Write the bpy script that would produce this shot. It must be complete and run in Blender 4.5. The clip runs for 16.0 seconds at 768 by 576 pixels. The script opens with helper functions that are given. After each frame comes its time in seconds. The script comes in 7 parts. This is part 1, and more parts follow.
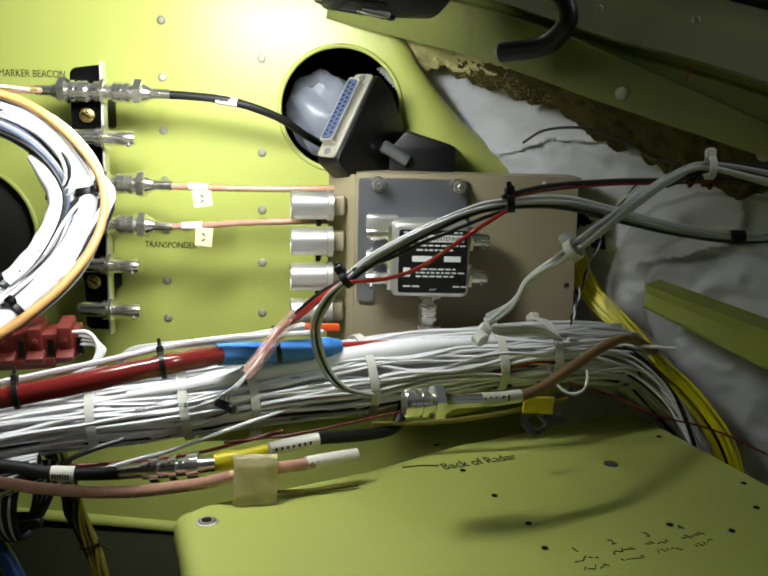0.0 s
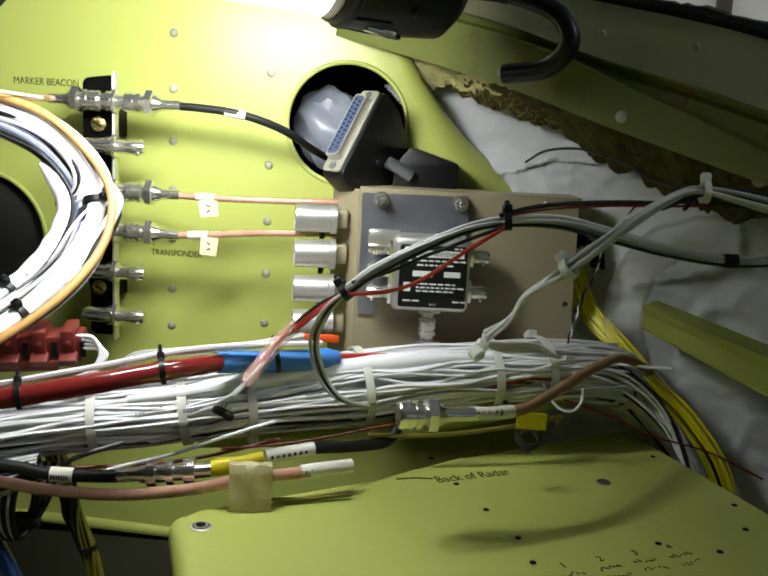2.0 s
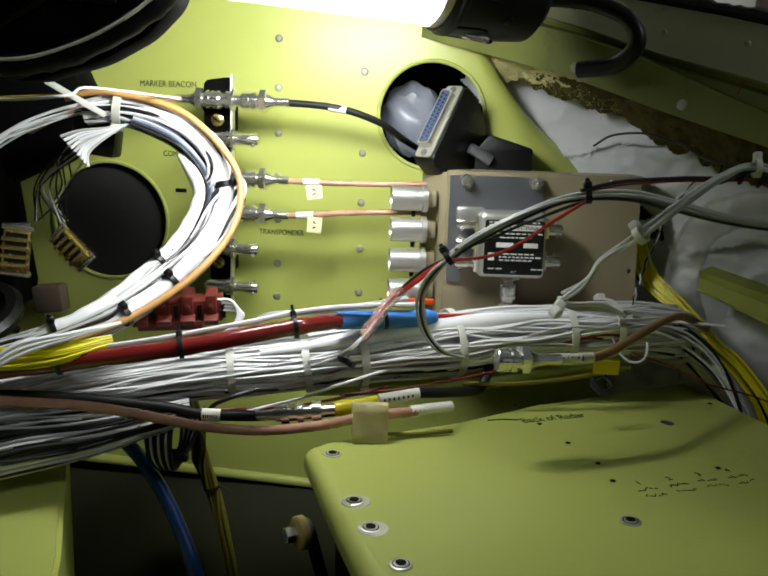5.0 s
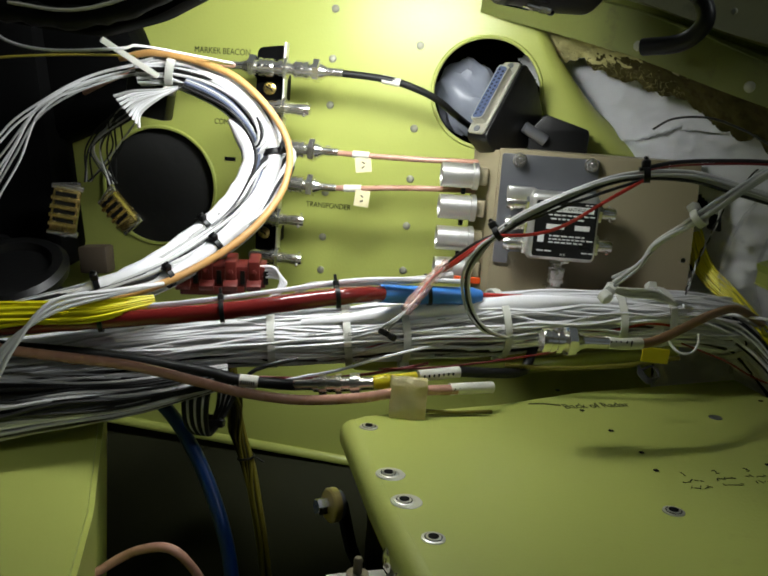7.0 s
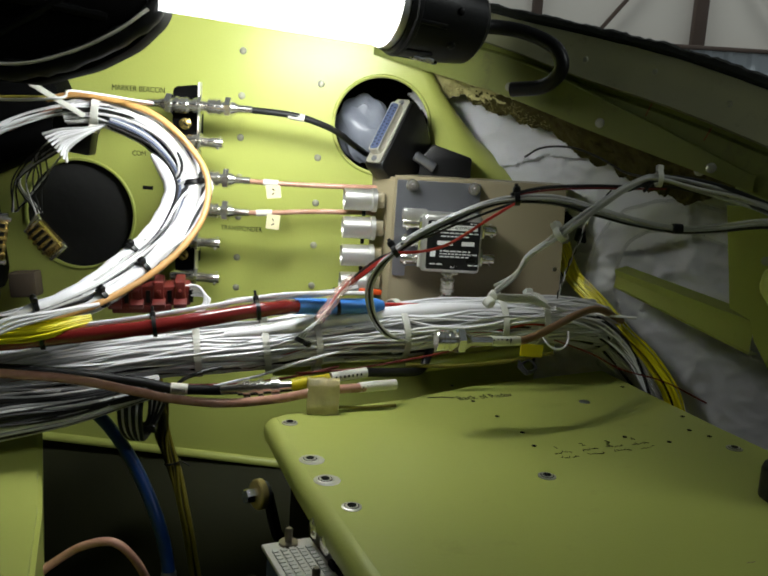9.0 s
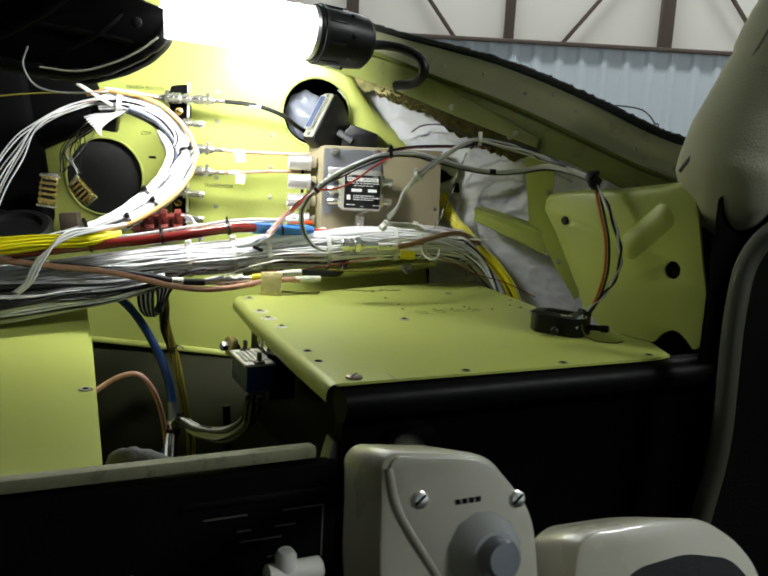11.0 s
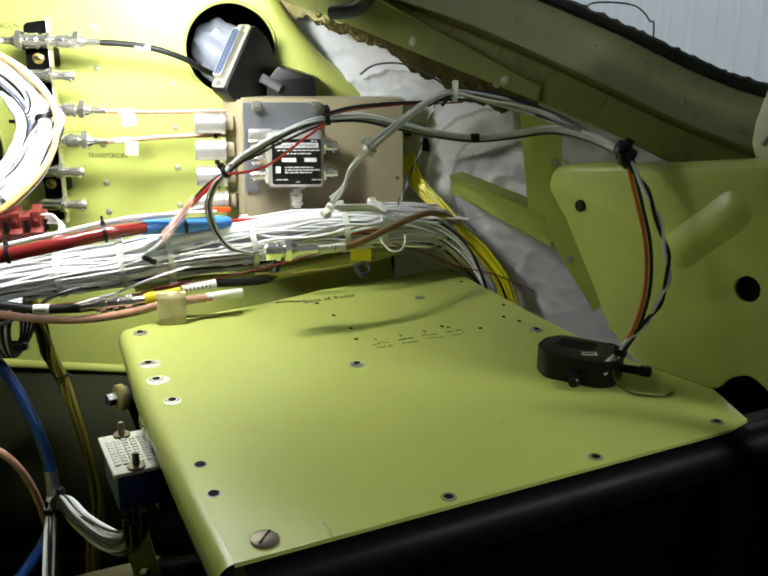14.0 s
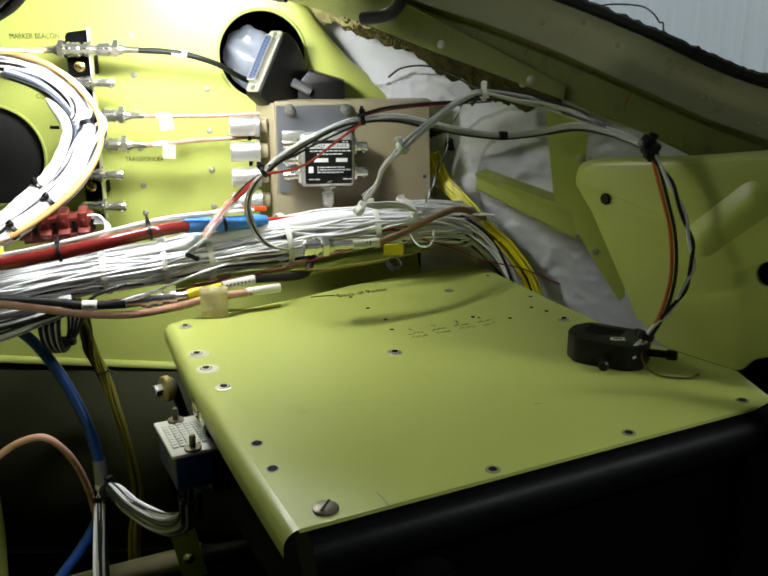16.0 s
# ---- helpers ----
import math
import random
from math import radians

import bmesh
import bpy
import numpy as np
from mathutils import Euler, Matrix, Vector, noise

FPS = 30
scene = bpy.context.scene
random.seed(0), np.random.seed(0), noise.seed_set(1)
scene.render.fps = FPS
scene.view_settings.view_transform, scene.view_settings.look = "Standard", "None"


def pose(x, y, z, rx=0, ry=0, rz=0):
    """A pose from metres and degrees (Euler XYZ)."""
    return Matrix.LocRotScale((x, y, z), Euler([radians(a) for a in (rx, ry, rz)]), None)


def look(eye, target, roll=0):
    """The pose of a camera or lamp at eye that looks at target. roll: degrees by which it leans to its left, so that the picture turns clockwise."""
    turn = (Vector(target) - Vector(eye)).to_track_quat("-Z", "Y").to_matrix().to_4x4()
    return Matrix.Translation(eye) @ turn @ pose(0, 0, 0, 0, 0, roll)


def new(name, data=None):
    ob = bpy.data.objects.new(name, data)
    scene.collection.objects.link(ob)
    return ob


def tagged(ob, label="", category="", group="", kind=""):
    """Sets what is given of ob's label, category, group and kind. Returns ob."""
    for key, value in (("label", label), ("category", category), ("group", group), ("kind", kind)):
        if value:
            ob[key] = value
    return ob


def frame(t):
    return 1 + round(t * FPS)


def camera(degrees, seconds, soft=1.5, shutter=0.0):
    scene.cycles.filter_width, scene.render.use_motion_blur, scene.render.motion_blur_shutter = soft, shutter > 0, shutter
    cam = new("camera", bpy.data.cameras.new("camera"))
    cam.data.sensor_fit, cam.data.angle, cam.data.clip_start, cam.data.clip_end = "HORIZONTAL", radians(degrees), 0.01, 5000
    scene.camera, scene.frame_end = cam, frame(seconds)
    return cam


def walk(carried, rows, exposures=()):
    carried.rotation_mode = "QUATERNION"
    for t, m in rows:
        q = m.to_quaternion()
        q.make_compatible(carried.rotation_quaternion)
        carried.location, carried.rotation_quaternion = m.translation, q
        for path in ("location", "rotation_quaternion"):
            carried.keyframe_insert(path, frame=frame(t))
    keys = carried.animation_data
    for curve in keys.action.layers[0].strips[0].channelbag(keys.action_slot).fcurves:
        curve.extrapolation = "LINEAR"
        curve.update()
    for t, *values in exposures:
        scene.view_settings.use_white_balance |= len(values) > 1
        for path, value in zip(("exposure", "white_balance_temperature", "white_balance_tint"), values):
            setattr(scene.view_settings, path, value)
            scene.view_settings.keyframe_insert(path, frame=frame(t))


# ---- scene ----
cam = camera(48.9, 16.0, soft=1.9, shutter=0.3)
PATH = [
    (0, (0.01, 0.02, 1.318), (-0.025, 1.979, 0.918), 1.6),
    (0.5, (0.009, 0.017, 1.32), (-0.027, 1.978, 0.928), 2.0),
    (1, (0.011, 0.016, 1.32), (-0.025, 1.982, 0.951), 3.0),
    (1.5, (0.014, 0.017, 1.317), (-0.039, 1.982, 0.95), 3.2),
    (2, (0.015, 0.013, 1.319), (-0.041, 1.978, 0.952), 3.1),
    (2.5, (0.016, 0.011, 1.309), (-0.059, 1.958, 0.859), 3.7),
    (3, (0.018, 0.011, 1.307), (-0.054, 1.951, 0.826), 3.5),
    (3.5, (0.017, 0.01, 1.306), (-0.07, 1.954, 0.842), 3.4),
    (4, (0.013, 0.005, 1.305), (-0.107, 1.946, 0.84), 3.8),
    (4.5, (0.007, -0.004, 1.311), (-0.178, 1.942, 0.884), 3.4),
    (5, (-0.017, -0.068, 1.32), (-0.159, 1.887, 0.921), 1.9),
    (7.3, (-0.018, -0.061, 1.306), (-0.264, 1.877, 0.876), 4.3),
    (7.5, (-0.014, -0.069, 1.308), (-0.179, 1.872, 0.856), 4.0),
    (8, (-0.004, -0.078, 1.309), (-0.083, 1.87, 0.862), 4.9),
    (8.2, (-0.005, -0.085, 1.31), (-0.045, 1.867, 0.879), 5.5),
    (10.3, (-0.04, -0.352, 1.333), (-0.03, 1.62, 0.999), 1.4),
    (10.5, (-0.005, -0.407, 1.31), (0.011, 1.565, 0.978), 2.1),
    (10.8, (0.057, -0.458, 1.306), (0.056, 1.504, 0.916), 2.8),
    (11, (0.048, -0.454, 1.302), (0.074, 1.512, 0.94), 3.2),
    (11.5, (0.037, -0.394, 1.3), (0.041, 1.569, 0.917), 2.5),
    (12, (0.038, -0.245, 1.305), (0.102, 1.684, 0.783), 1.7),
    (12.5, (0.057, -0.207, 1.313), (0.146, 1.706, 0.734), 0.5),
    (13, (0.071, -0.192, 1.325), (0.178, 1.719, 0.745), 1.3),
    (13.5, (0.077, -0.188, 1.334), (0.18, 1.718, 0.739), 0.5),
    (14, (0.074, -0.194, 1.341), (0.156, 1.716, 0.755), 0.8),
    (14.5, (0.067, -0.209, 1.342), (0.147, 1.706, 0.772), 0.8),
    (15, (0.055, -0.222, 1.341), (0.122, 1.697, 0.778), 0.9),
    (15.5, (0.058, -0.221, 1.339), (0.127, 1.693, 0.761), 0.0),
    (16, (0.054, -0.222, 1.34), (0.116, 1.693, 0.765), -0.1),
]
walk(cam, [(t, look(eye, target, roll)) for t, eye, target, roll in PATH],
     [(0, -1.45), (4.3, -1.45), (5.0, -1.7), (7.3, -1.82), (8.2, -1.78), (10.4, -1.62), (10.9, -0.7), (11.4, -0.48), (12, -0.1), (13, -0.2), (14, -0.42), (16, -0.66)])

# ---- light ----
world = bpy.data.worlds.new("hangar_air")
scene.world = world
world.use_nodes = True
bg = world.node_tree.nodes["Background"]
bg.inputs[0].default_value = (0.75, 0.8, 0.85, 1)
bg.inputs[1].default_value = 0.012
scene.view_settings.exposure = 0.0
# unseen added lamps: three light the hangar wall, one the yokes
for lx, ly in ((-5.0, 9.2), (1.0, 9.2), (7.0, 9.2), (8.0, -3.0)):
    area = bpy.data.lights.new("hangar_fill", "AREA")
    area.shape, area.size, area.size_y, area.energy, area.color = "RECTANGLE", 4.0, 0.6, (1000.0 if ly < 0 else 350.0), (0.95, 1.0, 0.98)
    new("hangar_fill", area).matrix_world = look((lx, ly, 7.3), (lx, ly, 0))

# ---- materials ----
def mat(name, base, rough=0.5, metal=0.0, var=0.12, vscale=25.0, bump=0.1, bscale=350.0, stain=None, stain_at=0.62,
        transmission=0.0, emit=0.0, emit_color=(1, 1, 1), rand=0.0, coat=0.0, spec=0.5, ior=1.45, alpha=1.0):
    m = bpy.data.materials.new(name)
    m.use_nodes = True
    nt = m.node_tree
    N, L = nt.nodes, nt.links
    p = N["Principled BSDF"]
    p.inputs["Roughness"].default_value = rough
    p.inputs["Metallic"].default_value = metal
    p.inputs["Transmission Weight"].default_value = transmission
    p.inputs["Coat Weight"].default_value = coat
    p.inputs["Specular IOR Level"].default_value = spec
    p.inputs["IOR"].default_value = ior
    p.inputs["Alpha"].default_value = alpha
    co = N.new("ShaderNodeTexCoord")
    n1 = N.new("ShaderNodeTexNoise")
    n1.inputs["Scale"].default_value = vscale
    n1.inputs["Detail"].default_value = 6
    L.new(co.outputs["Object"], n1.inputs["Vector"])
    mix = N.new("ShaderNodeMix")
    mix.data_type = "RGBA"
    mix.inputs[6].default_value = (*[c * (1 - var) for c in base], 1)
    mix.inputs[7].default_value = (*[min(1, c * (1 + var)) for c in base], 1)
    L.new(n1.outputs["Fac"], mix.inputs[0])
    out = mix.outputs[2]
    if stain:
        n2 = N.new("ShaderNodeTexNoise")
        n2.inputs["Scale"].default_value = vscale * 2.3
        n2.inputs["Detail"].default_value = 9
        n2.inputs["Roughness"].default_value = 0.65
        L.new(co.outputs["Object"], n2.inputs["Vector"])
        ramp = N.new("ShaderNodeMapRange")
        ramp.inputs[1].default_value, ramp.inputs[2].default_value = stain_at, stain_at + 0.14
        ramp.inputs[4].default_value = 0.7
        L.new(n2.outputs["Fac"], ramp.inputs[0])
        mx = N.new("ShaderNodeMix")
        mx.data_type = "RGBA"
        L.new(ramp.outputs[0], mx.inputs[0])
        L.new(out, mx.inputs[6])
        mx.inputs[7].default_value = (*stain, 1)
        out = mx.outputs[2]
    if rand:
        info = N.new("ShaderNodeObjectInfo")
        mr = N.new("ShaderNodeMapRange")
        mr.inputs[3].default_value, mr.inputs[4].default_value = 1 - rand, 1 + rand
        L.new(info.outputs["Random"], mr.inputs[0])
        hsv = N.new("ShaderNodeHueSaturation")
        L.new(mr.outputs[0], hsv.inputs["Value"])
        L.new(out, hsv.inputs["Color"])
        out = hsv.outputs[0]
    L.new(out, p.inputs["Base Color"])
    n3 = N.new("ShaderNodeTexNoise")
    n3.inputs["Scale"].default_value = bscale
    n3.inputs["Detail"].default_value = 4
    L.new(co.outputs["Object"], n3.inputs["Vector"])
    bp = N.new("ShaderNodeBump")
    bp.inputs["Strength"].default_value = bump
    bp.inputs["Distance"].default_value = 0.001
    L.new(n3.outputs["Fac"], bp.inputs["Height"])
    L.new(bp.outputs[0], p.inputs["Normal"])
    rr = N.new("ShaderNodeMapRange")
    rr.inputs[3].default_value, rr.inputs[4].default_value = max(0.03, rough - 0.1), min(1, rough + 0.1)
    L.new(n1.outputs["Fac"], rr.inputs[0])
    L.new(rr.outputs[0], p.inputs["Roughness"])
    if emit:
        p.inputs["Emission Color"].default_value = (*emit_color, 1)
        p.inputs["Emission Strength"].default_value = emit
    return m


LIME = mat("lime_zinc_chromate_paint", (0.47, 0.52, 0.125), 0.34, spec=0.6, var=0.09, vscale=9, bump=0.12, bscale=500, stain=(0.36, 0.37, 0.085), stain_at=0.63)
# Darker than LIME; its dullness also holds shade on lap plate and bay clamp.
LIME_DULL = mat("dull_shaded_chromate_paint", (0.31, 0.345, 0.085), 0.55, var=0.16, vscale=14, bump=0.2, bscale=260, stain=(0.17, 0.17, 0.07), stain_at=0.57)
SILL = mat("faded_olive_cream_paint", (0.50, 0.50, 0.31), 0.45, var=0.14, vscale=14, bump=0.15, stain=(0.20, 0.19, 0.10), stain_at=0.58)
TAN = mat("tan_enamel", (0.33, 0.285, 0.18), 0.42, var=0.06, vscale=12, stain=(0.28, 0.23, 0.14), stain_at=0.66)
BEAM = mat("worn_edge_primer", (0.25, 0.25, 0.15), 0.65, var=0.3, vscale=40, bump=0.4, bscale=200, stain=(0.09, 0.08, 0.045), stain_at=0.54)
STEEL = mat("nickel_plate", (0.86, 0.84, 0.79), 0.2, 0.95, var=0.15, vscale=200, bump=0.08)
TIN = mat("bright_tin_plate", (0.66, 0.64, 0.55), 0.32, 0.75, var=0.1, vscale=150)
ALU = mat("brushed_aluminium", (0.70, 0.69, 0.65), 0.36, 0.85, var=0.12, vscale=90, bump=0.15, bscale=700)
DARKALU = mat("dull_grey_aluminium", (0.30, 0.31, 0.34), 0.4, 0.85, var=0.1, vscale=60, bump=0.1)
BRASS = mat("gold_plate", (0.62, 0.47, 0.16), 0.25, 0.9, var=0.1, vscale=200, bump=0.04)
RIVET = mat("rivet_alloy", (0.36, 0.36, 0.27), 0.5, 0.2, var=0.2, vscale=300, rand=0.25)
BLACK = mat("black_plastic", (0.006, 0.006, 0.006), 0.38, spec=0.35, var=0.3, vscale=60, bump=0.15)
FOAM = mat("black_foam_padding", (0.0030, 0.0030, 0.0030), 0.7, spec=0.06, bump=0.6, bscale=40)
FROST = mat("frosted_clear_plastic", (0.62, 0.64, 0.66), 0.2, alpha=0.75, coat=0.5)
BLACK_PAINT = mat("black_crackle_paint", (0.003, 0.003, 0.003), 0.45, spec=0.07, var=0.3, vscale=80, bump=0.25, bscale=900)
RUBBER = mat("black_rubber", (0.009, 0.009, 0.009), 0.5, spec=0.4, var=0.3, vscale=60)
FUZZ = mat("black_felt_seal", (0.01, 0.012, 0.008), 0.9, var=0.4, vscale=200, bump=0.9, bscale=400)
WIREWHITE = mat("white_wire_jacket", (0.80, 0.80, 0.81), 0.32, var=0.05, vscale=60, rand=0.12)
WIREGREY = mat("grey_wire_jacket", (0.50, 0.50, 0.49), 0.4, var=0.08, rand=0.2)
WIREBLACK = mat("black_wire_jacket", (0.015, 0.015, 0.015), 0.4)
WIRERED = mat("red_wire_jacket", (0.42, 0.03, 0.02), 0.38)
WIREDARKRED = mat("dark_red_wire_jacket", (0.16, 0.012, 0.010), 0.4)
WIREYELLOW = mat("yellow_wire_jacket", (0.80, 0.72, 0.015), 0.35, rand=0.12)
WIREOLIVE = mat("olive_wire_jacket", (0.17, 0.145, 0.02), 0.4, rand=0.4)
HARNESSGREY = mat("grey_shielded_jacket", (0.42, 0.425, 0.42), 0.33, var=0.12, vscale=80, rand=0.15)
SLATEWIRE = mat("slate_blue_wire_jacket", (0.10, 0.12, 0.19), 0.35)
OLDSTEEL = mat("brown_tarnished_steel", (0.20, 0.17, 0.13), 0.4, 0.7, var=0.25, vscale=300)
LEGEND = mat("faded_legend_paint", (0.10, 0.10, 0.09), 0.6)
COPPER = mat("copper_tinted_coax", (0.50, 0.27, 0.19), 0.28, var=0.1, vscale=90, coat=0.5)
BROWN = mat("brown_coax_jacket", (0.30, 0.17, 0.085), 0.38, var=0.1)
ORANGE = mat("orange_coax_jacket", (0.60, 0.33, 0.11), 0.35, var=0.08)
REDSLEEVE = mat("red_heat_shrink", (0.20, 0.018, 0.016), 0.2, var=0.15, vscale=30, bump=0.7, bscale=80, coat=0.8)
BLUESLEEVE = mat("blue_heat_shrink", (0.05, 0.22, 0.62), 0.35, var=0.08)
BLUEHOSE = mat("blue_hose_rubber", (0.010, 0.05, 0.22), 0.33, var=0.1)
BLUEPLASTIC = mat("blue_connector_plastic", (0.012, 0.04, 0.20), 0.4)
REDBLOCK = mat("red_connector_plastic", (0.13, 0.016, 0.011), 0.5, var=0.15)
NYLON = mat("milky_nylon", (0.78, 0.78, 0.70), 0.35, var=0.05, transmission=0.25)
TAPE = mat("masking_tape", (0.84, 0.76, 0.46), 0.6, var=0.08, vscale=80, bump=0.5, bscale=160, stain=(0.74, 0.64, 0.34), stain_at=0.62)
PAPER = mat("paper_label", (0.78, 0.76, 0.66), 0.6, var=0.04)
YELLOWSLEEVE = mat("yellow_heat_shrink", (0.78, 0.66, 0.02), 0.35)
PINKSLEEVE = mat("clear_pink_sleeve", (0.74, 0.42, 0.34), 0.12, var=0.2, alpha=0.36, coat=0.6, bump=0.5, bscale=300)
CLEAR = mat("yellowed_clear_tube", (0.97, 0.97, 0.86), 0.04, var=0.03, vscale=40, transmission=1.0, ior=1.22, alpha=0.3, bump=0.3, bscale=60)
CLEARBORE = mat("clear_tube_bore", (0.95, 0.95, 0.82), 0.08, var=0.05, vscale=40, transmission=1.0, ior=1.12, alpha=0.08)
QUILT = mat("grey_white_insulation_cloth", (0.90, 0.90, 0.91), 0.5, var=0.07, vscale=14, bump=0.5, bscale=70, stain=(0.62, 0.61, 0.57), stain_at=0.66)
WOOL = mat("brown_shaded_glass_wool", (0.060, 0.052, 0.016), 0.95, spec=0.1, var=0.6, vscale=60, bump=1.0, bscale=180, stain=(0.035, 0.026, 0.010), stain_at=0.50)
PALEWOOL = mat("yellow_glass_wool", (0.50, 0.46, 0.20), 0.95, var=0.4, vscale=70, bump=1.0, bscale=220, stain=(0.24, 0.19, 0.06), stain_at=0.55)
PENCIL = mat("soft_pencil", (0.045, 0.05, 0.025), 0.7, spec=0.1)
CREAM = mat("cream_gloss_plastic", (0.62, 0.59, 0.48), 0.3, var=0.05, vscale=20, bump=0.06, coat=0.4)
CLOTH = mat("cream_headliner_cloth", (0.48, 0.475, 0.34), 0.85, var=0.12, vscale=12, bump=0.5, bscale=600, stain=(0.16, 0.14, 0.11), stain_at=0.66)
GREYTRIM = mat("grey_door_trim", (0.24, 0.235, 0.19), 0.7, var=0.14)
INK = mat("black_ink", (0.008, 0.008, 0.007), 0.7, spec=0.1, var=0.1)
WHITEINK = mat("white_ink", (0.8, 0.8, 0.78), 0.6, var=0.05)
LABELBLACK = mat("black_data_plate", (0.008, 0.008, 0.008), 0.3, var=0.2)
TUNNELSHADE = mat("shade_dark_olive", (0.026, 0.027, 0.011), 0.7, spec=0.2, var=0.25, vscale=20)
# Near-black colour standing in for the shade of unlit spaces.
VOID = mat("near_black_void", (0.006, 0.0065, 0.004), 0.9, spec=0.1, var=0.3)
DUCT = mat("charcoal_rubber_disc", (0.02, 0.02, 0.019), 0.75, var=0.25, vscale=40, bump=0.4, bscale=120)
SLEEVEGREY = mat("blue_grey_plastic_bag", (0.26, 0.28, 0.33), 0.3, var=0.3, vscale=40, bump=0.8, bscale=60)
REDTAPE = mat("orange_red_tape", (0.75, 0.09, 0.01), 0.45)
GLOW = mat("lit_lamp_tube", (0.9, 0.9, 0.9), 0.4, emit=178.0, emit_color=(0.97, 1.0, 0.99))
GLOWBACK = mat("lit_lamp_tube_rear", (0.9, 0.9, 0.9), 0.4, emit=17.0, emit_color=(0.97, 1.0, 0.99))
HALLWALL = mat("pale_corrugated_sheet", (0.55, 0.60, 0.64), 0.5, var=0.08, vscale=0.6, bump=0.05, bscale=3)
HALLFRAME = mat("brown_hall_steel", (0.10, 0.07, 0.055), 0.6, var=0.2, vscale=2)
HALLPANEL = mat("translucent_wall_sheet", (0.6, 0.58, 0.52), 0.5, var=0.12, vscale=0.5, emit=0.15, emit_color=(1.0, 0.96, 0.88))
HALLFLOOR = mat("hangar_concrete", (0.30, 0.30, 0.29), 0.6, var=0.15, vscale=0.5)
REDPENCIL = mat("red_pencil", (0.42, 0.06, 0.02), 0.7)


# ---- builders ----
def link(name, bm, material, parent=None, label="", smooth=True, angle=40):
    me = bpy.data.meshes.new(name)
    bm.normal_update()
    if smooth:
        for f in bm.faces:
            f.smooth = True
        lim = radians(angle)
        for e in bm.edges:
            if len(e.link_faces) == 2 and e.calc_face_angle(0) > lim:
                e.smooth = False
    bm.to_mesh(me)
    bm.free()
    me.materials.append(material)
    ob = new(name, me)
    if parent:
        ob.parent = parent
        ob.matrix_parent_inverse = parent.matrix_world.inverted() if parent.matrix_world else Matrix()
    if label:
        ob["label"] = label
    return ob


def part(name, bm, material, parent, label="", smooth=True):
    return link(name, bm, material, parent, label, smooth)


def thing(name, label, category, at=(0, 0, 0), group="", kind=""):
    ob = new(name)
    ob.empty_display_size = 0.01
    ob.location = at
    ob.matrix_world = Matrix.Translation(at)
    return tagged(ob, label, category, group, kind)


def crom(pts, n=8):
    """A smooth line through the points, n steps a span."""
    P = [Vector(p) for p in pts]
    P = [P[0] * 2 - P[1]] + P + [P[-1] * 2 - P[-2]]
    out = []
    for i in range(1, len(P) - 2):
        a, b, c, d = P[i - 1:i + 3]
        for k in range(n):
            t = k / n
            out.append(0.5 * (2 * b + (c - a) * t + (2 * a - 5 * b + 4 * c - d) * t * t + (3 * b - a - 3 * c + d) * t ** 3))
    out.append(P[-2])
    return out


def frames(line):
    """Tangent, side and up at each point of a line, turning as little as can be."""
    T = [(line[min(i + 1, len(line) - 1)] - line[max(i - 1, 0)]).normalized() for i in range(len(line))]
    side = T[0].orthogonal().normalized()
    out = []
    for t in T:
        side = (side - t * side.dot(t)).normalized()
        out.append((t, side, t.cross(side)))
    return out


def tube(line, r, seg=8, bm=None, caps=True, wob=0.0):
    """A round tube along a line; r is a number or one a point."""
    bm = bm or bmesh.new()
    fr = frames(line)
    rings = []
    for i, (p, (t, s, u)) in enumerate(zip(line, fr)):
        rad = r[i] if isinstance(r, (list, tuple)) else r
        if wob:
            rad *= 1 + wob * noise.noise(p * 160)
        rings.append([bm.verts.new(p + (s * math.cos(a) + u * math.sin(a)) * rad) for a in (2 * math.pi * k / seg for k in range(seg))])
    for a, b in zip(rings, rings[1:]):
        for k in range(seg):
            bm.faces.new((a[k], a[(k + 1) % seg], b[(k + 1) % seg], b[k]))
    if caps:
        bm.faces.new(rings[0][::-1])
        bm.faces.new(rings[-1])
    return bm


def lathe(profile, seg=20, start=(0, 0, 0), axis=(1, 0, 0), bm=None):
    """A turned body: profile of (along, radius) from start along axis."""
    bm = bm or bmesh.new()
    t = Vector(axis).normalized()
    s = t.orthogonal().normalized()
    u = t.cross(s)
    o = Vector(start)
    rings = []
    for a, r in profile:
        rings.append([bm.verts.new(o + t * a + (s * math.cos(g) + u * math.sin(g)) * max(r, 1e-5)) for g in (2 * math.pi * k / seg for k in range(seg))])
    for a, b in zip(rings, rings[1:]):
        for k in range(seg):
            bm.faces.new((a[k], a[(k + 1) % seg], b[(k + 1) % seg], b[k]))
    bm.faces.new(rings[0][::-1])
    bm.faces.new(rings[-1])
    return bm


def box(size, m=None, bevel=0.0, seg=2, bm=None):
    """A box of that size about the origin of m, with rounded edges."""
    own = bmesh.new()
    bmesh.ops.create_cube(own, size=1)
    bmesh.ops.scale(own, vec=size, verts=own.verts)
    if bevel:
        bmesh.ops.bevel(own, geom=own.edges[:], offset=bevel, segments=seg, affect="EDGES", profile=0.5)
    if m is not None:
        bmesh.ops.transform(own, matrix=m, verts=own.verts)
    if bm is None:
        return own
    me = bpy.data.meshes.new("tmp")
    own.to_mesh(me)
    own.free()
    bm.from_mesh(me)
    bpy.data.meshes.remove(me)
    return bm


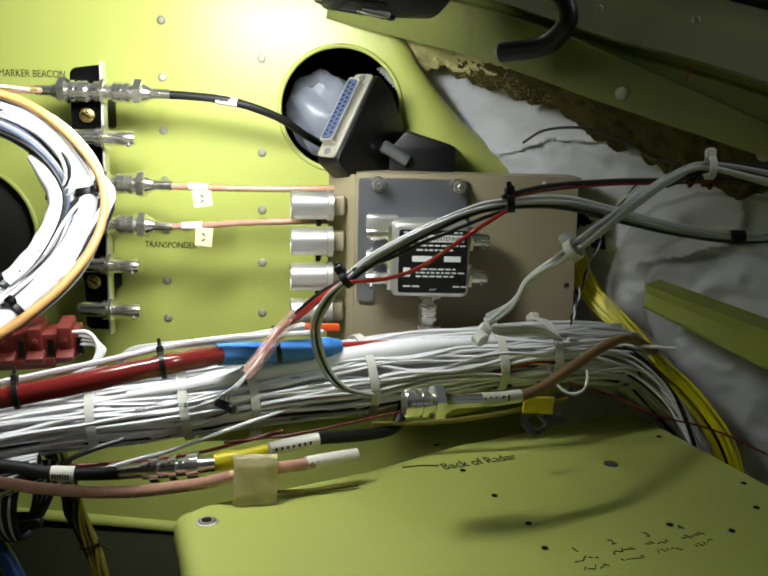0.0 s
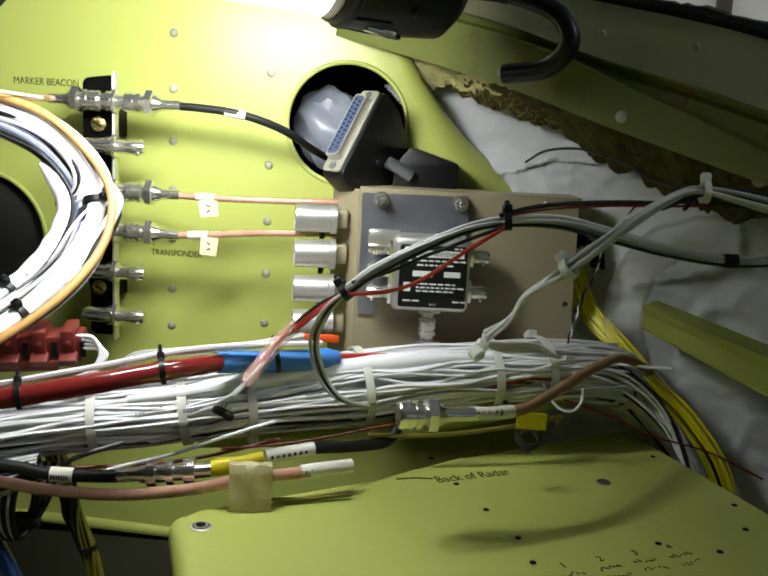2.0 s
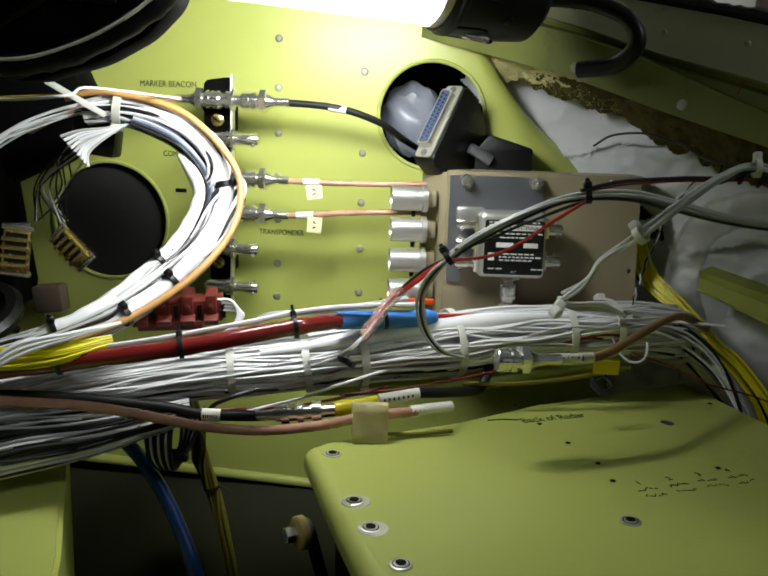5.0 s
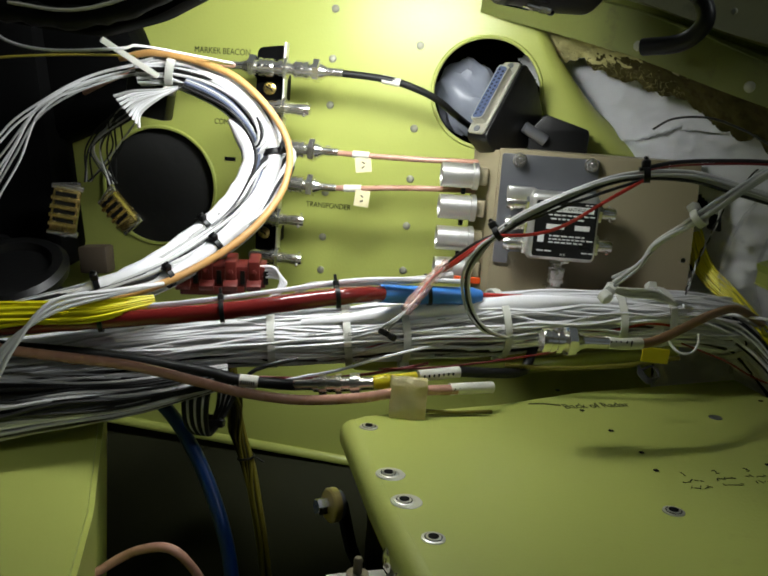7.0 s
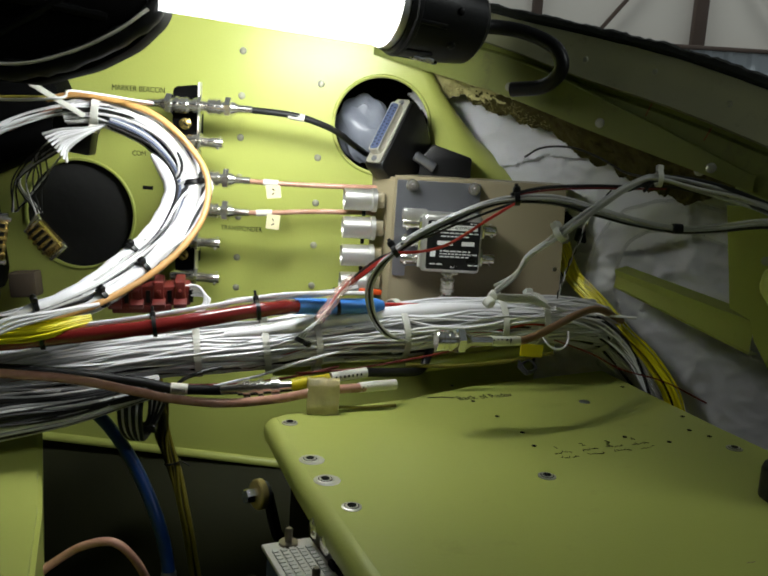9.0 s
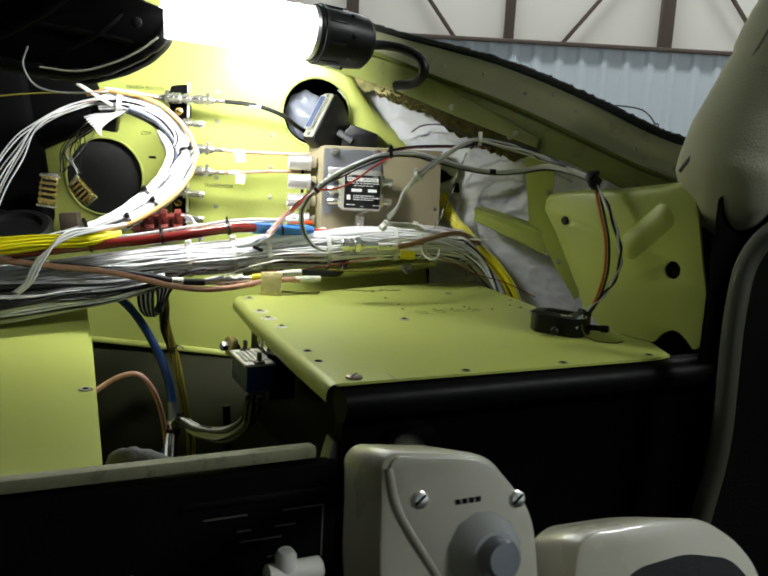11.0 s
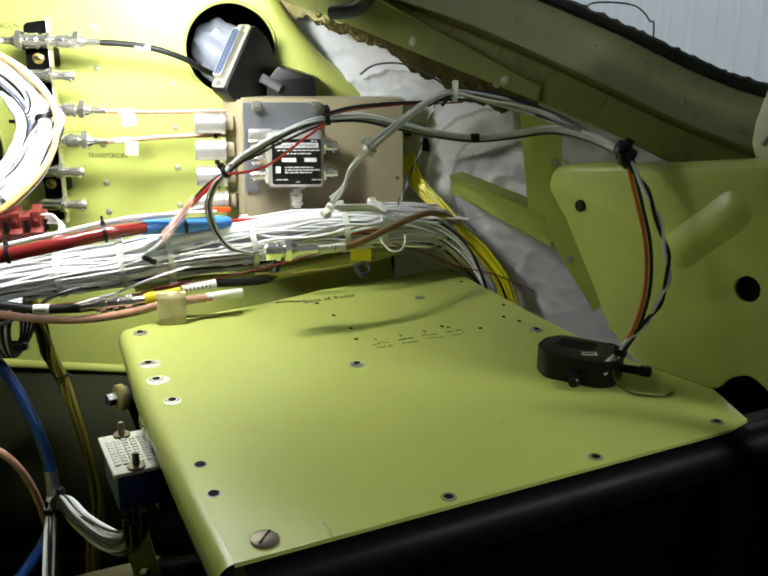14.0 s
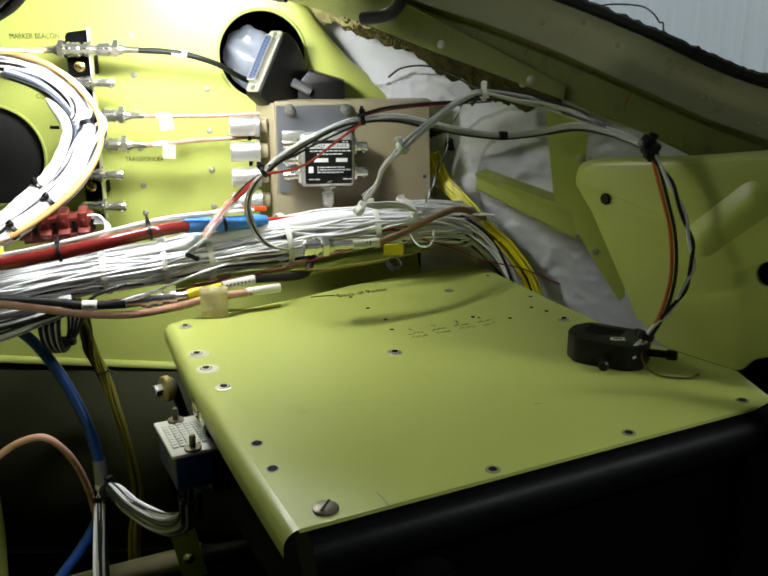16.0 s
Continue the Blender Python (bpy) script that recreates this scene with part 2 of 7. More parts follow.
def slab(outline, m, depth, holes=(), bevel=0.0):
    """A plate: outline of (x, y) in m's plane, thick along -z of m, with holes (x, y, radius) cut through."""
    cu = bpy.data.curves.new("tmp", "CURVE")
    cu.dimensions = "2D"
    cu.fill_mode = "BOTH"
    cu.extrude = depth / 2
    cu.bevel_depth = bevel
    cu.bevel_resolution = 1
    loops = [list(outline)] + [[(x + r * math.cos(2 * math.pi * k / 40), y + r * math.sin(2 * math.pi * k / 40)) for k in range(40)] for x, y, r in holes]
    for lp in loops:
        sp = cu.splines.new("POLY")
        sp.points.add(len(lp) - 1)
        for q, (x, y) in zip(sp.points, lp):
            q.co = (x, y, 0, 1)
        sp.use_cyclic_u = True
    ob = bpy.data.objects.new("tmp", cu)
    me = bpy.data.meshes.new_from_object(ob)
    bm = bmesh.new()
    bm.from_mesh(me)
    bpy.data.objects.remove(ob)
    bpy.data.curves.remove(cu)
    bpy.data.meshes.remove(me)
    bmesh.ops.remove_doubles(bm, verts=bm.verts, dist=1e-6)
    bmesh.ops.transform(bm, matrix=m @ Matrix.Translation((0, 0, -depth / 2)), verts=bm.verts)
    return bm


def round_poly(pts, r=0.006, n=5):
    """The outline with its corners rounded."""
    out = []
    for i, p in enumerate(pts):
        p, a, b = Vector(p), Vector(pts[i - 1]), Vector(pts[(i + 1) % len(pts)])
        d1, d2 = (a - p), (b - p)
        k = min(r, d1.length * 0.45, d2.length * 0.45)
        s, e = p + d1.normalized() * k, p + d2.normalized() * k
        for j in range(n + 1):
            t = j / n
            out.append(tuple(s * (1 - t) ** 2 + p * 2 * t * (1 - t) + e * t * t))
    return out


def writing(text, size, m, material, parent, name="lettering", squeeze=1.0):
    cu = bpy.data.curves.new("tmp", "FONT")
    cu.body = text
    cu.size = size
    cu.extrude = 0.00008
    ob = bpy.data.objects.new("tmp", cu)
    me = bpy.data.meshes.new_from_object(ob)
    bm = bmesh.new()
    bm.from_mesh(me)
    bpy.data.objects.remove(ob)
    bpy.data.curves.remove(cu)
    bpy.data.meshes.remove(me)
    bmesh.ops.transform(bm, matrix=m @ Matrix.Diagonal((squeeze, 1, 1, 1)), verts=bm.verts)
    return part(name, bm, material, parent, smooth=False)


def basis(origin, xaxis, zaxis):
    """A frame from its origin, its x and roughly its z."""
    x = Vector(xaxis).normalized()
    z = (Vector(zaxis) - x * Vector(zaxis).dot(x)).normalized()
    y = z.cross(x)
    return Matrix(((x.x, y.x, z.x, origin[0]), (x.y, y.y, z.y, origin[1]), (x.z, y.z, z.z, origin[2]), (0, 0, 0, 1)))


# The panel's own frame: u along its face to the right, v ahead, from its left front top corner.
PAN = pose(0.02, 0.108, 0, 0, 0, 24.57)


def pan(u, v, z):
    return tuple(PAN @ Vector((u, v, z)))


FW = 0.600
SHELF = 1.130

# ---- hangar ----
WALL_Y = 11.0
hall = thing("backdrop_hangar", "pale corrugated hangar wall with brown steel frame", "hangar", (0, WALL_Y, 0), kind="structure")
bm = bmesh.new()
nx = 520
for (z0, z1) in ((-1.0, 2.56),):
    rows = []
    for z in (z0, z1):
        rows.append([bm.verts.new((-13 + 26 * i / nx, WALL_Y + (-0.028 if i % 6 in (0, 1) else 0.0), z)) for i in range(nx + 1)])
    for i in range(nx):
        bm.faces.new((rows[0][i], rows[0][i + 1], rows[1][i + 1], rows[1][i]))
part("corrugated_sheet", bm, HALLWALL, hall, smooth=False)
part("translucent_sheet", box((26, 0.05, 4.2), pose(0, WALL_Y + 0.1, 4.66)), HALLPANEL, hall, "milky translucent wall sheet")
for i in range(-6, 7):
    x = 1.64 + i * 2.05
    part("post", box((0.12 if i % 2 == 0 else 0.16, 0.14, 4.2), pose(x, WALL_Y, 4.66), 0.01), HALLFRAME, hall)
    if i % 2:
        for sd in (1, -1):
            part("brace", box((0.05, 0.05, 2.2), pose(x + 0.68 * sd, WALL_Y - 0.02, 3.42, 0, -38 * sd, 0), 0.01), HALLFRAME, hall)
for z in (2.56, 4.76):
    part("rail", box((26, 0.12, 0.05), pose(0, WALL_Y - 0.03, z), 0.01), HALLFRAME, hall)
# Unseen rest of the hangar, added to close in and bounce the light.
tagged(link("floor_hangar", box((26, 24, 0.1), pose(0, 0, -1.05)), HALLFLOOR), "unseen grey hangar floor closing in the light", "floor", kind="structure")
tagged(link("wall_hangar_right", box((0.1, 24, 8), pose(12.9, 0, 3)), HALLWALL), "unseen pale hangar side wall closing in the light", "wall", kind="structure")
tagged(link("wall_hangar_left", box((0.1, 24, 8), pose(-12.9, 0, 3)), HALLWALL), "unseen pale hangar side wall closing in the light", "wall", kind="structure")
tagged(link("wall_hangar_rear", box((26, 0.1, 8), pose(0, -11.9, 3)), HALLWALL), "unseen pale hangar rear wall closing in the light", "wall", kind="structure")
tagged(link("ceiling_hangar", box((26, 24, 0.1), pose(0, 0, 7.5)), HALLWALL), "unseen pale hangar roof closing in the light", "ceiling", kind="structure")

# ---- cabin shell round the camera, unseen, added to block hangar light ----
tagged(link("floor", box((1.6, 2.2, 0.03), pose(0, -0.3, 0.45)), VOID), "unseen near-black cabin floor closing the shell", "floor", kind="structure")
tagged(link("ceiling", box((1.6, 1.3, 0.03), pose(0, -0.75, 1.80)), CLOTH), "unseen cream cabin ceiling added to block hangar light", "ceiling", kind="structure")
tagged(link("wall_left", box((0.03, 2.2, 1.36), pose(-0.78, -0.3, 1.13)), GREYTRIM), "unseen grey cabin side added to block hangar light", "wall", kind="structure")
tagged(link("wall_right", box((0.03, 1.6, 0.68), pose(0.60, -0.55, 0.80)), GREYTRIM), "unseen grey cabin right side added to block hangar light", "wall", kind="structure")
tagged(link("wall_rear", box((1.6, 0.03, 1.4), pose(0, -1.38, 1.13)), GREYTRIM), "unseen grey cabin rear added to block hangar light", "wall", kind="structure")

# ---- firewall ----
M_FW = basis((0, FW, 0), (1, 0, 0), (0, -1, 0))
outline = [(-0.78, 1.052), (0.135, 1.0), (0.128, 1.24), (0.112, 1.268), (0.089, 1.283), (0.068, 1.302), (0.050, 1.316), (0.034, 1.333), (0.018, 1.352), (0.004, 1.376), (-0.01, 1.42), (-0.25, 1.47), (-0.78, 1.45)]
# the sheet's right edge rolls back towards the skin; it stays inside the roll
rim = [Vector((x, z)) for x, z in outline[2:12]]
ROLL = []
for i, p in enumerate(rim):
    t_ = (rim[min(i + 1, len(rim) - 1)] - rim[max(i - 1, 0)]).normalized()
    ROLL.append((p, Vector((t_.y, -t_.x)), float(np.interp(p.y, (1.26, 1.30, 1.34, 1.38), (0.034, 0.028, 0.013, 0.008)))))
outline[2:12] = [tuple(p - o * r * 0.985) for p, o, r in ROLL]
HOLE_R, HOLE_L = (-0.033, 1.3215, 0.040), (-0.291, 1.2295, 0.0465)
firewall = thing("wall_front", "lime zinc chromate sheet-metal bulkhead with rivets and two round openings", "bulkhead", (0, FW, 1.2), kind="structure")
part("sheet", slab(outline, M_FW, 0.0016, (HOLE_R, HOLE_L)), LIME, firewall)
# rolled lower lip of the sheet
lip = bmesh.new()
prev = None
for a in range(0, 9):
    g = radians(a * 15)
    row = [lip.verts.new((x, FW - 0.0045 * math.sin(g), z - 0.0045 * (1 - math.cos(g)))) for x, z in ((-0.78, 1.0525), (0.135, 1.0005))]
    if prev:
        lip.faces.new((prev[0], prev[1], row[1], row[0]))
    prev = row
part("rolled_lip", lip, LIME, firewall)
# raised ring round each opening
for (x, z, r) in (HOLE_R, HOLE_L):
    ring = [Vector((x + (r + 0.0012) * math.cos(2 * math.pi * k / 48), FW - 0.0004, z + (r + 0.0012) * math.sin(2 * math.pi * k / 48))) for k in range(49)]
    part("flange_ring", tube(ring, 0.0016, 6, caps=False), LIME, firewall)
# rounded right flange that turns the sheet towards the skin
fl = bmesh.new()
prev = None
for p, o, r in ROLL:
    q = p - o * r * 0.985
    row = [fl.verts.new((q.x + o.x * r * math.sin(g), FW + 0.0002 + r * (1 - math.cos(g)), q.y + o.y * r * math.sin(g))) for g in [k * 0.14 for k in range(11)]]
    if prev:
        for k in range(10):
            fl.faces.new((prev[k], prev[k + 1], row[k + 1], row[k]))
    prev = row
part("side_flange", fl, LIME, firewall)


def rivet_mesh(r, h):
    bm = lathe([(0, r), (h * 0.4, r * 0.97), (h * 0.85, r * 0.75), (h, r * 0.3)], 10, (0, 0, 0), (0, 0, 1))
    me = bpy.data.meshes.new("rivet")
    bm.normal_update()
    for f in bm.faces:
        f.smooth = True
    bm.to_mesh(me)
    bm.free()
    me.materials.append(RIVET)
    return me


RIV = rivet_mesh(0.0031, 0.0016)
RIV_SMALL = rivet_mesh(0.0021, 0.0008)
for x, zs in ((-0.153, (1.376, 1.339, 1.304, 1.270, 1.236, 1.200, 1.173)), (-0.086, (1.353, 1.291, 1.252, 1.215, 1.179))):
    for z in zs:
        o = new("rivet", RIV)
        o.parent = firewall
        o.matrix_parent_inverse = Matrix.Translation((0, -FW, -1.2))
        o.matrix_basis = basis((x, FW, z), (1, 0, 0), (0, -1, 0))
text_m = lambda x, z: basis((x, FW - 0.0004, z), (1, 0, 0), (0, -1, 0))
writing("MARKER BEACON", 0.0068, text_m(-0.2640, 1.3370), PENCIL, firewall, squeeze=0.83)
writing("TRANSPONDER", 0.0062, text_m(-0.168, 1.2235), INK, firewall, squeeze=0.83)
writing("COM", 0.0062, text_m(-0.246, 1.283), INK, firewall, squeeze=0.83)
bar = part("lettering_bar", box((0.009, 0.0002, 0.0032), pose(-0.232, FW - 0.0004, 1.256)), INK, firewall)

# dark space behind and below the bulkhead; an added near-black sheet holds its shade
tagged(link("wall_behind", box((1.1, 0.02, 0.95), pose(-0.25, 0.86, 0.925)), VOID), "added near-black sheet for the shade behind the bulkhead", "wall", kind="structure")
# ribbed tunnel under the bulkhead, shade put into its dark olive
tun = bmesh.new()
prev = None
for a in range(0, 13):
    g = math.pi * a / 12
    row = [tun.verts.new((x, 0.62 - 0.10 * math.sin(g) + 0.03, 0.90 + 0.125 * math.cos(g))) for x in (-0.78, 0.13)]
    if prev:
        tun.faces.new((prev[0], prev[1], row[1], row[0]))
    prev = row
tagged(link("trim_tunnel", tun, TUNNELSHADE), "curved tunnel under the bulkhead with shade put into its dark olive", "tunnel", kind="structure")

# round charcoal disc behind the left opening, bag behind the right one
tagged(link("blanking_disc", lathe([(0, 0.050), (0.004, 0.050), (0.005, 0.046)], 40, (HOLE_L[0], FW + 0.011, HOLE_L[1]), (0, -1, 0)), DUCT), "charcoal rubber blanking disc behind a round opening", "disc")
bag = bmesh.new()
bmesh.ops.create_uvsphere(bag, u_segments=28, v_segments=18, radius=0.026)
for v in bag.verts:
    v.co *= 1 + 0.35 * noise.noise(v.co * 45) + 0.16 * (1 - 2 * abs(noise.noise(v.co * 110)))
    v.co = Vector((v.co.x * 0.95 - 0.047, v.co.y * 0.7 + FW + 0.045, v.co.z * 1.0 + 1.318))
tagged(link("crumpled_bag", bag, SLEEVEGREY), "crumpled blue-grey plastic bag inside the opening", "bag")
# ---- side of the nose: insulation, sill, bracket ----
def paper(outline, back, amp, sc, seed, step=0.002):
    """A creased cloth sheet of that outline (x, z), hanging along the fuselage side."""
    def inside(x, z):
        c = False
        for (xa, za), (xb, zb) in zip(outline, outline[1:] + outline[:1]):
            if (za > z) != (zb > z) and x < (xb - xa) * (z - za) / (zb - za) + xa:
                c = not c
        return c
    x0, x1 = min(p[0] for p in outline), max(p[0] for p in outline)
    z0, z1 = min(p[1] for p in outline), max(p[1] for p in outline)
    bm, vs = bmesh.new(), {}

    def vert(i, j):
        if (i, j) not in vs:
            x, z = x0 + i * step, z0 + j * step
            q = Vector((x * sc, z * sc, seed))
            h = 1.2 * (1 - 2 * abs(noise.noise(q))) + 0.6 * (1 - 2 * abs(noise.noise(q * 2.3))) + 0.25 * noise.noise(q * 6) + 0.38 * (1 - 2.4 * abs(noise.noise(q * 3.7 + Vector((3, 1, 4))))) + 0.10 * noise.noise(q * 17)
            w = Vector((0.0008 * noise.noise(q * 9), 0, 0.0008 * noise.noise(q * 9 + Vector((5, 5, 5)))))
            p = Vector((x, 0.60 - (x - 0.10) * 0.663, z)) + Vector((0.55, 0.83, 0)) * (back - amp * h) + w
            vs[i, j] = bm.verts.new(p)
        return vs[i, j]
    for i in range(int((x1 - x0) / step) + 1):
        for j in range(int((z1 - z0) / step) + 1):
            if inside(x0 + (i + 0.5) * step, z0 + (j + 0.5) * step):
                bm.faces.new((vert(i, j), vert(i + 1, j), vert(i + 1, j + 1), vert(i, j + 1)))
    bmesh.ops.solidify(bm, geom=bm.faces[:], thickness=0.0012)
    return link("insulation_blanket", bm, QUILT, angle=60)


for outl, back, amp, sc, seed, lab in (
        ([(-0.01, 1.352), (0.03, 1.376), (0.09, 1.352), (0.15, 1.336), (0.20, 1.315), (0.190, 1.287), (0.162, 1.294), (0.143, 1.304), (0.111, 1.306), (0.084, 1.295), (0.050, 1.29), (0.02, 1.32)], 0.0, 0.0022, 22, 1.5, "torn grey-white insulation cloth behind the bulkhead edge"),
        ([(0.055, 1.312), (0.205, 1.312), (0.215, 1.25), (0.158, 1.226), (0.145, 1.246), (0.122, 1.264), (0.119, 1.270), (0.095, 1.268), (0.060, 1.27)], 0.006, 0.0026, 26, 4.5, "loose white insulation cloth with a ragged lower edge"),
        ([(0.112, 1.240), (0.20, 1.290), (0.32, 1.27), (0.32, 1.06), (0.112, 1.06)], 0.014, 0.0040, 24, 8.5, "wrinkled white insulation cloth along the fuselage side"),
        ([(0.165, 1.213), (0.20, 1.195), (0.25, 1.17), (0.32, 1.14), (0.32, 1.03), (0.225, 1.03), (0.19, 1.10)], 0.007, 0.0024, 21, 12.5, "white quilted insulation cloth below the bracket")):
    tagged(paper(outl, back, amp, sc, seed), lab, "insulation", "insulation blankets")
rnd = random.Random(77)
W_X, W_Y = [-0.02, 0.0, 0.11, 0.215], [0.606, 0.592, 0.51, 0.43]
W_Z = ([-0.02, 0.0, 0.06, 0.11, 0.158, 0.215], [1.378, 1.372, 1.352, 1.332, 1.314, 1.293])
W_H = ([-0.02, 0.0, 0.03, 0.06, 0.09, 0.12, 0.16, 0.19, 0.215], [0.012, 0.017, 0.016, 0.014, 0.014, 0.018, 0.026, 0.022, 0.008])
wl_ob = thing("glass_wool", "ragged yellow and brown glass wool under the sill, brown deepened by shade", "insulation", (0.08, 0.55, 1.33))


def wool_strip(x0, x1, ahead=0.0, taper=False):
    bm = bmesh.new()
    prev = None
    n = int((x1 - x0) / 0.0009)
    for i in range(n + 1):
        x = x0 + (x1 - x0) * i / n
        y0, z0 = float(np.interp(x, W_X, W_Y)), float(np.interp(x, *W_Z))
        w = float(np.interp(x, *W_H)) * (1 + 0.5 * noise.noise(Vector((x * 45, 3, 1))) + 0.25 * noise.noise(Vector((x * 140, 3, 1))) + 0.08 * noise.noise(Vector((x * 600, 3, 1))))
        if taper:
            w *= max(0.02, 1 - (i / n) ** 2)
        row = []
        for j in range(25):
            f = j / 24
            q = Vector((x + 0.006 * f, y0 + 0.018 + 0.024 * f, z0 + 0.006 - (w + 0.006) * f))
            h = 0.007 * noise.noise(q * 45) + 0.0045 * noise.noise(q * 130) + 0.0022 * noise.noise(q * 380) + ahead * 0.004
            row.append(bm.verts.new(q + Vector((-0.4, -0.7, 0.2)) * h))
        if prev:
            for j in range(24):
                bm.faces.new((prev[j], row[j], row[j + 1], prev[j + 1]))
        prev = row
    return bm


# Brown batt is darkened partly for the deep shade at its right end.
part("brown_shaded_batt", wool_strip(0.033, 0.215), WOOL, wl_ob)
part("yellow_batt", wool_strip(-0.02, 0.115, 1.0, True), PALEWOOL, wl_ob, "pale yellow wool")
tufts = bmesh.new()
for k in range(260):
    x = rnd.uniform(-0.015, 0.10)
    y0, z0 = float(np.interp(x, W_X, W_Y)), float(np.interp(x, *W_Z))
    q = Vector((x, y0 + 0.030, z0 - float(np.interp(x, *W_H)) * rnd.uniform(0.1, 1.05)))
    d = Vector((rnd.uniform(-1, 1), rnd.uniform(-1, 0.2), rnd.uniform(-1, 0.4))).normalized() * rnd.uniform(0.002, 0.005)
    tube([q, q + d * 0.5 + Vector((0, -0.001, 0.001)), q + d], [0.00013, 0.0001, 0.00006], 3, tufts, caps=False)
o = part("fibre", tufts, mat("yellow_glass_fibre", (0.40, 0.36, 0.15), 0.8), wl_ob, "loose yellow fibres")
o["kind"] = "stuff"
tagged(link("wall_side", box((0.02, 0.9, 0.80), pose(0.40, 0.66, 0.86, 0, 0, 32)), VOID), "near-black fuselage side holding the shade behind the insulation", "wall", kind="structure")

# sill: a long folded beam under the windscreen, running back along the side
SX = [-0.60, -0.30, -0.10, 0.0, 0.06, 0.11, 0.158, 0.204, 0.25, 0.288, 0.322, 0.40]
SY = [0.70, 0.68, 0.64, 0.58, 0.529, 0.487, 0.446, 0.407, 0.370, 0.343, 0.319, 0.26]
TOP = [1.46, 1.46, 1.445, 1.426, 1.408, 1.394, 1.379, 1.360, 1.338, 1.318, 1.305, 1.285]
MIDZ = [1.44, 1.44, 1.425, 1.402, 1.383, 1.362, 1.345, 1.325, 1.303, 1.285, 1.272, 1.24]
LOW = [1.41, 1.41, 1.395, 1.368, 1.350, 1.330, 1.312, 1.295, 1.276, 1.258, 1.245, 1.20]
lines = [crom([(x, y, z) for x, y, z in zip(SX, SY, Z)], 6) for Z in (TOP, MIDZ, LOW)]
top_l, mid_l, low_l = lines
# share of the way from seal to step (below 1) or step to lower edge (above 1), and how far it stands ahead
prof = [(0.0, 0.022), (0.05, 0.010), (0.88, 0.001), (0.95, -0.001), (1.0, 0.004), (1.10, 0.006), (1.16, 0.001), (1.94, -0.002), (2.0, -0.001), (2.0, 0.022)]


def sill_at(x, k, ahead=0.0):
    z = np.interp(x, SX, TOP) * (1 - k) + np.interp(x, SX, MIDZ) * k if k < 1 else np.interp(x, SX, MIDZ) * (2 - k) + np.interp(x, SX, LOW) * (k - 1)
    return Vector((x + ahead * 0.6, np.interp(x, SX, SY) + ahead * 0.8, z))


def strip(lo, hi):
    bm = bmesh.new()
    prev = None
    for a, m, b in zip(*lines):
        row = []
        for k, y in prof[lo:hi]:
            p = a.lerp(m, k) if k < 1 else m.lerp(b, k - 1)
            row.append(bm.verts.new(p + Vector((0.6, 0.8, 0)) * y))
        if prev:
            for i in range(len(row) - 1):
                bm.faces.new((prev[i], row[i], row[i + 1], prev[i + 1]))
        prev = row
    bmesh.ops.solidify(bm, geom=bm.faces[:], thickness=0.0012)
    return bm


sill = thing("trim_sill", "folded green and cream windscreen sill beam with rivets", "sill", (0.2, 0.41, 1.33), kind="structure")
part("upper_face", strip(0, 5), SILL, sill, "cream painted upper face")
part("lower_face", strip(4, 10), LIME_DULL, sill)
seal = bmesh.new()
line = [p + Vector((0.010, 0.013, 0.0015)) for p in crom([(x, y, z) for x, y, z in zip(SX, SY, TOP)], 18)]
tube(line, [0.0052 * (1 + 0.22 * noise.noise(p * 200) + 0.25 * noise.noise(p * 900)) for p in line], 8, seal)
part("felt_seal", seal, FUZZ, sill, "black fuzzy edge seal")
for x, k in ((0.19, 0.5), (0.235, 0.35), (0.11, 0.55), (0.285, 0.6), (0.15, 0.4), (0.06, 0.5), (0.315, 0.7), (0.215, 0.2), (0.14, 1.85), (0.09, 1.85), (0.30, 1.5)):
    q = sill_at(x, k, 0.002)
    o = new("rivet", RIV_SMALL)
    o.parent = sill
    o.matrix_parent_inverse = Matrix.Translation((-0.2, -0.41, -1.33))
    o.matrix_basis = basis(q, (0.8, -0.6, 0), (-0.6, -0.8, 0.05))
for x, k in ((0.244, 1.35), (0.182, 1.18), (0.150, 1.15), (0.105, 1.3)):
    q = sill_at(x, k, -0.0006)
    part("pencil_mark", box((0.0005, 0.0004, 0.009), basis(q, (0.8, -0.6, -0.45), (0.4, -0.3, 1)), 0), REDPENCIL, sill)
# overlapping plate along the lower face, cut off at a slant
lap = bmesh.new()
prev = None
for k in range(34):
    x = -0.06 + 0.268 * k / 33
    kt = float(np.interp(x, (0.10, 0.208), (1.12, 1.62)))
    row = [lap.verts.new(sill_at(x + (0.006 if q == 2.0 else 0.0), q, a_)) for q, a_ in ((kt, -0.0024), (kt + 0.02, -0.0042), (1.98, -0.0052), (2.0, 0.012))]
    if prev:
        for i in range(3):
            lap.faces.new((prev[i], row[i], row[i + 1], prev[i + 1]))
    prev = row
bmesh.ops.solidify(lap, geom=lap.faces[:], thickness=0.0012)
part("lap_plate", lap, LIME_DULL, sill, "lime lap plate riveted under the sill, shade put into its paint")
for x, k in ((0.187, 1.80), (0.125, 1.75), (0.066, 1.75)):
    o = part("rivet_head", lathe([(0, 0.0034), (0.001, 0.0033), (0.002, 0.002)], 12, sill_at(x, k, -0.0050), (-0.6, -0.8, 0.05)), RIVET, sill)
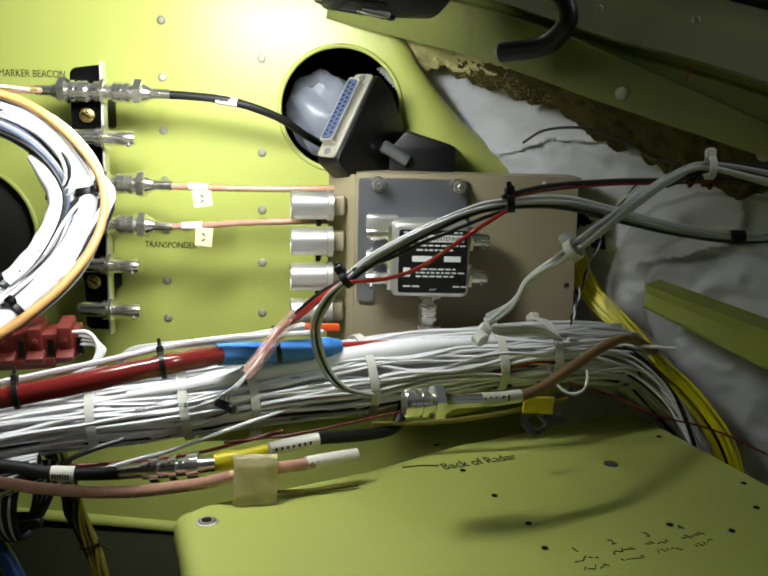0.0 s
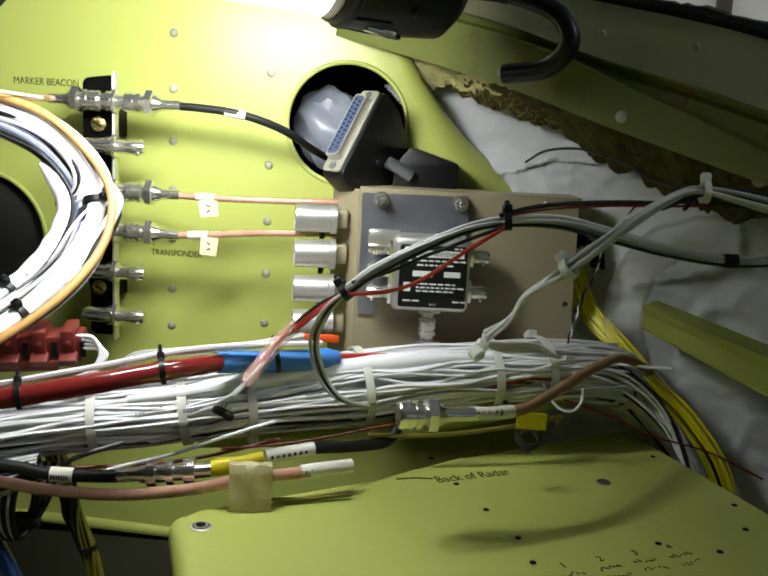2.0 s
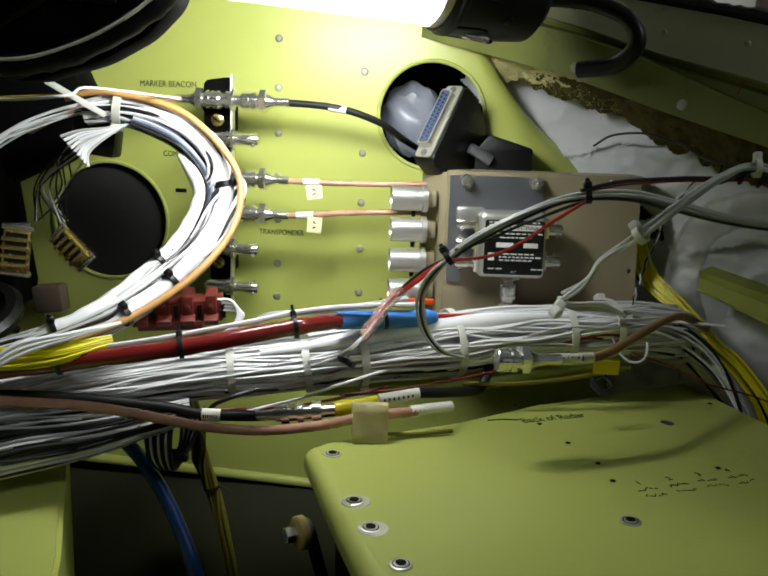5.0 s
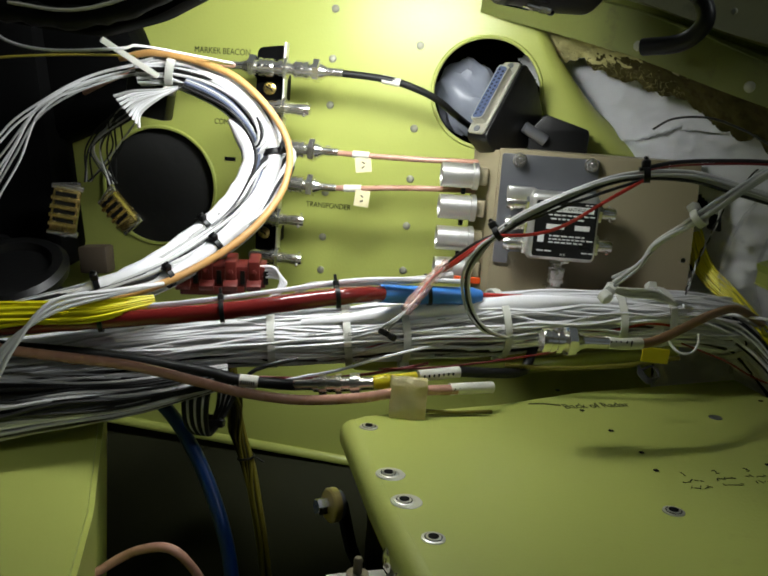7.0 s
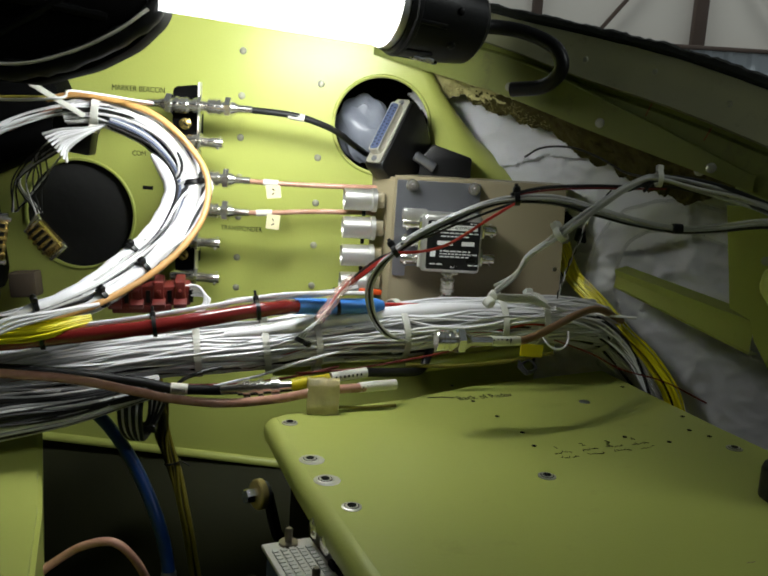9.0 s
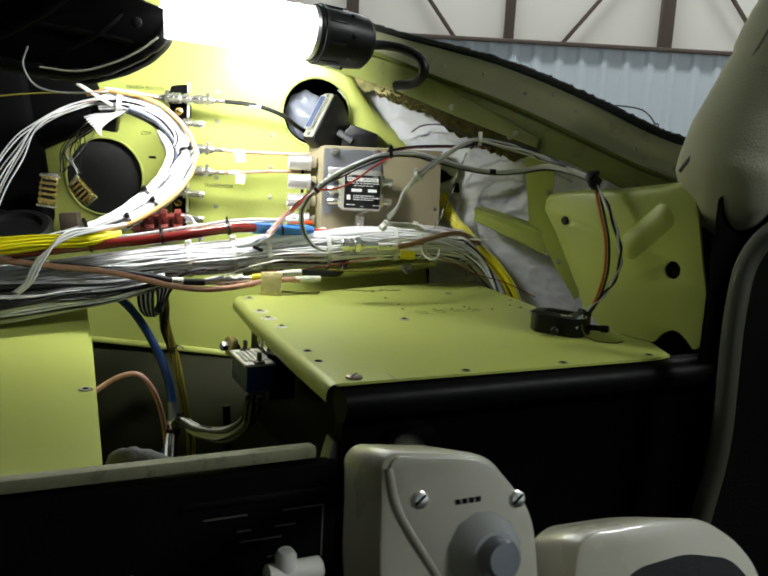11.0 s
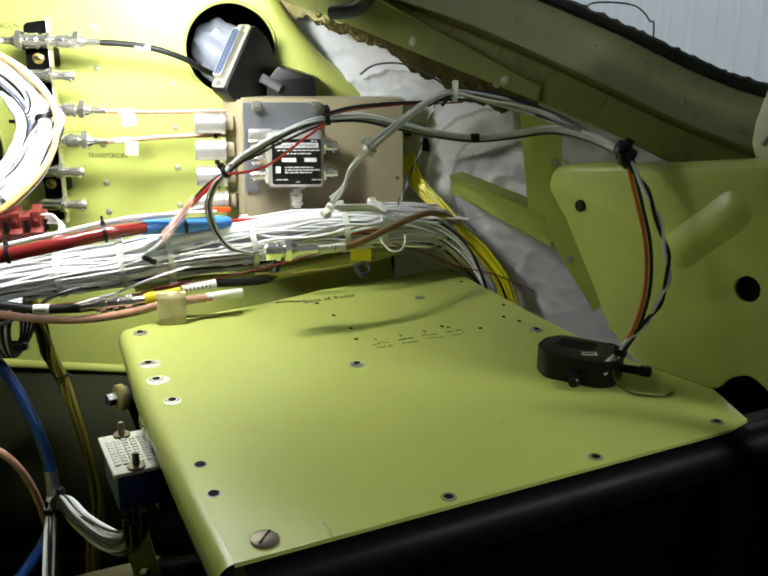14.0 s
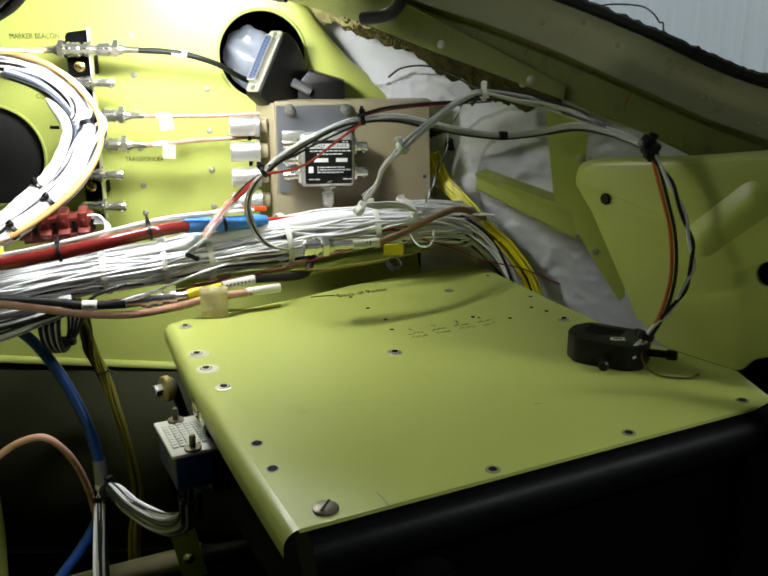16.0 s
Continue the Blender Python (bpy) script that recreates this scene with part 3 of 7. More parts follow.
# upright bracket plate and diagonal stiffener
brk = thing("bracket_plate", "lime painted bracket plate with rivets beside the insulation", "bracket", (0.22, 0.41, 1.17))
M_B = basis((0.20, 0.408, 0), (0.90, -0.43, 0), (-0.43, -0.90, 0))
part("plate", slab([(-0.006, 1.285), (0.024, 1.285), (0.026, 1.250), (0.050, 1.225), (0.062, 1.15), (0.058, 1.146), (0.034, 1.179), (0.021, 1.200), (0.017, 1.213), (0.004, 1.219)], M_B, 0.002), LIME, brk)
for p in ((0.0215, 1.252), (0.0375, 1.183)):
    part("rivet_head", lathe([(0, 0.0030), (0.001, 0.0029), (0.0016, 0.0018)], 12, M_B @ Vector((*p, 0.0)), (-0.43, -0.90, 0)), RIVET, brk)
part("rivet_head", lathe([(0, 0.0035), (0.001, 0.0034), (0.002, 0.002)], 12, (0.180, 0.4265, 1.305), (-0.6, -0.8, 0)), RIVET, brk)
rail = bmesh.new()
prev = None
for k in range(9):
    f = k / 8
    c = Vector((0.160, 0.530, 1.221)).lerp(Vector((0.224, 0.416, 1.209)), f)
    h = 0.0145 + 0.009 * f
    row = [rail.verts.new(c + Vector(o)) for o in ((0.012, 0.010, 0.002), (0.0, 0.0, 0.0), (0.0004, 0.0004, -0.0015), (0.0016, 0.0016, -0.30 * h), (0.0022, 0.0022, -0.36 * h), (0.0016, 0.0016, -0.92 * h), (0.0002, 0.0002, -0.97 * h), (0.001, 0.001, -h), (0.012, 0.010, -h - 0.001))]
    if prev:
        for i in range(8):
            rail.faces.new((prev[i], row[i], row[i + 1], prev[i + 1]))
    prev = row
bmesh.ops.solidify(rail, geom=rail.faces[:], thickness=0.0012)
part("diagonal_rail", rail, LIME, brk, "pressed diagonal rail")

# clear bent hose
hose = crom([(0.255, 0.48, 1.25), (0.233, 0.492, 1.26), (0.209, 0.508, 1.267), (0.187, 0.523, 1.266), (0.166, 0.537, 1.254), (0.156, 0.544, 1.231), (0.154, 0.545, 1.205), (0.160, 0.541, 1.178), (0.17, 0.54, 1.14)], 10)
hose_ob = thing("clear_hose", "yellowed clear plastic hose bent behind the bracket", "hose", (0.187, 0.523, 1.266))
part("outer_wall", tube(hose, 0.0125, 24, wob=0.12, caps=False), CLEAR, hose_ob)
bore = tube(hose, 0.0105, 24, wob=0.12, caps=False)
bmesh.ops.reverse_faces(bore, faces=bore.faces[:])
part("bore", bore, CLEARBORE, hose_ob)

# right gusset panel
g_o, g_x = Vector((0.233, 0.371, 0)), Vector((0.595, -0.804, 0))
M_G = basis(g_o, g_x, (-0.804, -0.595, 0))
gout = round_poly([(-0.026, 1.238), (-0.014, 1.249), (0.060, 1.259), (0.128, 1.270), (0.139, 1.262), (0.160, 1.18), (0.161, 1.140), (0.155, 1.133), (0.146, 1.142), (0.134, 1.148), (0.121, 1.141), (0.115, 1.131), (0.055, 1.131), (0.034, 1.148)], 0.007)
gus = thing("side_gusset", "lime painted side gusset panel with pressed bead and round hole", "panel", tuple(M_G @ Vector((0.06, 1.131, 0))))
part("plate", slab(gout, M_G, 0.002, ((0.125, 1.198, 0.0085), (0, 1.227, 0.0045)), 0.0006), LIME, gus)
rim = [M_G @ Vector((x, z, -0.0062)) for x, z in ((0.036, 1.146), (0.005, 1.20), (-0.020, 1.229), (-0.0255, 1.238), (-0.014, 1.2475), (0.06, 1.2575), (0.125, 1.2685))]
part("rolled_edge", tube(crom(rim, 6), 0.0062, 14), LIME, gus)
bead = bmesh.new()
ba, bb = Vector((0.076, 1.210)), Vector((0.112, 1.244))
bd = (bb - ba).normalized()
bn = Vector((-bd.y, bd.x))
rows = []
for i in range(41):
    s_ = -0.012 + ((bb - ba).length + 0.024) * i / 40
    ends = min(1.0, max(0.0, min(i, 40 - i) / 9))
    rows.append([bead.verts.new(M_G @ Vector((*(ba + bd * s_ + bn * (-0.017 + 0.034 * j / 20)), 0.0048 * (math.sin(math.pi * j / 20) ** 2) * (math.sin(ends * math.pi / 2) ** 2) - 0.00025))) for j in range(21)])
for r1, r2 in zip(rows, rows[1:]):
    for j in range(20):
        bead.faces.new((r1[j], r2[j], r2[j + 1], r1[j + 1]))
part("pressed_bead", bead, LIME, gus)
# Near-black plug gives the hole its shade.
part("hole_shade_plug", lathe([(0, 0.0085), (0.012, 0.0085)], 24, M_G @ Vector((0.125, 1.198, -0.004)), (0.804, 0.595, 0)), VOID, gus)
part("bolt_head", lathe([(0, 0.0042), (0.003, 0.0042), (0.004, 0.0034)], 8, M_G @ Vector((0, 1.227, -0.001)), (-0.804, -0.595, 0)), RUBBER, gus)
for x in (0.020, 0.031):
    ring = [M_G @ Vector((x + 0.0035 * math.cos(a * 0.4), 1.2425 + 0.0035 * math.sin(a * 0.4), 0.0003)) for a in range(16)]
    part("inspection_stamp", tube(ring, 0.00022, 4), INK, gus)
part("side_return", box((0.004, 0.06, 0.16), basis(M_G @ Vector((0.163, 1.205, -0.028)), g_x, (0, 0, 1)) @ pose(0, 0, 0, 0, 0, 0)), BLACK_PAINT, gus)

# windscreen pillar and door edge
pil = thing("trim_pillar", "cream cloth covered windscreen pillar with dark scuffs", "pillar", (0.36, 0.26, 1.25), kind="structure")
pc = crom([(0.356, 0.268, 1.236), (0.352, 0.270, 1.262), (0.358, 0.275, 1.30), (0.385, 0.275, 1.36), (0.418, 0.26, 1.44), (0.56, 0.1, 1.68)], 6)
part("cover", tube(pc, [0.013 + 0.037 * min(1, i / 9) ** 0.7 for i in range(len(pc))], 18, wob=0.03), CLOTH, pil)
part("piping", tube(crom([(0.300, 0.262, 1.283), (0.318, 0.262, 1.312), (0.340, 0.255, 1.365), (0.372, 0.245, 1.44)], 6), 0.0016, 6), GREYTRIM, pil, "grey piping along the cover")
door = thing("door_1", "dark grey door lining with a rolled grey-green edge", "door", (0.36, 0.18, 0.9), kind="structure")
dl = crom([(0.372, 0.185, 1.262), (0.345, 0.20, 1.228), (0.336, 0.20, 1.178), (0.338, 0.20, 1.07), (0.330, 0.20, 1.00), (0.318, 0.20, 0.90), (0.31, 0.20, 0.7)], 6)
part("edge_roll", tube(dl, 0.0085, 12), mat("grey_green_edge_roll", (0.13, 0.13, 0.095), 0.6, var=0.2, vscale=40), door, "grey-green rolled edge")
lining = bmesh.new()
prev = None
for p in dl:
    row = [lining.verts.new(p + Vector(o)) for o in ((0.004, -0.004, 0), (0.02, -0.012, 0), (0.10, -0.05, 0), (0.25, -0.12, 0))]
    if prev:
        for i in range(3):
            lining.faces.new((prev[i], row[i], row[i + 1], prev[i + 1]))
    prev = row
bmesh.ops.solidify(lining, geom=lining.faces[:], thickness=0.008)
part("lining", lining, mat("dark_grey_lining", (0.06, 0.062, 0.055), 0.75, var=0.2, vscale=60, bump=0.4, bscale=500), door)
tagged(link("door_frame", box((0.03, 0.12, 0.6), pose(0.395, 0.255, 0.965, 0, 0, 35), 0.008), BLACK_PAINT), "black painted door frame", "door frame", kind="structure")

# ---- shelf and instrument panel ----
M_S = PAN @ Matrix.Translation((0, 0, SHELF))
shelf = thing("avionics_shelf", "lime painted avionics shelf with fasteners and pencil notes", "shelf", pan(0.14, 0.15, SHELF))
inv = PAN.inverted()
loc = lambda x, y: (inv @ Vector((x, y, 0))).xy
sr = [loc(0.302, 0.238), loc(0.300, 0.281), loc(0.254, 0.342), loc(0.215, 0.432), loc(0.166, 0.557)]
s_out = [(0.006, -0.004), (0.290, -0.004), *[tuple(q) for q in sr], (0.19, 0.333), (0.12, 0.315), (0.030, 0.305), (0.0215, 0.300), (0.0125, 0.20), (0.0075, 0.08)]
holes = [tuple(loc(x, y)) for x, y in ((-0.001, 0.190), (0.010, 0.162))]
part("top", slab(s_out, M_S, 0.002, [(x, y, 0.0028) for x, y in holes]), LIME, shelf)
# rounded left edge turning down
le = bmesh.new()
prev = None
for k in range(14):
    v = -0.004 + 0.306 * k / 13
    u0 = float(np.interp(v, (0.0, 0.08, 0.20, 0.30), (0.0060, 0.0075, 0.0125, 0.0215)))
    row = [le.verts.new(PAN @ Vector((u0 - 0.008 * math.sin(g), v, SHELF - 0.0001 - 0.008 * (1 - math.cos(g))))) for g in [radians(a) for a in range(0, 91, 15)]]
    row.append(le.verts.new(PAN @ Vector((u0 - 0.008, v, SHELF - 0.0125))))
    if prev:
        for i in range(len(row) - 1):
            le.faces.new((prev[i], prev[i + 1], row[i + 1], row[i]))
    prev = row
part("rolled_left_edge", le, LIME, shelf)
be = bmesh.new()
prev = None
for k in range(9):
    g = radians(k * 12)
    row = [be.verts.new(PAN @ Vector((u, w + 0.006 * math.sin(g), SHELF - 0.0001 - 0.006 * (1 - math.cos(g))))) for u, w in ((0.0215, 0.300), (0.030, 0.305), (0.12, 0.315), (0.19, 0.333))]
    if prev:
        for i in range(3):
            be.faces.new((prev[i], row[i], row[i + 1], prev[i + 1]))
    prev = row
part("rolled_back_edge", be, LIME, shelf)


def washer(x, y, r=0.006, dark=True, wide=False):
    m = Matrix.Translation((x, y, SHELF))
    w = part("washer", lathe([(0, r), (0.0006, r), (0.0008, r * 0.9)], 20, (x, y, SHELF), (0, 0, 1)), ALU, shelf)
    if wide:
        part("dimple_ring", lathe([(0, r * 1.45), (0.0003, r * 1.4)], 24, (x + 0.001, y, SHELF), (0, 0, 1)), ALU, w)
    part("groove", lathe([(0, r * 0.76), (0.0001, r * 0.76)], 18, (x, y, SHELF + 0.0008), (0, 0, 1)), RUBBER, w)
    part("fastener_ring", lathe([(0, r * 0.66), (0.0004, r * 0.64)], 16, (x, y, SHELF + 0.0008), (0, 0, 1)), ALU, w)
    part("fastener_hole", lathe([(0, r * 0.46), (0.0003, r * 0.46)], 14, (x, y, SHELF + 0.0012), (0, 0, 1)), INK, w)


for x, y, wide in ((-0.076, 0.382, 0), (-0.057, 0.324, 1), (-0.046, 0.297, 1), (-0.030, 0.266, 0), (0.079, 0.322, 0), (0.212, 0.388, 0)):
    washer(x, y, 0.0052, wide=bool(wide))
for x, y in holes:
    part("rim", lathe([(0, 0.0036), (0.0004, 0.0034)], 16, PAN @ Vector((x, y, SHELF - 0.0002)), (0, 0, 1)), DARKALU, shelf)
    part("hole_shadow", lathe([(0, 0.0027), (0.0003, 0.0027)], 14, PAN @ Vector((x, y, SHELF + 0.0002)), (0, 0, 1)), INK, shelf)
part("screw_head", lathe([(0, 0.0062), (0.0012, 0.0062), (0.0020, 0.0045), (0.0023, 0.002)], 20, (0.038, 0.123, SHELF), (0, 0, 1)), OLDSTEEL, shelf, "worn slotted screw head")
part("screw_slot", box((0.010, 0.0011, 0.0004), pose(0.038, 0.123, SHELF + 0.0023, 0, 0, 70)), INK, shelf)
for x, y in ((0.121, 0.157), (0.202, 0.195), (0.283, 0.235)):
    part("flush_screw", lathe([(0, 0.0040), (0.0004, 0.0038), (0.0005, 0.0030)], 16, (x, y, SHELF), (0, 0, 1)), BEAM, shelf)
    part("screw_recess", lathe([(0, 0.0024), (0.0002, 0.0022)], 12, (x, y, SHELF + 0.0005), (0, 0, 1)), INK, shelf)
for x, y in ((0.035, 0.486), (0.048, 0.451), (0.172, 0.512), (0.075, 0.392), (0.079, 0.369), (0.143, 0.396), (0.062, 0.421), (0.171, 0.392), (0.193, 0.418), (0.203, 0.408), (0.198, 0.447)):
    part("small_hole", lathe([(0, 0.0016), (0.0003, 0.0016)], 10, (x, y, SHELF + 0.0002), (0, 0, 1)), INK, shelf)
for x, y in ((0.027, 0.540), (0.040, 0.543), (0.132, 0.467)):
    part("flush_screw", lathe([(0, 0.0042), (0.0005, 0.004)], 14, (x, y, SHELF), (0, 0, 1)), DARKALU, shelf)
writing("Back of Radar", 0.0115, Matrix.Translation((0.038, 0.451, SHELF + 0.0003)) @ pose(0, 0, 0, 0, 0, 24), PENCIL, shelf, squeeze=0.72)
part("arrow", tube([Vector((0.035, 0.456, SHELF + 0.0003)), Vector((0.025, 0.4555, SHELF + 0.0003)), Vector((0.015, 0.452, SHELF + 0.0003))], 0.0004, 5), PENCIL, shelf)
random.seed(4)
for k, (du, txt) in enumerate(((0.0, "1"), (0.020, "2"), (0.040, "3"), (0.060, "4"))):
    mm = PAN @ Matrix.Translation((*loc(0.092 + du * 0.91, 0.366 + du * 0.42), SHELF + 0.0003))
    writing(txt, 0.006, mm, PENCIL, shelf)
    for j in range(2):
        for i in range(5):
            part("note_bar", box((random.uniform(0.0014, 0.0036), 0.0006 - 0.0002 * j, 0.0002), mm @ pose(-0.004 + i * 0.0026, -0.006 - j * 0.0075 + random.uniform(-0.0012, 0.0012), 0, 0, 0, random.uniform(-75, 75))), PENCIL, shelf)

for x, y, l, r in ((0.0645, 0.132, 0.011, -63), (0.0665, 0.126, 0.005, -55), (0.160, 0.235, 0.005, 20)):
    part("scratch", box((l, 0.0005, 0.0001), pose(x, y, SHELF + 0.0002, 0, 0, r)), TAN, shelf, "pale scratch in the paint")

# black panel below the shelf
panel = thing("instrument_panel", "black painted instrument panel with rolled top edge", "panel", pan(0.2, 0.0, 0.75))
sec = [(0.004, SHELF - 0.003), (-0.004, SHELF - 0.005), (-0.010, SHELF - 0.012), (-0.010, SHELF - 0.022), (-0.002, SHELF - 0.032), (0.0, SHELF - 0.2), (0.0, 0.75), (0.012, 0.75), (0.012, SHELF - 0.004)]
pb = bmesh.new()
ends = []
for u in (0.012, 0.36):
    ends.append([pb.verts.new(PAN @ Vector((u, v, z))) for v, z in sec])
for i in range(len(sec)):
    j = (i + 1) % len(sec)
    pb.faces.new((ends[0][i], ends[0][j], ends[1][j], ends[1][i]))
pb.faces.new(ends[0][::-1])
pb.faces.new(ends[1])
part("face", pb, BLACK_PAINT, panel)
part("rolled_edge", tube([Vector(pan(u, -0.0005, SHELF - 0.0165)) for u in (0.010, 0.06, 0.20, 0.30, 0.36)], 0.0130, 20), mat("black_gloss_paint", (0.004, 0.004, 0.004), 0.42, spec=0.10, var=0.2, vscale=60, bump=0.2, bscale=300), panel, "glossy black rolled top edge")
part("side_cheek", box((0.012, 0.30, 0.10), PAN @ pose(0.040, 0.155, SHELF - 0.075), 0.002), BLACK_PAINT, panel)
for u, z in ((0.20, 1.121), (0.245, 1.120), (0.10, 1.121)):
    part("paint_chip", box((0.004, 0.0004, 0.0012), PAN @ pose(u, -0.0090, z, 20, 0, 0)), BEAM, panel)
lower = thing("radio_panel", "black lower panel with worn tan top edge and white legends", "panel", pan(-0.3, 0, 0.75))
part("face", box((0.62, 0.012, 0.32), PAN @ pose(-0.30, 0.004, 0.912), 0.001), BLACK_PAINT, lower)
part("worn_edge", box((0.62, 0.014, 0.009), PAN @ pose(-0.315, 0.008, 1.0785, -8, 0, 0), 0.002), BEAM, lower)
for (u0, u1, z) in ((-0.085, -0.055, 1.0415), (-0.030, 0.000, 1.0412), (-0.062, -0.052, 1.030), (-0.035, -0.02, 1.030), (-0.06, -0.03, 1.022), (-0.04, -0.028, 1.008), (-0.16, -0.13, 1.01)):
    part("legend_bar", box((u1 - u0, 0.0006, 0.0012), PAN @ pose((u0 + u1) / 2, -0.0024, z)), LEGEND, lower)
part("legend_bar", box((0.0012, 0.0006, 0.04), PAN @ pose(0.0, -0.0024, 1.0215)), LEGEND, lower)
part("slot", box((0.10, 0.002, 0.004), PAN @ pose(-0.05, -0.003, 1.053), 0.0005), BLACK, lower)
part("end_bracket", box((0.010, 0.016, 0.06), PAN @ pose(0.006, 0.012, 1.055, 0, 14, 0), 0.002), DARKALU, lower)

# left lime box behind the lower panel
boxl = thing("avionics_box", "lime painted sheet-metal cover beside the open bay", "cover", pan(-0.35, 0.1, 1.0))
c0, c1 = Vector((-0.119, 0.06, 1.078)), Vector((-0.221, 0.345, 1.078))
cb = bmesh.new()
left = Vector((-0.5, -0.2275, 0))
rr = [[c0, c0 + left], [c1, c1 + left], [c1 + Vector((-0.012, 0.030, 0.010)), c1 + Vector((-0.012, 0.030, 0.010)) + left], [c1 + Vector((-0.045, 0.11, 0.030)), c1 + Vector((-0.045, 0.11, 0.030)) + left]]
vs = [[cb.verts.new(p) for p in r] for r in rr]
lowv = [cb.verts.new(r[0] - Vector((0, 0, 0.2))) for r in rr]
for i in range(3):
    cb.faces.new((vs[i][0], vs[i + 1][0], vs[i + 1][1], vs[i][1]))
    cb.faces.new((vs[i][0], lowv[i], lowv[i + 1], vs[i + 1][0]))
bmesh.ops.bevel(cb, geom=[e for e in cb.edges if len(e.link_faces) == 2], offset=0.003, segments=2, affect="EDGES")
part("cover", cb, LIME, boxl)
part("washer", lathe([(0, 0.006), (0.0008, 0.0058)], 18, (-0.186, 0.222, 1.0785), (0, 0, 1)), ALU, boxl)
part("fastener_hole", lathe([(0, 0.0026), (0.0004, 0.0026)], 12, (-0.186, 0.222, 1.0793), (0, 0, 1)), INK, boxl)

# nose skin ahead of the sill, added to keep light from above out
nose = bmesh.new()
prev = None
for p in top_l:
    row = [nose.verts.new((p.x, y, p.z - 0.006 - k * 0.03)) for k, y in ((0, p.y + 0.024), (0.3, p.y + 0.16), (1, p.y + 0.5))]
    if prev:
        for k in range(2):
            nose.faces.new((prev[k], row[k], row[k + 1], prev[k + 1]))
    prev = row
bmesh.ops.solidify(nose, geom=nose.faces[:], thickness=0.0015)
tagged(link("ceiling_nose_skin", nose, LIME_DULL), "added dull green nose skin keeping light out of the bay", "skin", kind="structure")

# ---- glareshield end and work light ----
gl = thing("glareshield_end", "torn black glareshield padding with pale piping", "glareshield", (-0.3, 0.4, 1.37))
M_GL = basis((0, 0.372, 0), (1, 0, 0), (0, -1, 0))
gs = round_poly([(-0.160, 1.374), (-0.157, 1.400), (-0.194, 1.412), (-0.30, 1.425), (-0.60, 1.44), (-0.60, 1.36), (-0.33, 1.345), (-0.27, 1.337), (-0.235, 1.3345), (-0.200, 1.345), (-0.176, 1.358)], 0.006)
part("padding", slab(gs, M_GL, 0.014, (), 0.003), FOAM, gl)
part("piping", tube(crom([(-0.163, 0.359, 1.377), (-0.181, 0.356, 1.363), (-0.207, 0.355, 1.350), (-0.238, 0.355, 1.342), (-0.272, 0.356, 1.344)], 6), 0.0010, 6), PAPER, gl, "pale worn piping")
roll = crom([(-0.158, 0.371, 1.392), (-0.164, 0.366, 1.374), (-0.182, 0.362, 1.360), (-0.208, 0.361, 1.347), (-0.238, 0.361, 1.339), (-0.275, 0.361, 1.341), (-0.34, 0.362, 1.349), (-0.45, 0.362, 1.358), (-0.60, 0.364, 1.366)], 6)
VINYL = mat("black_vinyl", (0.007, 0.007, 0.007), 0.36, spec=0.22, var=0.3, vscale=50, bump=0.6, bscale=120)
part("rolled_edge", tube(roll, 0.0058, 10, wob=0.35), VINYL, gl, "torn black vinyl roll")
for x0_, z0_, x1_, z1_ in ((-0.20, 1.398, -0.26, 1.356), (-0.25, 1.408, -0.33, 1.362), (-0.31, 1.41, -0.36, 1.365), (-0.19, 1.372, -0.30, 1.385), (-0.38, 1.42, -0.47, 1.375)):
    part("crease", tube(crom([(x0_, 0.371, z0_), ((x0_ + x1_) / 2 + 0.008, 0.3675, (z0_ + z1_) / 2), (x1_, 0.371, z1_)], 8), 0.0032, 8, wob=0.3), VINYL, gl, "creased vinyl fold")
part("snap", lathe([(0, 0.0050), (0.002, 0.0048), (0.003, 0.003)], 16, (-0.183, 0.358, 1.389), (0, -1, 0)), RUBBER, gl, "round black snap")
part("cover_rear", box((0.5, 0.5, 0.012), pose(-0.47, 0.17, 1.428, 0, -3, 0), 0.004), FOAM, gl)

lamp = thing("work_light", "lit white work light with black end cap and plastic hook", "lamp", (-0.02, 0.45, 1.36))
ax0, ax1 = Vector((-0.158, 0.364, 1.4025)), Vector((-0.032, 0.430, 1.3970))
# Tube split into two glows, the stronger one added to brighten the bulkhead.
for nm, lit, mt_, lab in (("lit_front", True, GLOW, "tube side given a stronger glow towards the bulkhead"), ("lit_rear", False, GLOWBACK, "glowing rear of the tube")):
    hb = lathe([(0, 0.0255), (0.1422, 0.0255)], 36, ax0, ax1 - ax0)
    hb.normal_update()
    drop = [f for f in hb.faces if (f.normal.dot(Vector((-0.335, 0.69, -0.642))) > 0.62) != lit]
    bmesh.ops.delete(hb, geom=drop, context="FACES")
    part(nm, hb, mt_, lamp, lab)
cd = Vector((0.88, 0.46, -0.08)).normalized()
part("collar", lathe([(0, 0.0270), (0.005, 0.0270)], 28, ax1, cd), ALU, lamp, "grey collar")
part("end_cap", lathe([(0.005, 0.0285), (0.014, 0.0295), (0.046, 0.0285), (0.062, 0.0265), (0.068, 0.020), (0.072, 0.010)], 28, ax1, cd), BLACK, lamp)
cs = cd.orthogonal().normalized()
cu_ = cd.cross(cs)
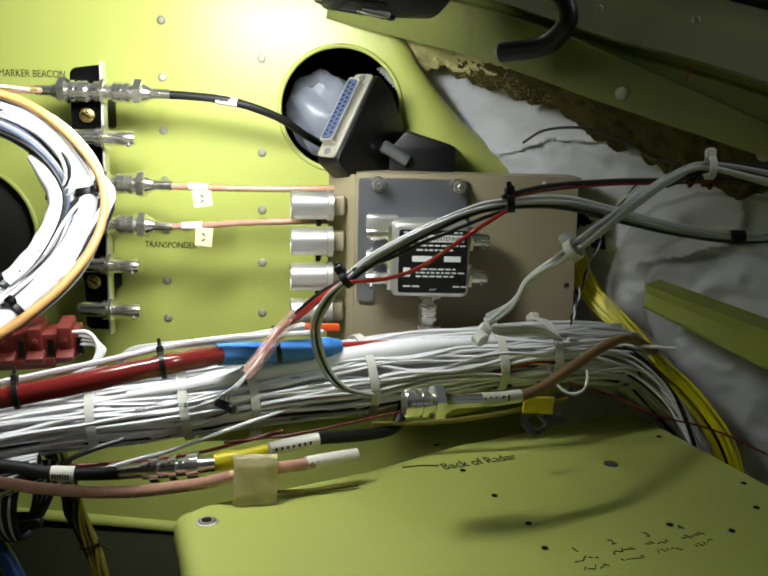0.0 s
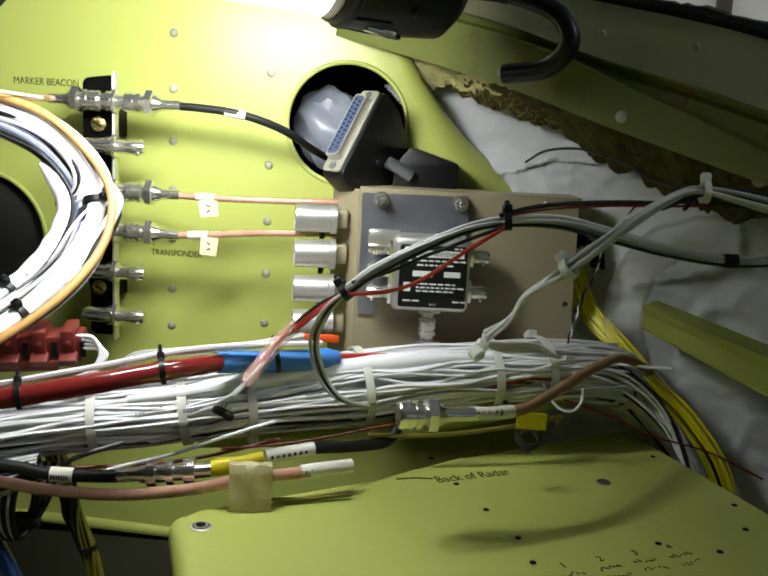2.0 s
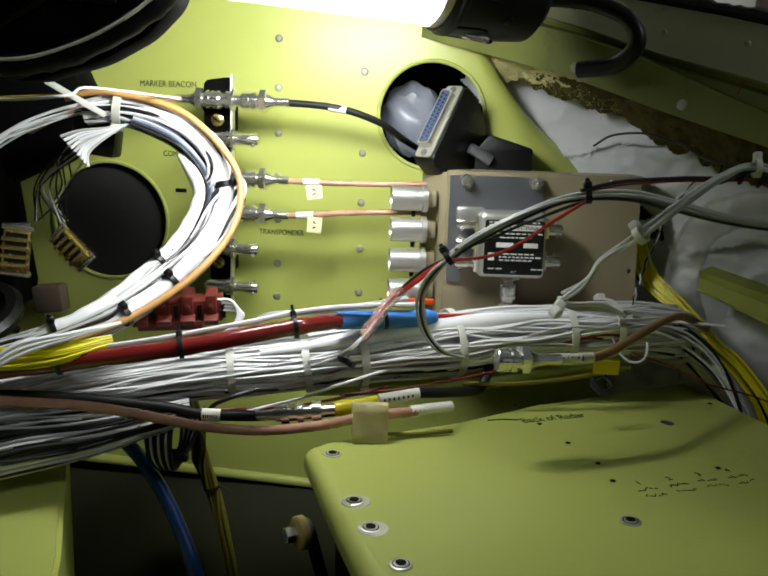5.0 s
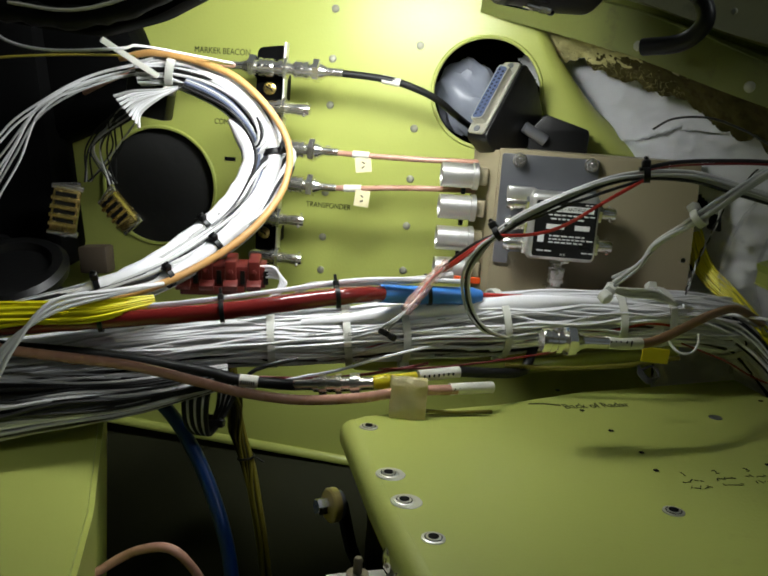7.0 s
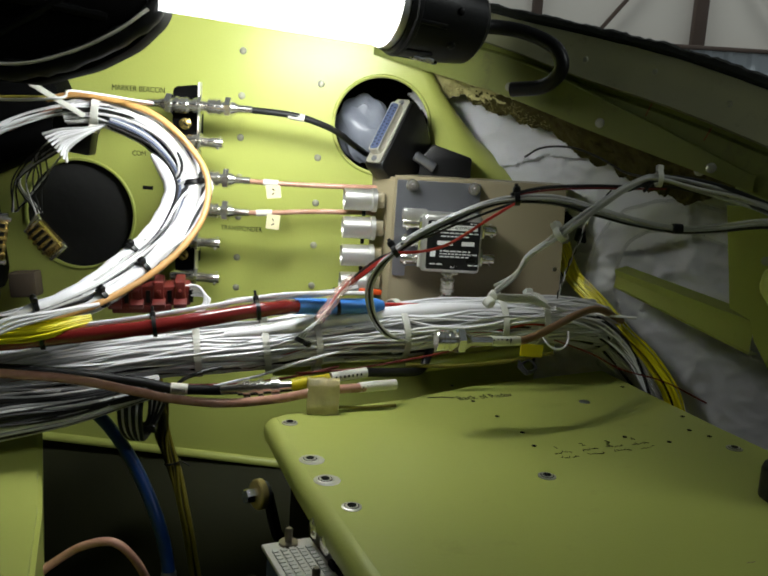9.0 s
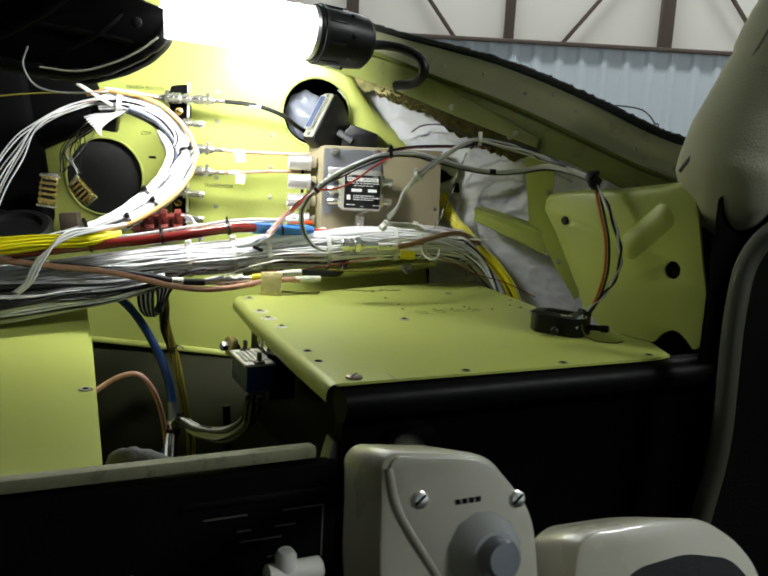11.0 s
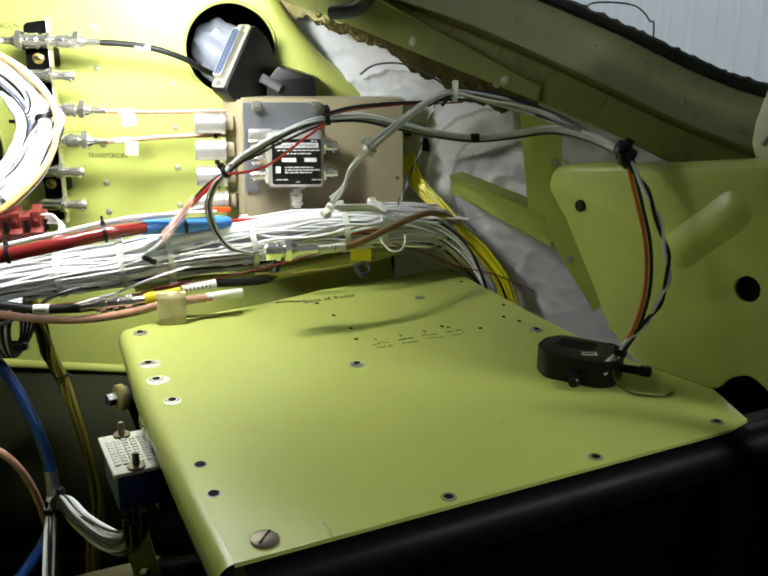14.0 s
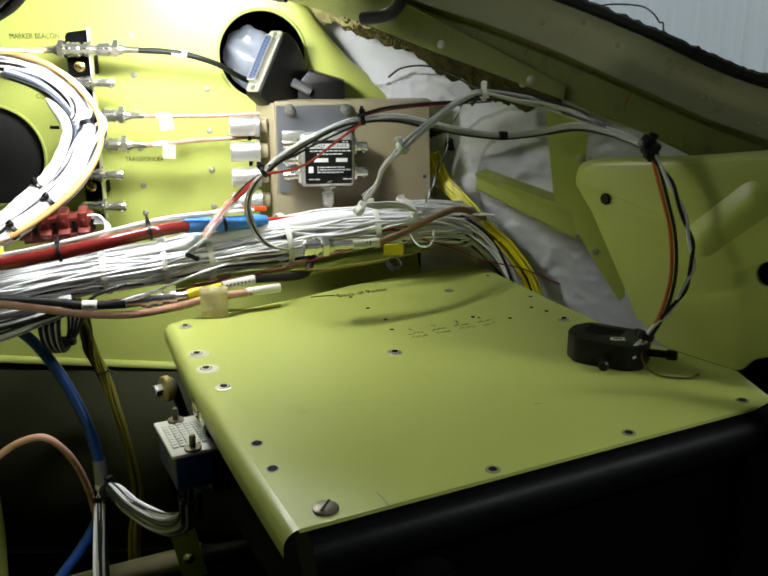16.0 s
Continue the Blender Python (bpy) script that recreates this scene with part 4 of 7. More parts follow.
for a_ in range(0, 360, 45):
    q = cs * math.cos(radians(a_)) + cu_ * math.sin(radians(a_))
    part("cap_stud", lathe([(0, 0.0026), (0.0016, 0.0024), (0.0022, 0.0014)], 10, ax1 + cd * 0.040 + q * 0.0286, q), BLACK, lamp)
    part("grip_rib", box((0.020, 0.0030, 0.0022), basis(ax1 + cd * 0.022 + (cs * math.cos(radians(a_ + 22)) + cu_ * math.sin(radians(a_ + 22))) * 0.0294, cd, cs * math.cos(radians(a_ + 22)) + cu_ * math.sin(radians(a_ + 22))), 0.0008), BLACK, lamp)
part("cap_ring", lathe([(0, 0.0285), (0.0015, 0.0304), (0.0040, 0.0304), (0.0055, 0.0285)], 28, ax1 + cd * 0.008, cd), RUBBER, lamp)
part("latch", box((0.016, 0.006, 0.004), pose(-0.006, 0.438, 1.366, 0, 8, 28), 0.001), STEEL, lamp)
hk = crom([(0.028, 0.462, 1.391), (0.046, 0.468, 1.392), (0.066, 0.466, 1.389), (0.084, 0.460, 1.380), (0.089, 0.457, 1.366), (0.080, 0.468, 1.355), (0.060, 0.482, 1.352)], 6)
part("hook", tube(hk, 0.0052, 10), BLACK, lamp)

# ---- connectors on the bulkhead ----
def band(center, tangent, a, b, width, thick, up=(0, 0, 1), bm=None):
    """A flat strap round a bundle: half-sizes a across and b up."""
    bm = bm or bmesh.new()
    t = Vector(tangent).normalized()
    u = (Vector(up) - t * Vector(up).dot(t)).normalized()
    s = u.cross(t)
    c = Vector(center)
    rings = []
    n = 24
    for k in range(n):
        g = 2 * math.pi * k / n
        d = s * math.cos(g) * a + u * math.sin(g) * b
        o = d.normalized() * thick
        rings.append([bm.verts.new(c + p) for p in (d - t * width / 2, d + o - t * width / 2, d + o + t * width / 2, d + t * width / 2)])
    for k in range(n):
        r1, r2 = rings[k], rings[(k + 1) % n]
        for i in range(4):
            bm.faces.new((r1[i], r2[i], r2[(i + 1) % 4], r1[(i + 1) % 4]))
    return bm


def cable_tie(parent, center, tangent, a, b, material, width=0.0045, head=30, tail=0.0):
    bm = band(center, tangent, a, b, width, 0.0011)
    t = Vector(tangent).normalized()
    u = (Vector((0, 0, 1)) - t * t.z).normalized()
    s = u.cross(t)
    g = radians(head)
    d = s * math.cos(g) * a + u * math.sin(g) * b
    hm = basis(Vector(center) + d * (1 + 0.0022 / d.length), t, d)
    box((width * 1.35, width * 1.5, 0.0045), hm, 0.0008, 1, bm)
    if tail:
        box((width * 0.7, 0.0012, tail), hm @ Matrix.Translation((0, 0, tail / 2)), 0.0003, 1, bm)
    return part("cable_tie", bm, material, parent)


def knurl(bm, start, axis, length, r, n=14):
    """A hexagonal or ribbed sleeve."""
    lathe([(0, r * 0.92), (length * 0.1, r), (length * 0.9, r), (length, r * 0.92)], n, start, axis, bm)


def bnc_jack(parent, p, axis, length=0.021, back=0.016, name="bnc_jack"):
    p, a = Vector(p), Vector(axis).normalized()
    bm = lathe([(0, 0.0048), (0.004, 0.0048), (0.0041, 0.0042), (length - 0.009, 0.0042), (length - 0.0088, 0.0047), (length - 0.001, 0.0047), (length, 0.0042)], 20, p, a)
    lathe([(0, 0.0070), (0.0004, 0.0080), (0.0022, 0.0080), (0.0026, 0.0068)], 6, p + a * 0.0008, a, bm)
    for k in range(4):
        lathe([(0, 0.0042), (0.0004, 0.0047), (0.0008, 0.0042)], 20, p + a * (0.0046 + k * 0.0012), a, bm)
    s = a.orthogonal().normalized()
    for k in (1, -1):
        lathe([(0, 0.0011), (0.0065, 0.0011)], 8, p + a * (length - 0.0035) - s * 0.0065 * k, s * k, bm)
    if back:
        lathe([(0, 0.0066), (0.003, 0.0066), (0.0032, 0.0050), (back - 0.003, 0.0050), (back, 0.0036)], 18, p, -a, bm)
    return part(name, bm, STEEL, parent)


def bnc_plug(parent, p, axis, name="bnc_plug", tail=0.014):
    """A plug whose coupling ring starts at p and whose cable leaves along axis."""
    p, a = Vector(p), Vector(axis).normalized()
    bm = lathe([(0, 0.0060), (0.0008, 0.0066), (0.0024, 0.0066), (0.0026, 0.0062), (0.0042, 0.0062), (0.0044, 0.0066), (0.0062, 0.0066), (0.0064, 0.0058), (0.0078, 0.0058), (0.0080, 0.0068), (0.0106, 0.0068), (0.0110, 0.0050), (0.0136, 0.0048)], 24, p, a)
    lathe([(0, 0.0066), (0.0006, 0.0086), (0.0050, 0.0086), (0.0056, 0.0070)], 6, p + a * 0.0132, a, bm)
    lathe([(0, 0.0062), (0.0018, 0.0056), (0.0042, 0.0040), (0.0050, 0.0040), (0.0052, 0.0033), (tail + 0.003, 0.0032), (tail + 0.0032, 0.0024)], 16, p + a * 0.0186, a, bm)
    return part(name, bm, STEEL, parent)


JX, JY = -0.180, 0.557
JZ = (1.3277, 1.2995, 1.271, 1.2448, 1.2175, 1.188)
panelb = thing("connector_bracket", "black angle bracket with a row of coax bulkhead connectors", "bracket", (JX, 0.565, 1.17))
part("web", box((0.0016, 0.0095, 0.176), pose(JX, 0.5623, 1.2585), 0.0006), ALU, panelb, "bare aluminium web")
part("flange", slab(round_poly([(JX - 0.023, 1.342), (JX - 0.001, 1.345), (JX - 0.001, 1.172), (JX - 0.019, 1.172), (JX - 0.019, 1.205), (JX - 0.023, 1.215), (JX - 0.019, 1.27), (JX - 0.023, 1.30)], 0.005), basis((0, 0.567, 0), (1, 0, 0), (0, -1, 0)), 0.0016), BLACK_PAINT, panelb)
part("spacer", box((0.010, 0.033, 0.02), pose(JX - 0.010, 0.584, 1.315), 0.001), BLACK_PAINT, panelb)
part("spacer", box((0.010, 0.033, 0.02), pose(JX - 0.010, 0.584, 1.205), 0.001), BLACK_PAINT, panelb)
for z in (1.313, 1.205):
    part("screw", lathe([(0, 0.0050), (0.0015, 0.0048), (0.0025, 0.003)], 16, (JX - 0.012, 0.5655, z), (0, -1, 0)), BRASS, panelb)
    part("screw_slot", box((0.006, 0.0006, 0.001), pose(JX - 0.012, 0.5628, z, 0, 30, 0)), INK, panelb)
for i, z in enumerate(JZ):
    bnc_jack(panelb, (JX, JY, z), (1, 0, 0), back=0.010 if i in (2, 3) else 0.020)
for i in (0, 2, 3):
    bnc_plug(panelb, (JX + 0.0085, JY, JZ[i]), (1, -0.01, -0.01))
bnc_plug(panelb, (JX - 0.007, JY, JZ[0]), (-1, 0, 0), tail=0.012)


def tag_flag(parent, p, w, h, material, tilt=0, name="tape_flag", bars=2):
    bm = box((w, 0.0012, h), pose(p[0], p[1], p[2], 0, tilt, 8), 0.0003, 1)
    f = part(name, bm, material, parent, "handwritten tape flag")
    for k in range(bars):
        part("ink_bar", box((w * 0.22, 0.0003, 0.0008), pose(p[0], p[1] - 0.0009, p[2] + h * (0.15 - 0.3 * k), 0, tilt + 40 - 70 * k, 8)), INK, f)
    return f


def cable(name, label, pts, r, material, category="cable", n=8, seg=10, group=""):
    t = thing(name, label, category, pts[len(pts) // 2], group)
    part("jacket", tube(crom(pts, n), r, seg), material, t)
    return t


def sleeve(parent, pts, r, material, label, name="sleeve", n=6, seg=12):
    return part(name, tube(crom(pts, n), r, seg), material, parent, label)


x1 = JX + 0.040
c1 = cable("coax_cable", "copper-tinted coax cable with paper flag from bracket to tray", [(x1 - 0.004, JY, 1.2703), (-0.11, 0.556, 1.2700), (-0.07, 0.556, 1.2705), (-0.02, 0.562, 1.2715), (0.03, 0.570, 1.271)], 0.0021, COPPER, group="coax cables")
sleeve(c1, [(-0.125, 0.556, 1.2702), (-0.113, 0.556, 1.2700)], 0.0028, PAPER, "pale tape wrap", "tape_wrap")
tag_flag(c1, (-0.1165, 0.5545, 1.2632), 0.012, 0.011, TAPE, -8)
c2 = cable("coax_cable", "copper-tinted coax cable with yellowed paper flag", [(x1 - 0.004, JY, 1.2440), (-0.12, 0.556, 1.2455), (-0.09, 0.555, 1.2485), (-0.06, 0.553, 1.2505), (-0.02, 0.565, 1.251)], 0.0021, COPPER, group="coax cables")
sleeve(c2, [(-0.130, 0.556, 1.2448), (-0.117, 0.556, 1.2458)], 0.0028, PAPER, "pale tape wrap", "tape_wrap")
tag_flag(c2, (-0.116, 0.5545, 1.2385), 0.011, 0.012, TAPE, 5)
c3 = cable("coax_cable", "black coax cable running into the round opening", [(x1 - 0.004, JY, 1.3272), (-0.118, 0.556, 1.3262), (-0.095, 0.556, 1.3235), (-0.07, 0.565, 1.315), (-0.055, 0.585, 1.304), (-0.045, 0.62, 1.296)], 0.0026, RUBBER, group="coax cables")
sleeve(c3, [(-0.107, 0.556, 1.3251), (-0.094, 0.556, 1.3232)], 0.0031, PAPER, "white printed label", "label")
c4 = cable("coax_cable", "copper-tinted coax cable entering the bracket from behind the coil", [(-0.213, JY, 1.3277), (-0.24, 0.545, 1.327), (-0.27, 0.535, 1.323), (-0.30, 0.535, 1.312), (-0.33, 0.55, 1.30)], 0.0021, COPPER, group="coax cables")

# ---- multi-pin plug hanging in the opening ----
def dsub(name, label, m, pins=True, hood=0.038):
    """A 25-way connector with its hood: x along, z out of its face."""
    t = thing(name, label, "connector", m.translation)
    fl = slab(round_poly([(-0.0265, -0.0062), (0.0265, -0.0062), (0.0265, 0.0062), (-0.0265, 0.0062)], 0.0025), m, 0.0012, ((-0.0235, 0, 0.0016), (0.0235, 0, 0.0016)))
    part("flange", fl, TIN, t)
    sh = slab(round_poly([(-0.0195, -0.0042), (0.0195, -0.0042), (0.0205, 0.0042), (-0.0205, 0.0042)], 0.002), m @ Matrix.Translation((0, 0, 0.0052)), 0.0052)
    part("shell", sh, TIN, t)
    if pins:
        part("insert", slab(round_poly([(-0.0184, -0.0033), (0.0184, -0.0033), (0.0194, 0.0033), (-0.0194, 0.0033)], 0.002), m @ Matrix.Translation((0, 0, 0.0056)), 0.0006), mat("blue_grey_insert", (0.06, 0.08, 0.15), 0.4), t, "blue-grey pin insert")
        for row, n in ((0.0015, 13), (-0.0015, 12)):
            for i in range(n):
                part("pin_hole", lathe([(0, 0.0009), (0.0002, 0.0009)], 8, m @ Vector(((i - (n - 1) / 2) * 0.00276, row, 0.0055)), m.to_3x3() @ Vector((0, 0, 1))), INK, t)
    hd = slab(round_poly([(-0.0275, 0), (0.0275, 0), (0.0275, -0.016), (0.018, -hood), (-0.018, -hood), (-0.0275, -0.016)], 0.004), m @ pose(0, -0.0066, -0.0026, 90, 0, 0), 0.0132, (), 0.001)
    part("hood", hd, BLACK, t)
    for x in (-0.0235, 0.0235):
        part("jack_screw", lathe([(0, 0.0025), (0.0008, 0.0025)], 6, m @ Vector((x, 0, 0)), m.to_3x3() @ Vector((0, 0, 1))), DARKALU, t)
    return t


a_db = Vector((0.021, 0.028, 0.050)).normalized()
dsub("multi_pin_connector", "black hooded multi-pin connector hanging in the opening", basis((-0.0265, 0.553, 1.318), a_db, (-0.58, -0.80, 0.1)) @ Matrix.Scale(1.16, 4))
stub = thing("relay_box", "small black box on the bulkhead with grey stub", "box", (0.022, 0.59, 1.28))
part("body", slab(round_poly([(0.002, 1.279), (0.043, 1.279), (0.043, 1.299), (0.012, 1.308), (0.002, 1.296)], 0.002), basis((0, 0.572, 0), (1, 0, 0), (0, -1, 0)), 0.028, (), 0.0008), BLACK, stub)
part("stub", lathe([(0, 0.0042), (0.018, 0.0042), (0.019, 0.003)], 16, (0.013, 0.570, 1.290), (-0.8, -0.1, 0.45)), DARKALU, stub, "grey cylindrical stub")

# ---- tray with diplexer ----
tray = thing("equipment_tray", "tan painted equipment tray with four socket tubes", "tray", (0.05, 0.56, 1.165))
tv = Vector((0.139, 0.010, 0)).normalized()
M_T = basis((-0.018, 0.540, 0), tv, (tv.y, -tv.x, 0))
part("face", slab([(0, 1.165), (0.141, 1.165), (0.138, 1.282), (0.0, 1.282)], M_T, 0.0016, ((0.135, 1.215, 0.0018), (0.1165, 1.2795, 0.0012))), TAN, tray)
M_TL = basis((-0.018, 0.540, 0), (0.013, -0.016, 0), (-0.016, -0.013, 0))
part("side_flange", slab([(-0.030, 1.165), (-0.0008, 1.165), (-0.0008, 1.282), (-0.030, 1.282)], M_TL, 0.0016), TAN, tray)
part("top_flange", box((0.140, 0.030, 0.0014), M_T @ pose(0.07, 1.2826, -0.016, 90, 0, 0)), TAN, tray)
for i in range(4):
    z = 1.2625 - 0.0225 * i
    bm = lathe([(0.020, 0.0070), (0.0006, 0.0076), (0, 0.0080), (0.0004, 0.0087), (0.022, 0.0087), (0.0225, 0.0096), (0.026, 0.0096)], 28, (-0.058, 0.538, z), (1, 0.18, 0))
    tb = part("socket_tube", bm, ALU, tray)
    part("bore", lathe([(0, 0.0066), (0.0006, 0.0066)], 20, (-0.0405, 0.5412, z), (1, 0.18, 0)), DARKALU, tb)
    part("mount_stub", box((0.010, 0.012, 0.0125), pose(-0.030, 0.548, z), 0.002), TAN, tray)
for z in (1.2515, 1.229, 1.207):
    part("spacer_screw", box((0.003, 0.010, 0.006), pose(-0.042, 0.553, z), 0.0005), BLACK, tray)
dip = thing("antenna_diplexer", "cast aluminium antenna diplexer with black data plate", "diplexer", tuple(M_T @ Vector((0.04, 1.21, 0.01))))
part("mounting_plate", slab(round_poly([(0.0015, 1.2035), (0.012, 1.2035), (0.012, 1.212), (0.068, 1.212), (0.0685, 1.2805), (0.0015, 1.2805)], 0.002), M_T @ Matrix.Translation((0, 0, 0.0022)), 0.002), DARKALU, dip, "dull grey mounting plate")
for x in (0.0135, 0.0630):
    part("washer", lathe([(0, 0.0052), (0.0008, 0.0050)], 18, M_T @ Vector((x, 1.2765, 0.0021)), M_T.to_3x3() @ Vector((0, 0, 1))), STEEL, dip)
    part("stud", lathe([(0, 0.0020), (0.0085, 0.0020), (0.009, 0.0014)], 12, M_T @ Vector((x, 1.2765, 0.002)), M_T.to_3x3() @ Vector((0, 0, 1))), STEEL, dip)
    part("nut", lathe([(0, 0.0044), (0.0034, 0.0044), (0.0042, 0.0036)], 6, M_T @ Vector((x, 1.2765, 0.0028)), M_T.to_3x3() @ Vector((0, 0, 1))), STEEL, dip)
part("case", box((0.047, 0.046, 0.024), M_T @ pose(0.045, 1.2345, 0.0145), 0.0042, 4), ALU, dip)
plate = part("data_plate", slab(round_poly([(0.0255, 1.2145), (0.0665, 1.2145), (0.0665, 1.2525), (0.0255, 1.2525)], 0.002), M_T @ Matrix.Translation((0, 0, 0.0269)), 0.0003), LABELBLACK, dip, "black data plate with white lettering")
lm = lambda x, z: M_T @ Matrix.Translation((x, z, 0.0271))
part("title_strip", box((0.036, 0.0042, 0.0002), lm(0.0462, 1.2474)), WHITEINK, plate)
writing("DIPLEXER - ANTENNA", 0.0036, M_T @ Matrix.Translation((0.0290, 1.2462, 0.0273)), INK, plate, squeeze=0.92)
writing("ANT", 0.0020, lm(0.0445, 1.2158), WHITEINK, plate)
random.seed(11)
for z, spans in ((1.2432, ((0.030, 0.062),)), (1.2405, ((0.036, 0.058),)), (1.2290, ((0.036, 0.060),)), (1.2268, ((0.036, 0.063),)), (1.2246, ((0.036, 0.058),)), (1.2185, ((0.0285, 0.034), (0.0585, 0.0635))), (1.2510, ((0.028, 0.034), (0.058, 0.0635)))):
    for a0, a1 in spans:
        x = a0
        while x < a1:
            w = random.uniform(0.0015, 0.0045)
            part("text_bar", box((w, 0.0009, 0.0002), lm(x + w / 2, z)), WHITEINK, plate)
            x += w + 0.0009
for x, w in ((0.0395, 0.012), (0.0575, 0.010)):
    part("blank_field", box((w, 0.0034, 0.0002), lm(x, 1.2352)), WHITEINK, plate)
part("maker_mark", box((0.0042, 0.0055, 0.0002), lm(0.0305, 1.2270)), WHITEINK, plate)
zd = M_T.to_3x3() @ Vector((0, 0, 1))
for z in (1.2480, 1.2335, 1.2200):
    bnc_jack(dip, M_T @ Vector((0.0225, z, 0.0135)), -tv, 0.016, 0, "jack")
for z in (1.2450, 1.2225):
    bnc_jack(dip, M_T @ Vector((0.0680, z, 0.0135)), tv, 0.013, 0, "jack")
bnc_jack(dip, M_T @ Vector((0.0455, 1.212, 0.0135)), (0, 0, -1), 0.017, 0, "jack")
bnc_plug(dip, M_T @ Vector((0.0455, 1.2055, 0.0135)), (0, 0, -1), "plug")
part("corner_guard", box((0.020, 0.010, 0.008), M_T @ pose(0.016, 1.2545, 0.014), 0.002), ALU, dip)

# ---- main wire bundle ----
def harness(name, label, pts, radii, count, material_of, wire_r=0.0010, core=None, core_mat=None, squash=1.0, seed=1, n=7, lo=0.80, hi=1.04, twist=0.6, core_k=0.8):
    """A bundle of wires along a line: separate surface wires over a filled core."""
    rnd = random.Random(seed)
    t = thing(name, label, "wire bundle", pts[len(pts) // 2])
    line = crom(pts, n)
    rad = [v.x for v in crom([(r, 0, 0) for r in radii], n)]
    fr = frames(line)
    ups = []
    for (tt, s, u) in fr:
        up = (Vector((0, 0, 1)) - tt * tt.z)
        up = up.normalized() if up.length > 0.1 else Vector((0, 1, 0))
        ups.append((up.cross(tt).normalized(), up))
    if core_mat:
        bm = bmesh.new()
        rings = []
        for p, (s, u), r in zip(line, ups, rad):
            rings.append([bm.verts.new(p + (s * math.cos(g) * squash + u * math.sin(g)) * r * core_k) for g in (2 * math.pi * k / 14 for k in range(14))])
        for a, b in zip(rings, rings[1:]):
            for k in range(14):
                bm.faces.new((a[k], a[(k + 1) % 14], b[(k + 1) % 14], b[k]))
        part("core", bm, core_mat, t)
    for i in range(count):
        phi = 2 * math.pi * i / count + rnd.uniform(-0.2, 0.2)
        rho = rnd.uniform(lo, hi)
        tw = rnd.uniform(-twist, twist)
        off = rnd.uniform(0, 50)
        wl = []
        m = len(line)
        for j, (p, (s, u), r) in enumerate(zip(line, ups, rad)):
            g = phi + tw * j / m + 0.55 * noise.noise(Vector((j * 0.09, off, 0)))
            q = r * (rho + 0.10 * noise.noise(Vector((j * 0.12, off, 7))))
            wl.append(p + (s * math.cos(g) * squash + u * math.sin(g)) * q)
        part("wire", tube(wl, wire_r * rnd.uniform(0.8, 1.3), 6, caps=False), material_of(rnd), t)
    return t, line, ups, rad


def mostly_white(rnd):
    k = rnd.random()
    return WIREWHITE if k < 0.84 else WIREGREY if k < 0.95 else WIREBLACK if k < 0.98 else WIRERED


B_PTS = [(-0.56, 0.36, 1.125), (-0.42, 0.37, 1.128), (-0.325, 0.385, 1.133), (-0.255, 0.41, 1.143), (-0.195, 0.43, 1.151), (-0.152, 0.442, 1.155), (-0.105, 0.452, 1.160), (-0.072, 0.46, 1.165), (-0.010, 0.484, 1.170), (0.027, 0.493, 1.175), (0.068, 0.502, 1.178), (0.097, 0.508, 1.180), (0.135, 0.525, 1.176), (0.158, 0.538, 1.168), (0.190, 0.545, 1.140), (0.218, 0.545, 1.106), (0.235, 0.54, 1.05)]
B_RAD = [0.016, 0.016, 0.0155, 0.0155, 0.0160, 0.0165, 0.0175, 0.0190, 0.0205, 0.0190, 0.0180, 0.0180, 0.0185, 0.0180, 0.0165, 0.0165, 0.017]
B_PTS = [(x, y + 0.009, z) for x, y, z in B_PTS]
bundle, B_L, B_U, B_R = harness("main_wire_bundle", "thick bundle of white aircraft wires held by nylon ties", B_PTS, B_RAD, 110, mostly_white, 0.00105, True, WIREGREY, 1.25, 3, n=7, core_k=0.84)


def near(line, x):
    return min(range(len(line)), key=lambda i: abs(line[i].x - x))


for x, hd in ((-0.149, 95), (-0.105, 100), (-0.072, 250), (-0.010, 265), (0.066, 80), (0.096, 60), (0.159, 40)):
    i = near(B_L, x)
    cable_tie(bundle, B_L[i], B_L[i + 1] - B_L[i - 1], B_R[i] * 1.31, B_R[i] * 1.07, NYLON, 0.0048, hd)
# smooth white sleeve on the top of the bundle
sl = [Vector((p.x, p.y - 0.014, p.z + r * 0.75)) for p, r in list(zip(B_L, B_R))[near(B_L, -0.13):near(B_L, 0.075)]]
part("sleeve", tube(sl, [0.0022 + 0.004 * math.sin(math.pi * min(1, k / len(sl) * 1.1)) for k in range(len(sl))], 10), WIREWHITE, bundle, "smooth white wire sleeve")
# printed codes on some wires
random.seed(21)
for k in range(26):
    x = random.uniform(-0.13, 0.05)
    i = near(B_L, x)
    g = radians(random.uniform(-60, 50))
    p = B_L[i] + Vector((0, -math.cos(g) * B_R[i] * 1.36, math.sin(g) * B_R[i] * 1.10))
    d = (B_L[i + 1] - B_L[i]).normalized()
    for j in range(random.randint(3, 6)):
        part("printed_code", box((0.0011, 0.0004, 0.0012), basis(p + d * j * 0.0018 + Vector((0, -0.0006, 0)), d, (0, -1, 0.2))), INK, bundle)

# wires that leave the bundle's right end
def strand(parent, pts, r, material, n=8):
    return part("wire", tube(crom(pts, n), r, 7), material, parent)


